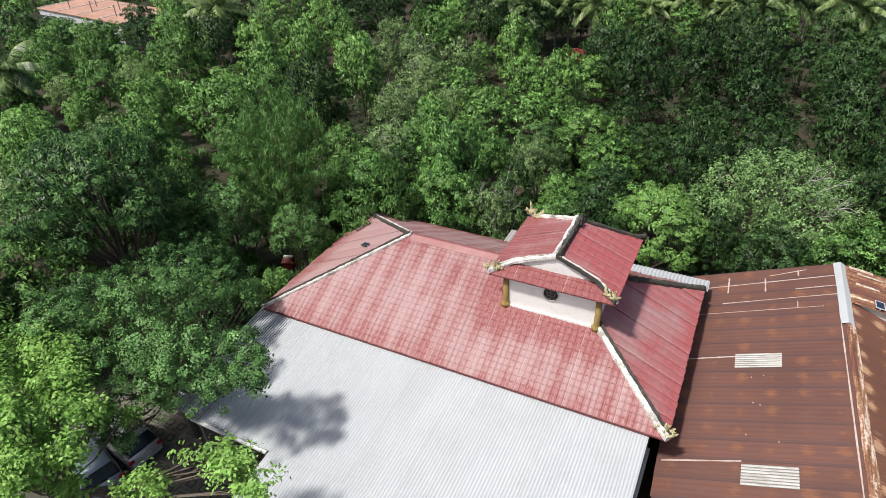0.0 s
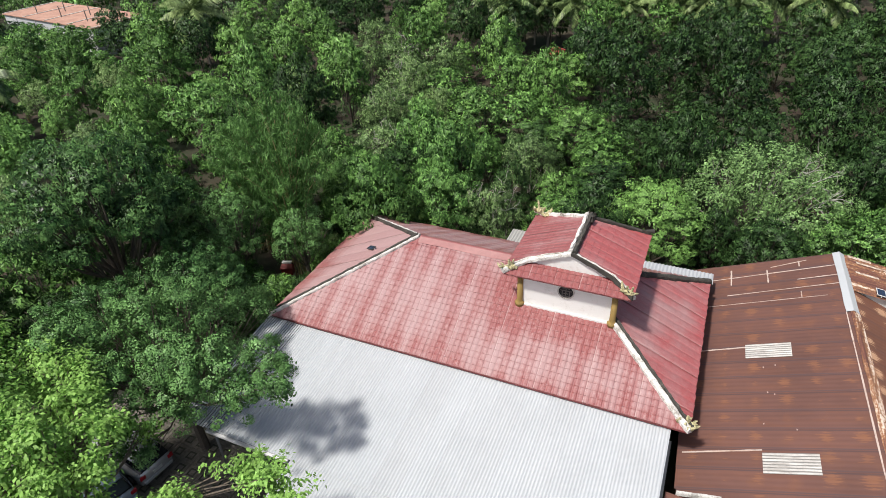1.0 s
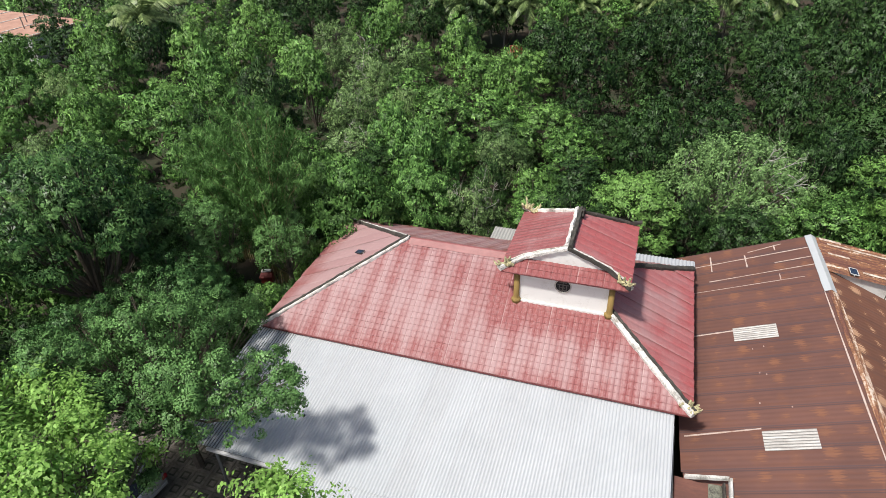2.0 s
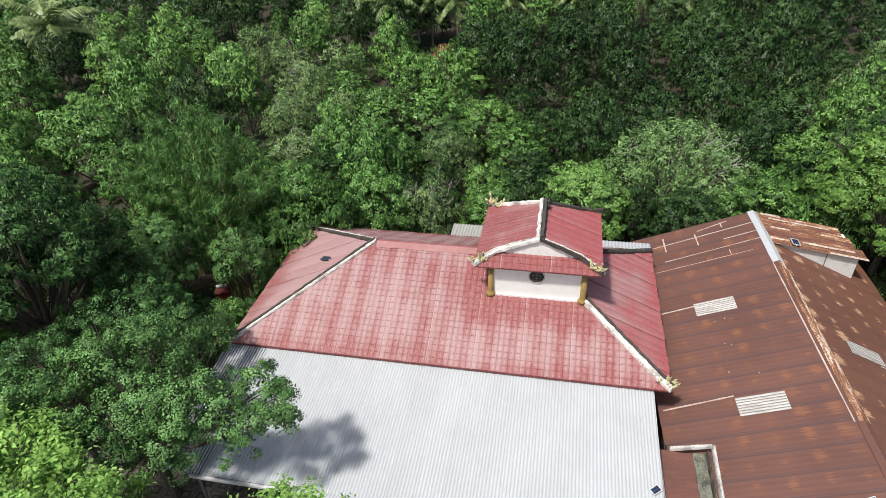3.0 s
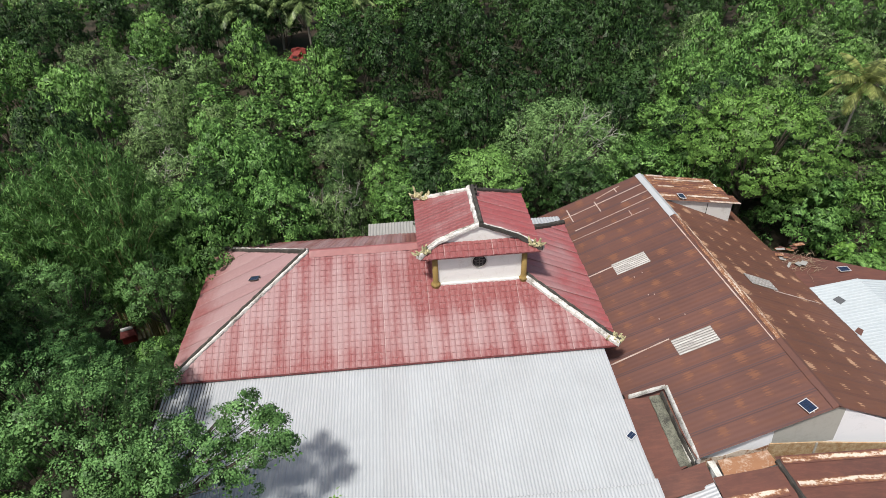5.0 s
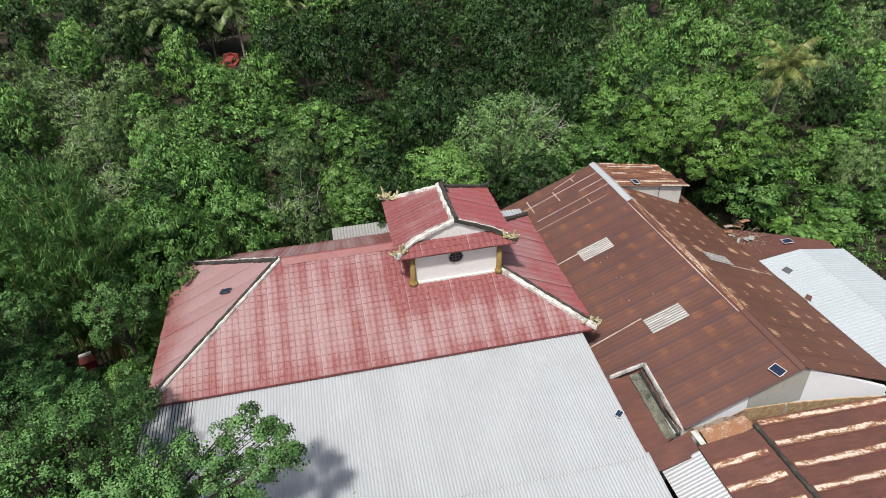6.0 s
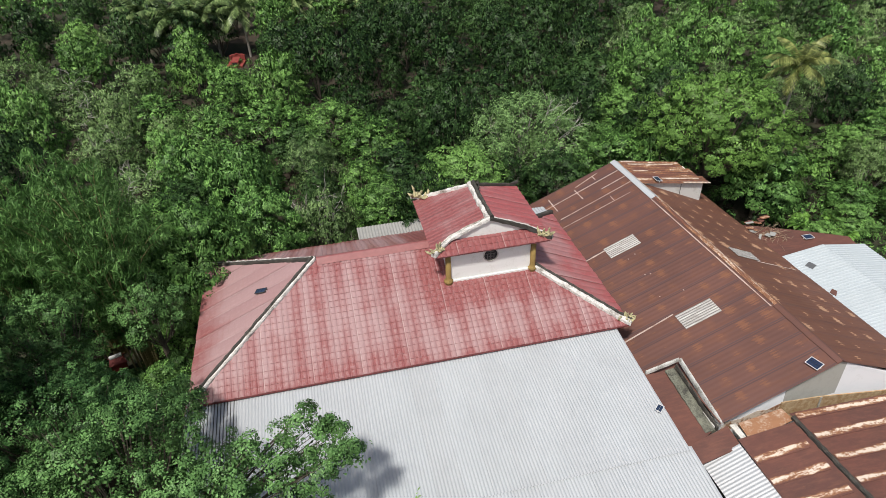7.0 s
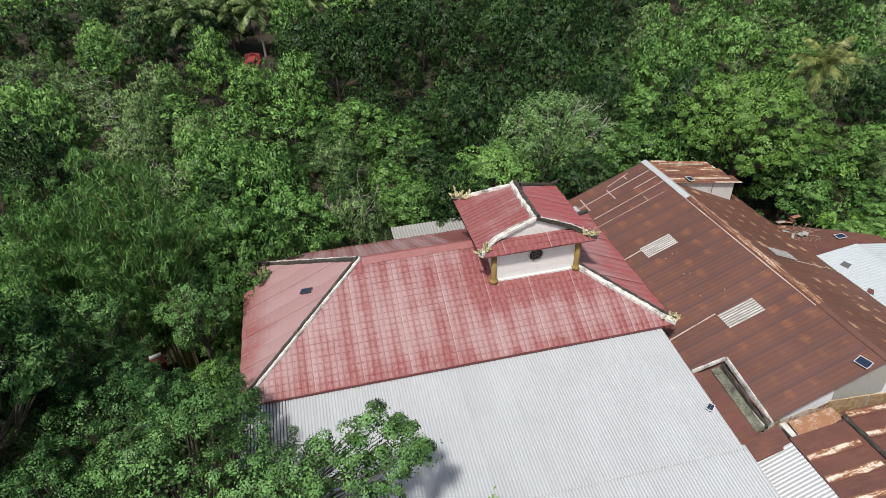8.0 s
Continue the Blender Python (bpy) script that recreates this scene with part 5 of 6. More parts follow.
DOME = dict(twigs=0, tri=True, core=0.72, lobe=(0.24, 0.40), rag=(0.84, 1.14), droop=0.7)
FAMILY = {
    "dark": [tree_meshes(10 + k, 2.45, 6.0, 0.2, 22, 120, 46, 0.35, 0.205, 0.090, LEAF_DARK, **DOME) for k in range(5)],
    "mid": [tree_meshes(20 + k, 2.4, 5.8, 0.2, 22, 115, 46, 0.35, 0.215, 0.092, LEAF_MID, **DOME) for k in range(5)],
    "light": [tree_meshes(30 + k, 2.2, 4.8, 0.2, 18, 98, 46, 0.34, 0.215, 0.094, LEAF_LIGHT, **DOME) for k in range(4)],
    "grey": [tree_meshes(40 + k, 2.5, 4.4, 0.3, 18, 140, 40, 0.32, 0.165, 0.066, LEAF_GREY, BARK_PALE, 7, **DOME) for k in range(4)],
}
FAMILY_FAR = {
    "dark": [tree_meshes(50 + k, 2.45, 6.0, 0.2, 20, 96, 28, 0.38, 0.27, 0.125, LEAF_DARK, **DOME) for k in range(4)],
    "mid": [tree_meshes(60 + k, 2.4, 5.8, 0.2, 20, 94, 28, 0.38, 0.27, 0.125, LEAF_MID, **DOME) for k in range(4)],
    "light": [tree_meshes(70 + k, 2.2, 4.8, 0.2, 17, 80, 28, 0.37, 0.27, 0.125, LEAF_LIGHT, **DOME) for k in range(3)],
    "grey": [tree_meshes(80 + k, 2.5, 4.4, 0.3, 17, 110, 26, 0.34, 0.215, 0.092, LEAF_GREY, BARK_PALE, 5, **DOME) for k in range(3)],
}
LABELS = {
    "dark": "dense dark-green orchard tree with a rounded crown",
    "mid": "leafy mid-green fruit tree among the orchard trees",
    "light": "bright yellow-green fruit tree with fresh leaves",
    "grey": "thin grey-green tree with bare pale branches showing",
}
BARK_WHITE = plain("bleached_bark", (0.52, 0.50, 0.46), 0.85, 0, 0.35, 14)


def forks(rng, p, d, length, r, depth, out):
    """A bare limb that bends and forks into thinner ones."""
    pts, q, way = [p], p, d
    for _ in range(3):
        way = way + rng.normal(0, 0.28, 3)
        way /= np.linalg.norm(way)
        q = q + way * length / 3
        pts.append(q)
    out.append(tube_data(pts, [r, r * 0.85, r * 0.7, r * 0.5], 4))
    if depth:
        for k in range(3 if depth > 1 else 2):
            w = way + rng.normal(0, 0.55, 3)
            forks(rng, pts[1 + k % 3], w / np.linalg.norm(w), length * rng.uniform(0.55, 0.8), r * 0.55, depth - 1, out)


def bleached(tree, seed, places):
    """Bleached bare limbs standing out of a tree's crown; places: x, y, z, reach in the tree's own axes."""
    rng = np.random.default_rng(seed)
    for x, y, z, reach in places:
        out = []
        forks(rng, np.array([x, y, z]), np.array([0.25, -0.25, 0.6]), reach, 0.030 + 0.014 * reach, 3, out)
        V, Fc = join_data(out)
        link_mesh("bare_limb", V, Fc, BARK_WHITE, tree, "bleached bare limb")


BIG_GREY = leaf("leaf_grey_green", (0.034, 0.088, 0.022), (0.072, 0.152, 0.040), (0.140, 0.230, 0.080))
big_grey = plant_tree(tree_meshes(47, 4.4, 6.0, 0.6, 22, 640, 24, 0.30, 0.19, 0.09, BIG_GREY, BARK_PALE, 8, twigs=1, star=True, loose=0.6), 9.9, 18.2, 0, 0, 1.0, "wide grey-green tree with some bare pale branches")
bleached(big_grey, 5, ((2.3, 0.2, 4.2, 1.7), (1.5, 0.0, 4.8, 1.4), (2.6, -1.0, 3.8, 1.4), (3.2, -0.3, 3.6, 1.4), (0.8, -2.4, 4.0, 1.3)))
# boxes kept free of scattered trees: buildings, yard, clearings
KEEP_OUT = [(-12.4, -18, 8.6, 9.0), (7, -18, 20.4, 10.4), (-19.5, -18, -8, -6.0), (17, -18, 30.5, 6.6), (-24, -18, -12, 8.5), (-96, 36.8, -70, 50)]
CLEARINGS = [(31.0, 16.0, 1.9), (-6.5, 23.3, 0.2), (-4.2, 24.8, 0.2), (-7.5, 38.6, 0.9), (-27.4, 10.9, 0.6), (-40, 19.5, 0.7), (-63, 37.9, 0.9), (-18.5, 48.8, 1.2), (30, 9.9, 1.4), (-14, 54.5, 1.6), (-13.2, 52.5, 2.0), (-12.7, 48.6, 1.9), (-12.2, 45.2, 1.7), (-11.7, 42.0, 1.4), (-18.4, 51.3, 0.9), (-5.4, 36.5, 0.7), (-37, 24.2, 0.6)]
# trees that stand out, placed one by one: kind, x, y, crown top, crown radius;
# beside and behind the hall
BESIDE_HALL = [
    ("light", -11.6, 6.9, 8.2, 3.1), ("light", -8.6, 10.6, 6.6, 2.7), ("grey", -5.2, 10.9, 5.6, 2.1), ("mid", -1.2, 12.6, 5.0, 2.4), ("mid", -14.6, 11.0, 6.6, 3.0),
    ("mid", 4.2, 13.4, 6.2, 3.1), ("light", -15.2, 10.2, 6.2, 1.9), ("mid", -17.4, 0.2, 4.4, 2.0), ("dark", -17.8, -1.6, 4.2, 1.9), ("mid", -14.0, 8.8, 6.4, 2.4), ("mid", -13.0, -0.9, 4.7, 1.7), ("dark", -12.9, 0.9, 3.8, 1.4), ("dark", -13.6, -2.6, 4.6, 1.6), ("dark", -14.7, 0.7, 3.3, 1.4), ("mid", -13.1, 4.0, 4.4, 1.4),
]
# round the long house
HOUSE_SIDE = [
    ("mid", 15.0, 13.6, 6.0, 3.0), ("dark", 10.6, 12.6, 5.4, 2.3), ("light", 16.8, 17.2, 4.6, 2.4), ("dark", 25.2, 14.0, 5.0, 3.0), ("dark", 27.6, 16.4, 4.8, 2.4),
    ("mid", 33.4, 12.6, 4.2, 2.4), ("light", 36.5, 8.6, 3.4, 2.2), ("light", 30.6, 8.0, 2.4, 1.6), ("light", 33.0, 6.2, 2.6, 1.7),
    ("light", 36.0, 5.0, 2.6, 1.8), ("light", 25.6, 4.6, 2.0, 1.2), ("light", 28.6, 5.6, 2.2, 1.4), ("mid", 37.6, 13.4, 5.0, 2.7),
]
# along the yard's far edge
YARD_EDGE = [
    ("mid", -24.6, -6.4, 8.0, 3.4), ("dark", -24.0, -11.0, 9.0, 3.4), ("dark", -23.6, 0.6, 8.0, 3.0), ("dark", -19.6, -0.8, 5.2, 2.5), ("dark", -20.2, 2.8, 6.6, 2.6),
    ("dark", -21.6, -7.4, 6.0, 2.6),
]
# in front of the far house
FAR_EDGE = [
    ("dark", -63.6, 36.4, 6.2, 2.9), ("dark", -65.6, 42.0, 4.6, 2.6), ("mid", -75.0, 34.0, 4.8, 2.8), ("mid", -80.5, 35.0, 4.6, 2.8), ("dark", -86.0, 36.0, 4.6, 2.8),
    ("mid", -70.2, 34.6, 5.2, 2.8),
]
# in the orchard behind the hall
ORCHARD_EAST = [
    ("dark", 0.6, 17.4, 4.8, 2.8), ("mid", 19.6, 21.8, 5.2, 2.7), ("mid", -8.6, 28.9, 5.0, 2.9), ("dark", 21.0, 30.0, 5.5, 3.0),
    ("mid", -3.6, 26.6, 5.0, 2.6), ("dark", -6.4, 24.2, 4.4, 2.3), ("mid", -0.6, 22.4, 5.0, 2.6), ("dark", 17.4, 25.0, 5.6, 2.8), ("dark", 4.6, 24.4, 5.6, 2.7),
    ("mid", -7.0, 40.2, 5.0, 2.5),
]
# in the orchard by the tomb
ORCHARD_WEST = [
    ("mid", -18.6, 33.8, 4.6, 2.9), ("light", -10.2, 23.2, 3.0, 1.5), ("grey", -27.6, 41.0, 4.8, 2.9), ("grey", -24.0, 36.0, 4.6, 2.7), ("grey", -21.5, 28.0, 4.4, 2.8),
    ("light", -34.2, 17.2, 7.4, 3.4), ("dark", -13.5, 15.6, 5.2, 2.8), ("grey", -17.4, 18.5, 5.0, 2.9), ("mid", -12.6, 27.6, 5.2, 2.7), ("mid", -12.4, 22.0, 4.6, 2.4),
    ("light", -12.6, 46.6, 1.9, 1.4), ("mid", -12.2, 42.6, 2.6, 1.9), ("mid", -13.9, 49.6, 1.4, 1.3),
]
NEAR = dict(DOME, lobe=(0.18, 0.32))
FAMILY_NEAR = {
    "dark": [tree_meshes(110 + k, 2.7, 5.9, 0.2, 28, 175, 66, 0.32, 0.150, 0.072, LEAF_DARK, **NEAR) for k in range(2)],
    "mid": [tree_meshes(120 + k, 2.7, 5.7, 0.2, 28, 175, 66, 0.32, 0.155, 0.074, LEAF_MID, **NEAR) for k in range(3)],
    "light": [tree_meshes(130 + k, 2.7, 4.8, 0.2, 28, 170, 66, 0.32, 0.155, 0.076, LEAF_LIGHT, **NEAR) for k in range(3)],
    "grey": FAMILY["grey"],
}
NEAR_R = {"dark": 2.75, "mid": 2.75, "light": 2.75, "grey": 2.55}
SINGLE = BESIDE_HALL + HOUSE_SIDE + YARD_EDGE + FAR_EDGE + ORCHARD_EAST + ORCHARD_WEST
BARE_TREES = {SINGLE.index(s) for s in SINGLE if s[0] == "grey" and s[1] in (-5.2, -27.6, -24.0)}
rng_f = np.random.default_rng(5)
FULL_H = {"dark": 6.1, "mid": 5.9, "light": 5.0, "grey": 4.7}
FULL_R = {"dark": 2.5, "mid": 2.45, "light": 2.25, "grey": 2.55}
for i, (fam, tx, ty, h, r) in enumerate(SINGLE):
    close = ty < 16 and abs(tx) < 24
    kin, full = (FAMILY_NEAR, NEAR_R) if close else (FAMILY if ty < 27 else FAMILY_FAR, FULL_R)
    single = plant_tree(kin[fam][i % len(kin[fam])], tx, ty, 0, rng_f.uniform(0, 360), (r / full[fam], r / full[fam], h / FULL_H[fam]), LABELS[fam], group="orchard trees")
    if fam == "grey":
        bleached(single, i, ((0.1, -0.5, 2.2, 1.8), (-0.7, -0.9, 2.4, 1.5), (0.8, -0.7, 2.5, 1.5)) if i in BARE_TREES else ((0.3, -0.8, 3.3, 0.9), (-0.9, 0.2, 3.4, 0.8), (1.1, 0.5, 3.1, 0.8)))


def free_of(x, y, r):
    if any(x0 - r < x < x1 + r and y0 - r < y < y1 + r for x0, y0, x1, y1 in KEEP_OUT):
        return False
    if any(math.hypot(x - cx, y - cy) < cr + r for cx, cy, cr in CLEARINGS):
        return False
    return math.hypot(x - 9.9, y - 18.2) > 4.6 and all(math.hypot(x - s[1], y - s[2]) > s[4] * 0.7 + 1.1 for s in SINGLE)


def free_of_buildings(x, y):
    if any(x0 < x < x1 and y0 < y < y1 for x0, y0, x1, y1 in KEEP_OUT):
        return False
    return all(math.hypot(x - cx, y - cy) > cr for cx, cy, cr in CLEARINGS)


def scatter(rng):
    """Places and crown radii for the orchard trees, nearest first: large crowns take their room first, small ones fill in."""
    pts = np.zeros((0, 3))
    for lo, hi, tries in ((2.5, 3.1, 2600), (1.9, 2.5, 5200), (1.35, 1.9, 5200)):
        for _ in range(tries):
            py = rng.uniform(-16, 118)
            px = rng.uniform(max(-130, 7.6 - 1.95 * (py + 24)), min(100, -6.8 + 1.2 * (py + 24)) + 0.1)
            r = rng.uniform(lo, hi)
            if len(pts) and np.min(np.hypot(pts[:, 0] - px, pts[:, 1] - py) - 0.90 * (pts[:, 2] + r)) < 0:
                continue
            if free_of(px, py, r * 0.5):
                pts = np.vstack([pts, (px, py, r)])
    return sorted(pts.tolist(), key=lambda p: math.hypot(p[0] + 2, p[1] + 4))


far_list = []
for idx, (tx, ty, tr) in enumerate(scatter(rng_f)):
    v = noise.noise(Vector((tx * 0.04, ty * 0.05, 3.3))) - 0.12 + 0.70 * math.exp(-((tx - 3 - 0.3 * max(0.0, ty - 20)) / (13 + 0.16 * max(0.0, ty))) ** 2) + rng_f.uniform(-0.46, 0.46)
    olive = math.exp(-((tx + 21) / 11) ** 2 - ((ty - 31) / 13) ** 2)
    fam = "grey" if rng_f.uniform(0, 1) < 0.62 * olive else "dark" if v > 0.10 else "mid" if v > -0.22 else "grey" if v > -0.42 else "light"
    size = 0.87 * tr / FULL_R[fam]
    tall = (0.46 + 0.65 * size) * rng_f.uniform(0.88, 1.36)
    turn = rng_f.uniform(0, 360)
    kin = (FAMILY if ty < 27 else FAMILY_FAR)[fam]
    k = int(rng_f.integers(0, len(kin)))
    if math.hypot(tx - 29.4, ty - 14.0) < 2.2:  # open ground before the tall palm
        continue
    if idx < 255:
        plant_tree(kin[k], tx, ty, 0, turn, (size, size, tall), LABELS[fam], group="orchard trees")
    else:
        far_list.append((fam, tx, ty, turn, size, tall))

# the woods beyond, as one mass of leaves
far_mats = [leaf("far_" + nm, *[tuple(v * f for v in c) for c in cols]) for nm, cols in LEAF_COLOURS for f in (0.72, 1.0, 1.3)]
ORDER = ["dark", "mid", "light", "grey"]
far_shapes = {}
for fi, fam in enumerate(ORDER):
    far_shapes[fam] = []
    for k in range(3):
        rg = np.random.default_rng(100 + fi * 10 + k)
        C, O, _, _ = crown_points(rg, FULL_R[fam], FULL_H[fam] - 0.6, 0.3, 18, 60, 0.74, (0.24, 0.38))
        far_shapes[fam].append((leaves_data(rg, C, O, 19, 0.44, 0.34, 0.175, 0.6, 0.85, True), leaves_data(rg, C, O, 13, 0.46, 0.42, 0.24, 0.6, 0.85, True)))
chunks, index, ways = [], [], []
for fam, tx, ty, turn, size, tall in far_list:
    src = far_shapes[fam][int(turn) % 3][0 if math.hypot(tx, ty) < 66 else 1]
    c, s = math.cos(turn), math.sin(turn)
    P = np.empty_like(src)
    P[:, 0] = (src[:, 0] * c - src[:, 1] * s) * size + tx
    P[:, 1] = (src[:, 0] * s + src[:, 1] * c) * size + ty
    P[:, 2] = src[:, 2] * tall
    chunks.append(P)
    ways.append(P - np.array([tx, ty, FULL_H[fam] * tall * 0.4]))
    index.append(np.full(len(src) // 3, ORDER.index(fam) * 3 + int(turn * 7) % 3, dtype=np.int32))
far = new("far_woods", quads_mesh("far_woods", np.concatenate(chunks), far_mats, np.concatenate(index), 3, np.concatenate(ways)))
tagged(far, "distant orchard woods in many greens", "woods", kind="stuff")

# tall trees beside the yard
LEAF_FIG = leaf("leaf_fig", (0.024, 0.074, 0.020), (0.058, 0.150, 0.042), (0.112, 0.215, 0.068), 0.40, 0.10)
LEAF_MANGO = leaf("leaf_mango", (0.012, 0.036, 0.011), (0.030, 0.086, 0.022), (0.096, 0.180, 0.054), 0.36, 0.08)
LEAF_LIME = leaf("leaf_lime", (0.064, 0.155, 0.026), (0.124, 0.256, 0.046), (0.180, 0.310, 0.076), 0.45, 0.28)
LEAF_BROAD = leaf("leaf_broad", (0.036, 0.098, 0.018), (0.074, 0.168, 0.032), (0.130, 0.236, 0.054), 0.42, 0.15)
fig = tree_meshes(301, 3.4, 4.8, 4.2, 20, 239, 112, 0.28, 0.088, 0.054, LEAF_FIG, droop=0.6, rag=(0.72, 1.35), core=0.42, lobe=(0.19, 0.32), extra=((1.2, 4.2, 5.9, 0.8), (1.9, 3.8, 6.0, 0.45), (0.5, 3.4, 6.2, 0.9), (1.6, -4.0, 5.4, 0.8), (0.6, -3.9, 5.2, 0.9), (2.6, -3.9, 5.6, 0.6), (1.6, -3.3, 6.6, 0.9), (3.6, -2.7, 6.8, 0.8), (0.6, -3.2, 7.6, 1.1), (2.0, -2.2, 7.2, 1.1), (4.0, -1.3, 7.2, 0.8), (6.1, -0.6, 8.95, 0.34), (6.6, -0.75, 8.6, 0.34), (7.05, -0.95, 8.55, 0.26), (7.1, -1.75, 8.35, 0.34), (7.4, -1.6, 8.4, 0.18), (6.7, -2.2, 8.4, 0.36), (5.5, -0.9, 8.5, 0.42), (4.6, -1.35, 9.0, 0.40), (4.1, -1.7, 8.7, 0.5), (6.2, -1.4, 8.2, 0.60), (5.2, -1.7, 8.2, 0.70), (5.8, -2.4, 7.9, 0.70), (3.8, -2.3, 7.8, 1.0), (-2.2, -2.6, 8.4, 1.5), (2.6, -1.4, 7.8, 1.3)))
plant_tree(fig, -12.6, -8.3, 0, 0, 1.0, "spreading dark-green small-leaved tree leaning over the canopy roof")
fig2 = tree_meshes(302, 3.4, 5.2, 4.0, 20, 223, 112, 0.28, 0.088, 0.054, LEAF_FIG, droop=0.6, rag=(0.72, 1.35), core=0.42, lobe=(0.19, 0.32), extra=((2.0, 0.4, 6.4, 1.4), (1.6, -1.8, 7.0, 1.5)))
plant_tree(fig2, -16.0, -4.0, 0, 40, (0.88, 0.88, 0.84), "tall dark-green small-leaved tree beside the temple hall")
fig3 = tree_meshes(303, 3.2, 5.0, 3.8, 18, 208, 112, 0.28, 0.088, 0.054, LEAF_FIG, droop=0.6, rag=(0.72, 1.35), core=0.42, lobe=(0.19, 0.32))
plant_tree(fig3, -16.8, -7.6, 0, 80, (0.86, 0.86, 0.92), "tall dark-green small-leaved tree over the parked cars")
plant_tree(tree_meshes(306, 1.75, 3.4, 3.8, 13, 78, 112, 0.28, 0.088, 0.054, LEAF_FIG, droop=0.6, rag=(0.72, 1.35), core=0.42, lobe=(0.19, 0.32)), -13.4, 2.4, 0, 10, 1.0, "leafy dark-green tree beside the hall's side eave")
mango = tree_meshes(304, 4.4, 7.0, 5.2, 20, 330, 78, 0.36, 0.190, 0.075, LEAF_MANGO, tri=True, droop=1.0, core=0.5, lobe=(0.20, 0.32))
plant_tree(mango, -20.6, -3.6, 0, 15, (1.0, 1.0, 1.03), "tall mango tree with large glossy hanging leaves")
lime = tree_meshes(305, 2.3, 3.4, 7.0, 15, 230, 30, 0.20, 0.15, 0.080, LEAF_LIME, bare=10, star=True, oval=True, loose=1.0, core=0.35, lobe=(0.17, 0.28), extra=((-0.6, 2.6, 6.7, 0.5), (0.3, 3.0, 6.5, 0.4), (-1.6, 2.7, 8.3, 0.75), (-0.6, 2.1, 8.2, 0.65), (-2.5, 3.1, 8.3, 0.8), (0.6, 1.9, 8.1, 0.5), (-4.0, 3.1, 8.2, 0.7), (-3.8, 2.5, 7.8, 0.6), (-2.1, 2.0, 7.8, 0.8), (-1.3, 0.6, 6.8, 0.8), (-0.3, -0.4, 7.3, 0.8), (1.9, -0.2, 7.2, 0.6), (3.1, 0.7, 6.8, 0.45), (4.1, 1.0, 7.2, 0.5), (7.4, 1.9, 7.7, 0.5), (6.6, 2.2, 7.8, 0.7), (5.6, 2.3, 7.6, 0.7)))
plant_tree(lime, -10.2, -14.9, 0, 0, 1.0, "bright yellow-green tree with fresh leaves over the yard")
# added tree, mostly out of view, to shade the cars and pavers
shade_lime = tree_meshes(309, 2.6, 3.4, 6.6, 14, 330, 30, 0.20, 0.15, 0.080, LEAF_LIME, bare=14, star=True, oval=True, loose=1.0, core=0.4, lobe=(0.19, 0.30))
plant_tree(shade_lime, -15.5, -14.9, 0, 0, (1.3, 1.2, 1.05), "added yellow-green tree, mostly out of view, shading the cars and yard")
plant_tree(tree_meshes(310, 2.3, 4.6, 3.2, 13, 119, 112, 0.28, 0.088, 0.054, LEAF_FIG, droop=0.6, rag=(0.72, 1.35), core=0.42, lobe=(0.2, 0.33)), -17.4, 1.4, 0, 50, 1.0, "leafy dark-green tree in front of the bamboo")
broad = tree_meshes(307, 4.9, 7.4, 2.2, 20, 330, 84, 0.36, 0.175, 0.080, LEAF_BROAD, bare=22, droop=0.5, tri=True, core=0.45, lobe=(0.20, 0.32), rag=(0.75, 1.25))
plant_tree(broad, 21.4, 12.2, 0, 0, (1.0, 0.95, 1.0), "big bright-green tree with broad leaves behind the rusted roof")
plant_tree(tree_meshes(308, 2.6, 3.6, 1.0, 9, 130, 34, 0.34, 0.27, 0.11, LEAF_BROAD, star=True), 26.6, 10.2, 0, 30, 1.0, "bright-green broad-leaved shrub at the orchard's edge")


# bamboo
def bamboo(seed, culms, height, reach):
    """Culms that arch over at the tip, each hung with sprays of narrow leaves."""
    rng = np.random.default_rng(seed)
    chunks, C, O = [], [], []
    for k in range(culms):
        a = 2.399 * k + rng.uniform(-0.3, 0.3)
        b = np.array([math.cos(a), math.sin(a), 0]) * rng.uniform(0.1, 0.7)
        f = math.sqrt((k + 0.5) / culms)
        h = height * (1.05 - 0.35 * f) * rng.uniform(0.92, 1.06)
        out = np.array([math.cos(a), math.sin(a), 0]) * reach * f
        at = lambda t: b + out * t ** 2.6 + np.array([0, 0, h * (t - 0.30 * max(0.0, t - 0.55) ** 1.6 * 2.2)])
        chunks.append(tube_data([at(t) for t in np.linspace(0, 1, 9)], list(np.linspace(0.05, 0.008, 9)), 5))
        for t in np.linspace(0.25, 1.0, 10):
            p = at(t)
            for _ in range(2):
                w = rng.normal(0, 1, 3) * np.array([1, 1, 0.3])
                w /= np.linalg.norm(w)
                C.append(p + w * rng.uniform(0.1, 0.55) * (1.25 - 0.6 * t))
                O.append(w)
    C, O = np.array(C), np.array(O)
    return chunks, quads_mesh("foliage", leaves_data(rng, C, O, 34, 0.36, 0.36, 0.050, 1.7), LEAF_BAMBOO)


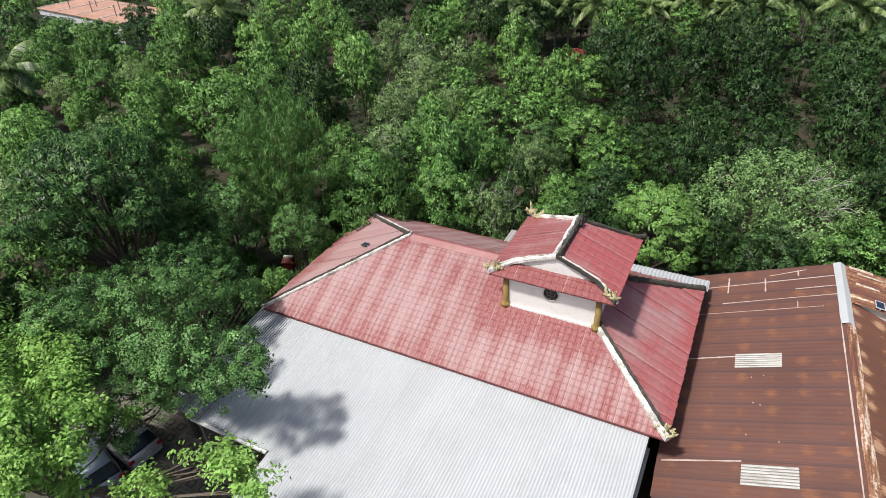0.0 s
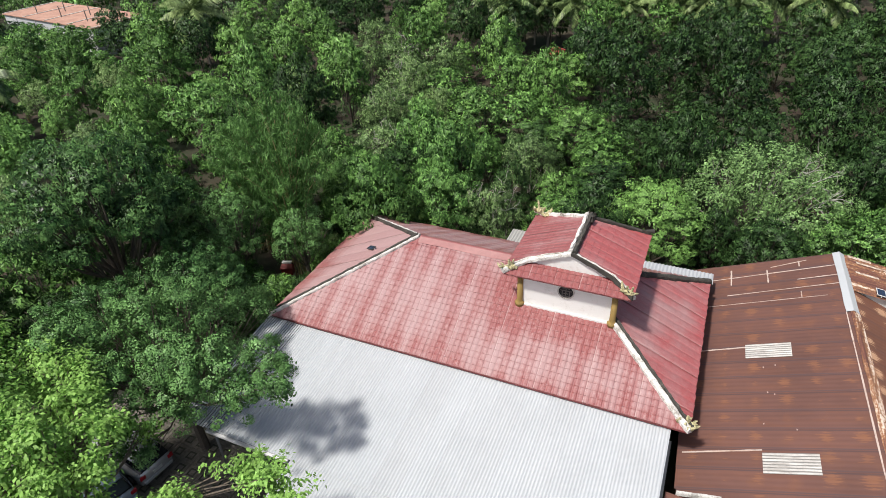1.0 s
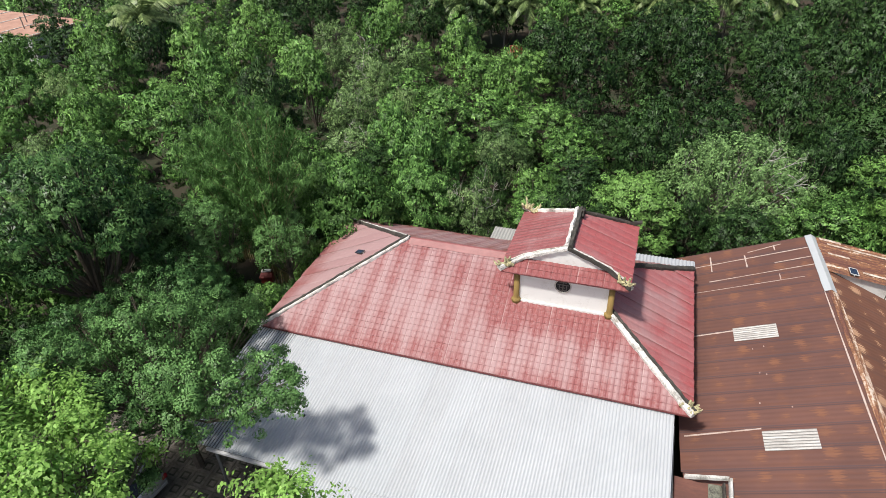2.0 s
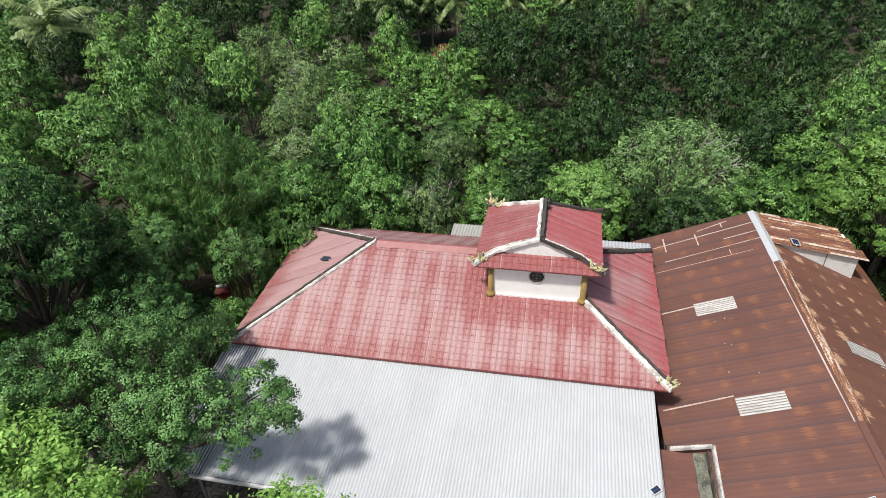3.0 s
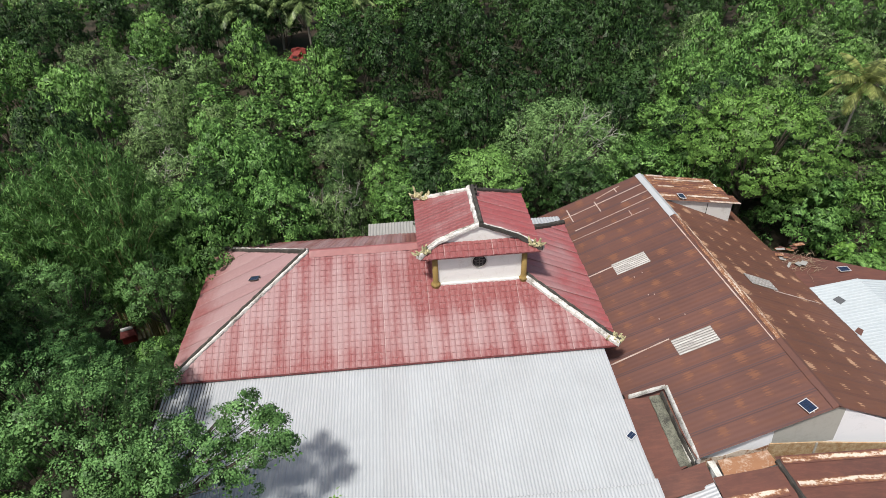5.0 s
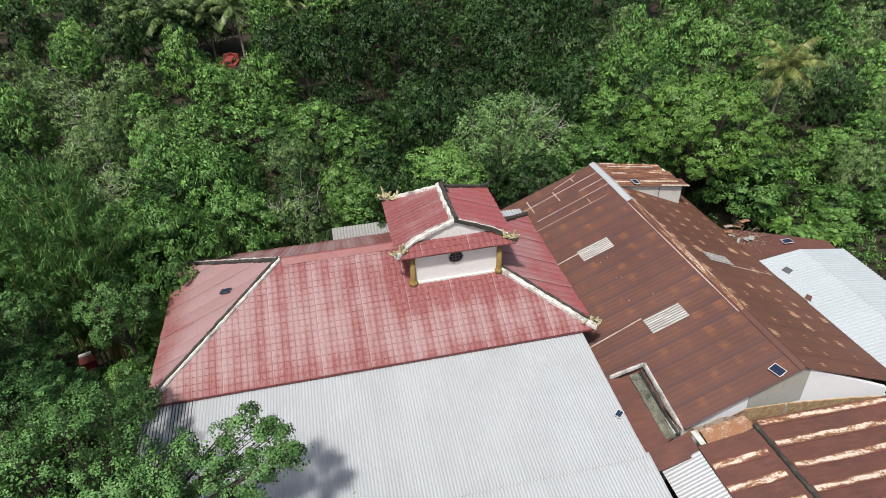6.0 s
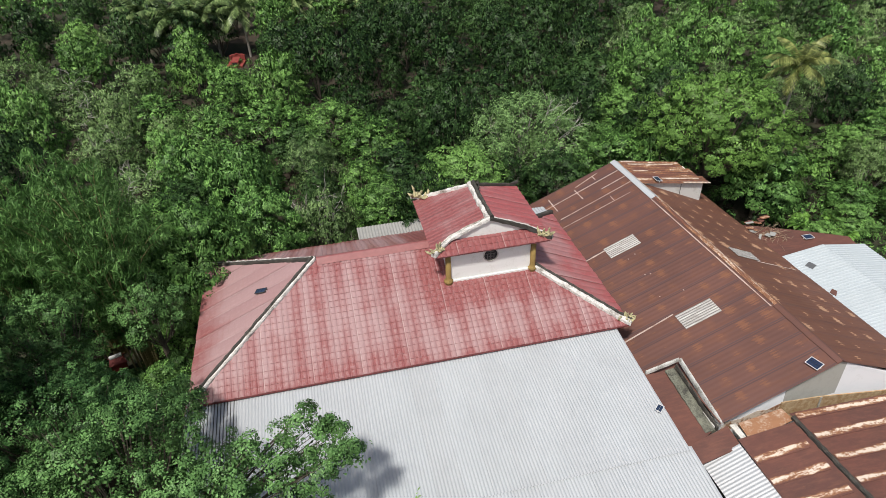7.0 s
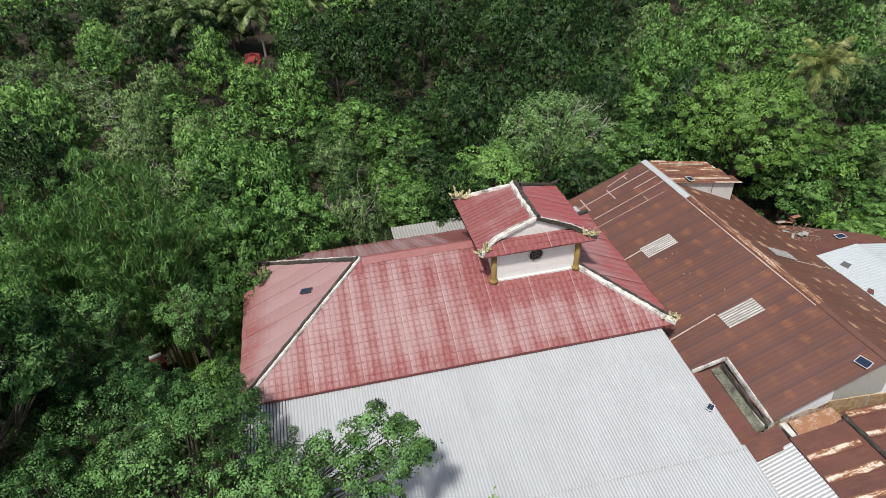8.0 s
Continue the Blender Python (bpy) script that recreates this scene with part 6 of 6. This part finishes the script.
CULM = plain("bamboo_culm", (0.30, 0.26, 0.12), 0.5)
LEAF_BAMBOO = leaf("leaf_bamboo", (0.040, 0.110, 0.024), (0.076, 0.176, 0.042), (0.128, 0.240, 0.068), 0.5, 0.2)
for (bx, by, bh), sd in zip(((-15.2, 4.2, 15.0), (-20.2, 6.8, 12.4), (-17.2, 6.2, 14.4)), (1, 2, 4)):
    ob = thing("bamboo", pose(bx, by, 0, 0, 0, sd * 70), "arching green bamboo clump with narrow leaves", "bamboo", "bamboo clumps")
    culms, foliage = bamboo(sd, 24, bh, 2.7)
    for V, Fc in culms:
        link_mesh("culm", V, Fc, CULM, ob)
    o = new("foliage", foliage)
    o.parent = ob


# coconut palms
def palm(seed, height, fronds, length):
    rng = np.random.default_rng(seed)
    lean = rng.uniform(-0.5, 0.5, 2)
    pts = [np.array([lean[0] * t ** 2, lean[1] * t ** 2, height * t]) for t in np.linspace(0, 1, 7)]
    V, Fc = tube_data(pts, list(np.linspace(0.17, 0.10, 7)), 8)
    trunk = bpy.data.meshes.new("trunk")
    trunk.from_pydata([tuple(v) for v in V], [], Fc)
    trunk.materials.append(BARK_PALE)
    top = pts[-1]
    Q = []
    for k in range(fronds):
        a = k * 2.399 + rng.uniform(-0.2, 0.2)
        el = 1.25 - 1.75 * (k / fronds) + rng.uniform(-0.12, 0.12)
        h = np.array([math.cos(a), math.sin(a), 0])
        L = length * rng.uniform(0.85, 1.1)
        spine = []
        for t in np.linspace(0, 1, 15):
            ang = el - 1.25 * t ** 1.4
            spine.append((h * math.cos(ang) + np.array([0, 0, math.sin(ang)])))
        P = [top]
        for s in spine:
            P.append(P[-1] + s * L / 15)
        side = np.cross(h, [0, 0, 1])
        for i in range(1, 15):
            f = i / 15
            ll = L * 0.24 * math.sin(math.pi * min(1, 0.15 + f * 0.85)) + 0.12
            for sg in (-1, 1):
                for m in (0.0, 0.33, 0.66):
                    p = P[i] * (1 - m) + P[i + 1] * m
                    d = side * sg * 0.85 + spine[i] * 0.55 + np.array([0, 0, -0.45 - rng.uniform(0, 0.3)])
                    d /= np.linalg.norm(d)
                    w = spine[i] * 0.055
                    Q += [p - w, p + w, p + d * ll + w * 0.3, p + d * ll - w * 0.3]
        for i in range(15):
            w = side * 0.03 * (1 - i / 16)
            Q += [P[i] - w, P[i] + w, P[i + 1] + w * 0.9, P[i + 1] - w * 0.9]
    return trunk, quads_mesh("fronds", np.array(Q), LEAF_PALM)


PALMS = [palm(70 + k, 6.2 + 0.9 * k, 16, 4.2) for k in range(3)] + [palm(74, 9.8, 13, 4.0)]
PALMS[3][1].materials[0] = leaf("leaf_palm_sunlit", (0.070, 0.098, 0.026), (0.140, 0.172, 0.046), (0.230, 0.250, 0.080), 0.35, 0.2)
PALM_AT = [(31.2, 17.0, 3, 0.77), (-51.3, 36.4, 0, 1.25), (-55.6, 12.6, 1, 1.0), (-19.2, 55.2, 0, 0.95), (-15.0, 58.5, 0, 0.9), (-11.4, 57.2, 0, 0.95), (-17.0, 59.5, 0, 0.85), (-5.6, 59.4, 1, 0.77), (-2.2, 62.6, 1, 0.95), (0.6, 62.1, 0, 0.85), (3.4, 61.7, 1, 0.85), (6.6, 62.2, 1, 0.81), (9.2, 64.6, 0, 1.05), (11.8, 65.9, 1, 0.77), (14.4, 64.3, 1, 0.90), (17.0, 65.2, 0, 0.90), (-8.2, 66.8, 1, 0.9), (-23.0, 58.0, 1, 0.85), (19.8, 72.0, 1, 0.95), (-55.0, 40.0, 1, 0.9)]
for i, (px, py, k, sc) in enumerate(PALM_AT):
    ob = thing("coconut_palm", pose(px, py, 0, 0, 0, i * 77), "coconut palm with long drooping green fronds", "palm", "coconut palms")
    ob.scale = (sc, sc, sc)
    for nm, me in zip(("trunk", "fronds"), PALMS[k]):
        o = new(nm, me)
        o.parent = ob


# banana plants and big-leaved herbs
def banana(seed, n, length, width, tilt):
    rng = np.random.default_rng(seed)
    Q = []
    for k in range(n):
        a = k * 2.399 + rng.uniform(-0.3, 0.3)
        h = np.array([math.cos(a), math.sin(a), 0])
        side = np.array([-math.sin(a), math.cos(a), 0])
        L = length * rng.uniform(0.7, 1.1)
        base = np.array([0, 0, length * 0.55])
        prev = None
        for i in range(9):
            t = i / 8
            p = base + h * L * (t * math.cos(tilt)) + np.array([0, 0, L * (t * math.sin(tilt) - 0.75 * t * t)])
            w = width * math.sin(math.pi * min(1.0, 0.06 + 0.94 * t)) * 0.5 + 0.02
            r = (p - side * w + np.array([0, 0, w * 0.35]), p, p + side * w + np.array([0, 0, w * 0.35]))
            if prev is not None:
                Q += [prev[0], prev[1], r[1], r[0], prev[1], prev[2], r[2], r[1]]
            prev = r
    me = quads_mesh("leaves", np.array(Q), LEAF_BANANA)
    V, Fc = tube_data([(0, 0, -0.05), (0.03, 0, length * 0.3), (0, 0, length * 0.6)], [0.12, 0.10, 0.06], 8)
    st = bpy.data.meshes.new("stem")
    st.from_pydata([tuple(v) for v in V], [], Fc)
    st.materials.append(CULM)
    return st, me


LEAF_BANANA = leaf("leaf_banana", (0.05, 0.13, 0.02), (0.09, 0.20, 0.035), (0.15, 0.28, 0.06), 0.35, 0.3)
BAN = banana(5, 9, 2.3, 0.5, 1.15)
for bx, by, sc in ((-2.9, 34.2, 1.0), (-8.6, 44.4, 1.1), (11.0, 30.8, 0.9), (-57.0, 13.8, 1.1), (-60.2, 18.0, 1.0), (-2.4, 14.8, 1.3), (-17.0, 47.5, 1.0)):
    ob = thing("banana_plant", pose(bx, by, 0, 0, 0, bx * 31), "banana plant with long arching leaves", "plant", "banana plants")
    ob.scale = (sc, sc, sc)
    for nm, me in zip(("stem", "leaves"), BAN):
        o = new(nm, me)
        o.parent = ob
HERB = banana(6, 14, 1.0, 0.42, 0.8)
for bx, by, sc in ((25.4, 6.6, 1.2), (26.4, 7.4, 1.0), (27.0, 6.0, 1.1), (28.2, 7.0, 1.0), (24.6, 7.6, 1.0), (27.6, 4.8, 1.2), (29.6, 5.4, 1.1)):
    ob = thing("broad_leaf_herb", pose(bx, by, 0, 0, 0, bx * 51), "low bright-green herb with big leaves", "plant", "broad-leaved herbs")
    ob.scale = (sc, sc, sc)
    for nm, me in zip(("stem", "leaves"), HERB):
        o = new(nm, me)
        o.parent = ob
# weeds round the clearings and building feet
rw = np.random.default_rng(77)
wc = []
for cx, cy, cr in CLEARINGS:
    for _ in range(26):
        a, q = rw.uniform(0, 6.283), cr * rw.uniform(0.5, 1.6)
        wc.append((cx + q * math.cos(a), cy + q * math.sin(a), rw.uniform(0.05, 0.45)))
for _ in range(900):
    wc.append((rw.uniform(24.5, 42), rw.uniform(-6, 13), rw.uniform(0.05, 0.9)))
for _ in range(160):
    wc.append((rw.uniform(-12.5, 22), rw.uniform(9.5, 12), rw.uniform(0.05, 0.5)))
for _ in range(170):
    wx, wy = rw.uniform(-18.5, -12.6), rw.uniform(-1.5, 8.0)
    if math.hypot(wx + 16.5, wy - 3.9) > 0.8:
        wc.append((wx, wy, rw.uniform(0.1, 0.9)))
wc = np.array(wc)
wo = np.tile(np.array([[0, 0, 1.0]]), (len(wc), 1))
wd = new("weeds", quads_mesh("weeds", leaves_data(rw, wc, wo, 16, 0.35, 0.26, 0.09, 0.0), LEAF_MID))
tagged(wd, "low green weeds and seedlings on the bare soil", "weeds", kind="stuff")

# undergrowth of seedlings and ferns under the orchard
uc = []
while len(uc) < 2500:
    ux, uy = rw.uniform(-34, 44), rw.uniform(4, 52)
    if free_of_buildings(ux, uy):
        uc.append((ux, uy, rw.uniform(0.1, 0.6)))
uc = np.array(uc)
uo = np.tile(np.array([[0, 0, 1.0]]), (len(uc), 1))
ug = new("undergrowth", quads_mesh("undergrowth", leaves_data(rw, uc, uo, 20, 0.5, 0.36, 0.14, 0.0), LEAF_DARK))
tagged(ug, "dense low undergrowth of seedlings between the trees", "undergrowth", kind="stuff")

# ---- paved yard ----
PAVE_L = plaster("paver_concrete", (0.19, 0.17, 0.145), (0.11, 0.10, 0.08), 0.5, 3)
PAVE_D = plaster("paver_groove_moss", (0.060, 0.062, 0.045), (0.10, 0.095, 0.07), 0.55, 5)


def paver_mesh(size):
    """A square paver with a dark moulded square ring round a pale centre."""
    h = size / 2 - 0.006
    rings = [(h, 0.0), (h, 0.040), (0.60 * h, 0.040), (0.60 * h, 0.026), (0.34 * h, 0.026), (0.34 * h, 0.040)]
    V, Fc, mi = [], [], []
    for r, z in rings:
        V += [(-r, -r, z), (r, -r, z), (r, r, z), (-r, r, z)]
    for k in range(len(rings) - 1):
        for i in range(4):
            a, b = 4 * k + i, 4 * k + (i + 1) % 4
            Fc.append((a, b, b + 4, a + 4))
            mi.append(1 if k == 3 else 0)
    Fc.append((20, 21, 22, 23))
    mi.append(0)
    me = bpy.data.meshes.new("paver")
    me.from_pydata(V, [], Fc)
    me.materials.append(PAVE_L)
    me.materials.append(PAVE_D)
    me.polygons.foreach_set("material_index", mi)
    return me


yard = tagged(part("pavement", box((-22.0, -19.0, -0.05), (-5.0, -4.6, 0.012)), PAVE_D), "yard paved with square patterned concrete blocks", "pavement", kind="structure")
PAVER = paver_mesh(0.70)
rp = random.Random(4)
for i in range(19):
    for j in range(11):
        x, y = -18.6 + i * 0.71, -13.2 + j * 0.71
        o = new("paver", PAVER)
        o.parent = yard
        o.location = (x, y, 0.010 + rp.uniform(-0.004, 0.004))
        o.rotation_euler = (0, 0, rp.choice((0, math.pi / 2)))


# ---- parked cars ----
CAR_PAINT = {"silver": plain("silver_paint", (0.52, 0.52, 0.52), 0.25, 0.3, 0.06), "blue": plain("pale_blue_paint", (0.40, 0.47, 0.55), 0.25, 0.3, 0.06)}
GLASS = plain("dark_car_glass", (0.015, 0.018, 0.02), 0.08)
TYRE = plain("tyre_rubber", (0.02, 0.02, 0.02), 0.8)
RIM = plain("alloy_rim", (0.4, 0.4, 0.4), 0.3, 0.8)
TAIL = plain("tail_lamp_red", (0.42, 0.02, 0.03), 0.15)
PLATE = plain("plate_white", (0.6, 0.6, 0.58), 0.5)


def car(m, paint, label):
    """A family car: x runs forward, the tail lies at x = 0."""
    ob = thing("parked_car", m, label, "car", "parked cars")
    secs = [(0.00, 0.45, 0.95, 0.70), (0.12, 0.32, 1.02, 0.80), (0.9, 0.26, 1.02, 0.86), (3.2, 0.26, 0.98, 0.86), (4.1, 0.28, 0.88, 0.80), (4.4, 0.40, 0.74, 0.62)]

    def loft(sections, inset):
        V, Fc = [], []
        for x, z0, z1, w in sections:
            V += [(x, -w, z0), (x, -w, (z0 + z1) / 2), (x, -w * inset, z1), (x, w * inset, z1), (x, w, (z0 + z1) / 2), (x, w, z0)]
        n = 6
        for i in range(len(sections) - 1):
            for k in range(n):
                a, b = i * n + k, i * n + (k + 1) % n
                Fc.append((a, b, b + n, a + n))
        Fc.append(tuple(range(n - 1, -1, -1)))
        Fc.append(tuple(range(len(V) - n, len(V))))
        return V, Fc
    link_mesh("body", *loft(secs, 0.95), CAR_PAINT[paint], ob, "", True)
    link_mesh("glasshouse", *loft([(0.10, 0.98, 1.10, 0.74), (0.40, 0.98, 1.48, 0.72), (0.75, 0.98, 1.56, 0.72), (2.3, 0.97, 1.54, 0.72), (3.15, 0.96, 1.02, 0.72)], 0.86), GLASS, ob, "dark tinted windows")
    link_mesh("roof", *loft([(0.42, 1.50, 1.57, 0.63), (0.75, 1.54, 1.63, 0.66), (2.2, 1.53, 1.62, 0.66), (2.5, 1.44, 1.50, 0.62)], 0.94), CAR_PAINT[paint], ob, "", True)
    for sy in (-1, 1):
        part("tail_lamp", box((-0.02, sy * 0.70 - 0.13, 0.72), (0.06, sy * 0.70 + 0.13, 0.94), 0.02), TAIL, ob, "red tail lamp")
        part("head_lamp", box((4.30, sy * 0.58 - 0.12, 0.58), (4.43, sy * 0.58 + 0.12, 0.72), 0.02), PLATE, ob)
        part("mirror", box((2.78, sy * 0.92 - 0.09, 0.98), (2.90, sy * 0.92 + 0.09, 1.12), 0.02), CAR_PAINT[paint], ob)
        for wx in (0.85, 3.45):
            V, Fc = lathe([(0.20, -0.10), (0.31, -0.10), (0.33, -0.05), (0.33, 0.05), (0.31, 0.10), (0.20, 0.10)], 20)
            w = link_mesh("wheel", V, Fc, TYRE, ob, "", True)
            w.location, w.rotation_euler = (wx, sy * 0.78, 0.33), (math.pi / 2, 0, 0)
            V, Fc = lathe([(0.19, -0.105), (0.19, 0.105)], 16)
            link_mesh("rim", V, Fc, RIM, w, "alloy rim")
    part("rear_bumper", box((-0.05, -0.72, 0.38), (0.08, 0.72, 0.56), 0.03), CAR_PAINT[paint], ob)
    part("rear_plate", box((-0.035, -0.22, 0.66), (-0.005, 0.22, 0.80)), PLATE, ob, "white plate with plain bars")
    return ob


car(pose(-13.25, -10.4, 0.05, 0, 0, 172), "silver", "silver family car parked under the tree, tail lamps towards the canopy")
car(pose(-13.4, -12.4, 0.05, 0, 0, 165), "blue", "pale blue-grey car parked beside the silver one")
# round planter and small red shrine by the trees
V, Fc = lathe([(0.30, 0.0), (0.42, 0.30), (0.46, 0.55), (0.46, 0.60), (0.38, 0.60), (0.36, 0.50)], 20)
pl = thing("round_planter", pose(-17.3, -10.9, 0.05), "round pale concrete planter with soil", "planter")
link_mesh("pot", V, Fc, WALL_DIRTY, pl, "", True)
V, Fc = lathe([(0.37, 0.50), (0.0, 0.54)], 16)
link_mesh("soil", V, Fc, SOIL, pl)
SHRINE_RED = plain("shrine_red", (0.30, 0.045, 0.036), 0.6)
shrine = thing("spirit_shrine", pose(-16.6, 4.1, 0, 0, 0, 20), "little red spirit shrine with a white ridge", "shrine")
part("pedestal", box((-0.18, -0.18, 0), (0.18, 0.18, 0.7), 0.02), WALL, shrine)
part("cabinet", box((-0.36, -0.30, 0.7), (0.36, 0.30, 1.15), 0.02), SHRINE_RED, shrine, "red cabinet")
part("roof", prism([(-0.42, -0.36, 1.22), (0.42, -0.36, 1.22), (0.30, 0.0, 1.48), (-0.30, 0.0, 1.48)], 0.05), SHRINE_RED, shrine, "red roof slab")
part("roof", prism([(0.42, 0.36, 1.22), (-0.42, 0.36, 1.22), (-0.30, 0.0, 1.48), (0.30, 0.0, 1.48)], 0.05), SHRINE_RED, shrine, "red roof slab")
part("ridge", box((-0.30, -0.10, 1.44), (0.30, 0.10, 1.56), 0.02), WALL, shrine, "white ridge")
slab = thing("stone_slab", pose(-15.9, 3.0, 0, 0, 0, 15), "pale green weathered stone slab table", "table")
part("tabletop", box((-0.6, -0.35, 0.62), (0.6, 0.35, 0.72), 0.015), plaster("pale_stone", (0.42, 0.46, 0.38), (0.25, 0.27, 0.22), 0.5), slab)
part("leg", box((-0.45, -0.2, 0), (-0.3, 0.2, 0.62)), WALL_DIRTY, slab)
part("leg", box((0.3, -0.2, 0), (0.45, 0.2, 0.62)), WALL_DIRTY, slab)

# ---- red tomb far in the orchard ----
TOMB_RED = plaster("faded_tomb_red", (0.30, 0.055, 0.045), (0.17, 0.035, 0.03), 0.5, 3)
tomb = thing("red_tomb", pose(-12.9, 55.2, 0, 0, 0, -8), "red-painted stepped tomb with an arched headpiece", "tomb")
tomb.scale = (0.78, 0.78, 0.72)
part("base", box((-1.2, -2.2, 0), (1.2, 1.2, 0.35), 0.04), TOMB_RED, tomb)
part("coffer", box((-0.6, -1.9, 0.35), (0.6, 0.3, 1.0), 0.06), TOMB_RED, tomb)
part("headstone", box((-0.9, 0.5, 0.35), (0.9, 0.75, 1.35), 0.05), TOMB_RED, tomb)
V, Fc = disc_ring(0.30, 0.45, 0.08)
o = link_mesh("arch", V, Fc, TOMB_RED, tomb)
o.location = (0, 0.48, 1.1)
part("side_post", box((-1.15, 0.4, 0.3), (-0.9, 0.85, 1.2), 0.03), TOMB_RED, tomb)
part("side_post", box((0.9, 0.4, 0.3), (1.15, 0.85, 1.2), 0.03), TOMB_RED, tomb)
part("inset", box((-0.34, -1.93, 0.45), (0.34, -1.905, 0.75)), DARK, tomb, "dark inset panel")

# ---- house at the orchard's far edge ----
farh = thing("far_house", pose(-83.0, 39.4, 0, 0, 0, -8), "long white house with a flat terracotta terrace roof", "building")
TERRA = plaster("terracotta_deck", (0.46, 0.27, 0.20), (0.34, 0.19, 0.14), 0.5, 0.6)
FAR_WALL = plaster("far_white_wall", (0.62, 0.64, 0.65), (0.45, 0.46, 0.46), 0.56, 0.6)
part("wall", box((-11.2, -0.2, 0), (11.2, 0.0, 3.9)), FAR_WALL, farh, "pale bluish-white side wall")
part("wall", box((-11.2, 7.8, 0), (11.2, 8.0, 3.9)), FAR_WALL, farh)
part("wall", box((11.0, 0.0, 0), (11.2, 7.8, 3.9)), FAR_WALL, farh)
part("wall", box((-11.2, 0.0, 0), (-11.0, 7.8, 3.9)), FAR_WALL, farh)
part("roof_deck", box((-11.4, -0.35, 3.9), (11.4, 8.2, 4.05), 0.02), TERRA, farh, "reddish-brown roof deck")
for k in range(5):
    part("roof_kerb", box((-11.3 + k * 5.6, -0.3, 4.05), (-11.1 + k * 5.6, 8.1, 4.12)), WALL_DIRTY, farh)
for k in range(6):
    part("roof_post", box((-6.0 + k * 3.2, 2.0 + (k % 2) * 2.5, 4.05), (-5.9 + k * 3.2, 2.1 + (k % 2) * 2.5, 5.6)), STEEL, farh)
for k in range(4):
    part("downpipe", box((-8.0 + k * 5.2, -0.3, 0), (-7.88 + k * 5.2, -0.2, 3.9)), WHITE_METAL, farh)
for k in range(4):
    wdw = part("window", box((-5.6 + k * 4.6, -0.23, 1.2), (-4.5 + k * 4.6, -0.19, 2.4)), GLASS, farh)
    part("window_frame", box((-5.68 + k * 4.6, -0.25, 2.4), (-4.42 + k * 4.6, -0.18, 2.48)), WHITE_METAL, wdw)
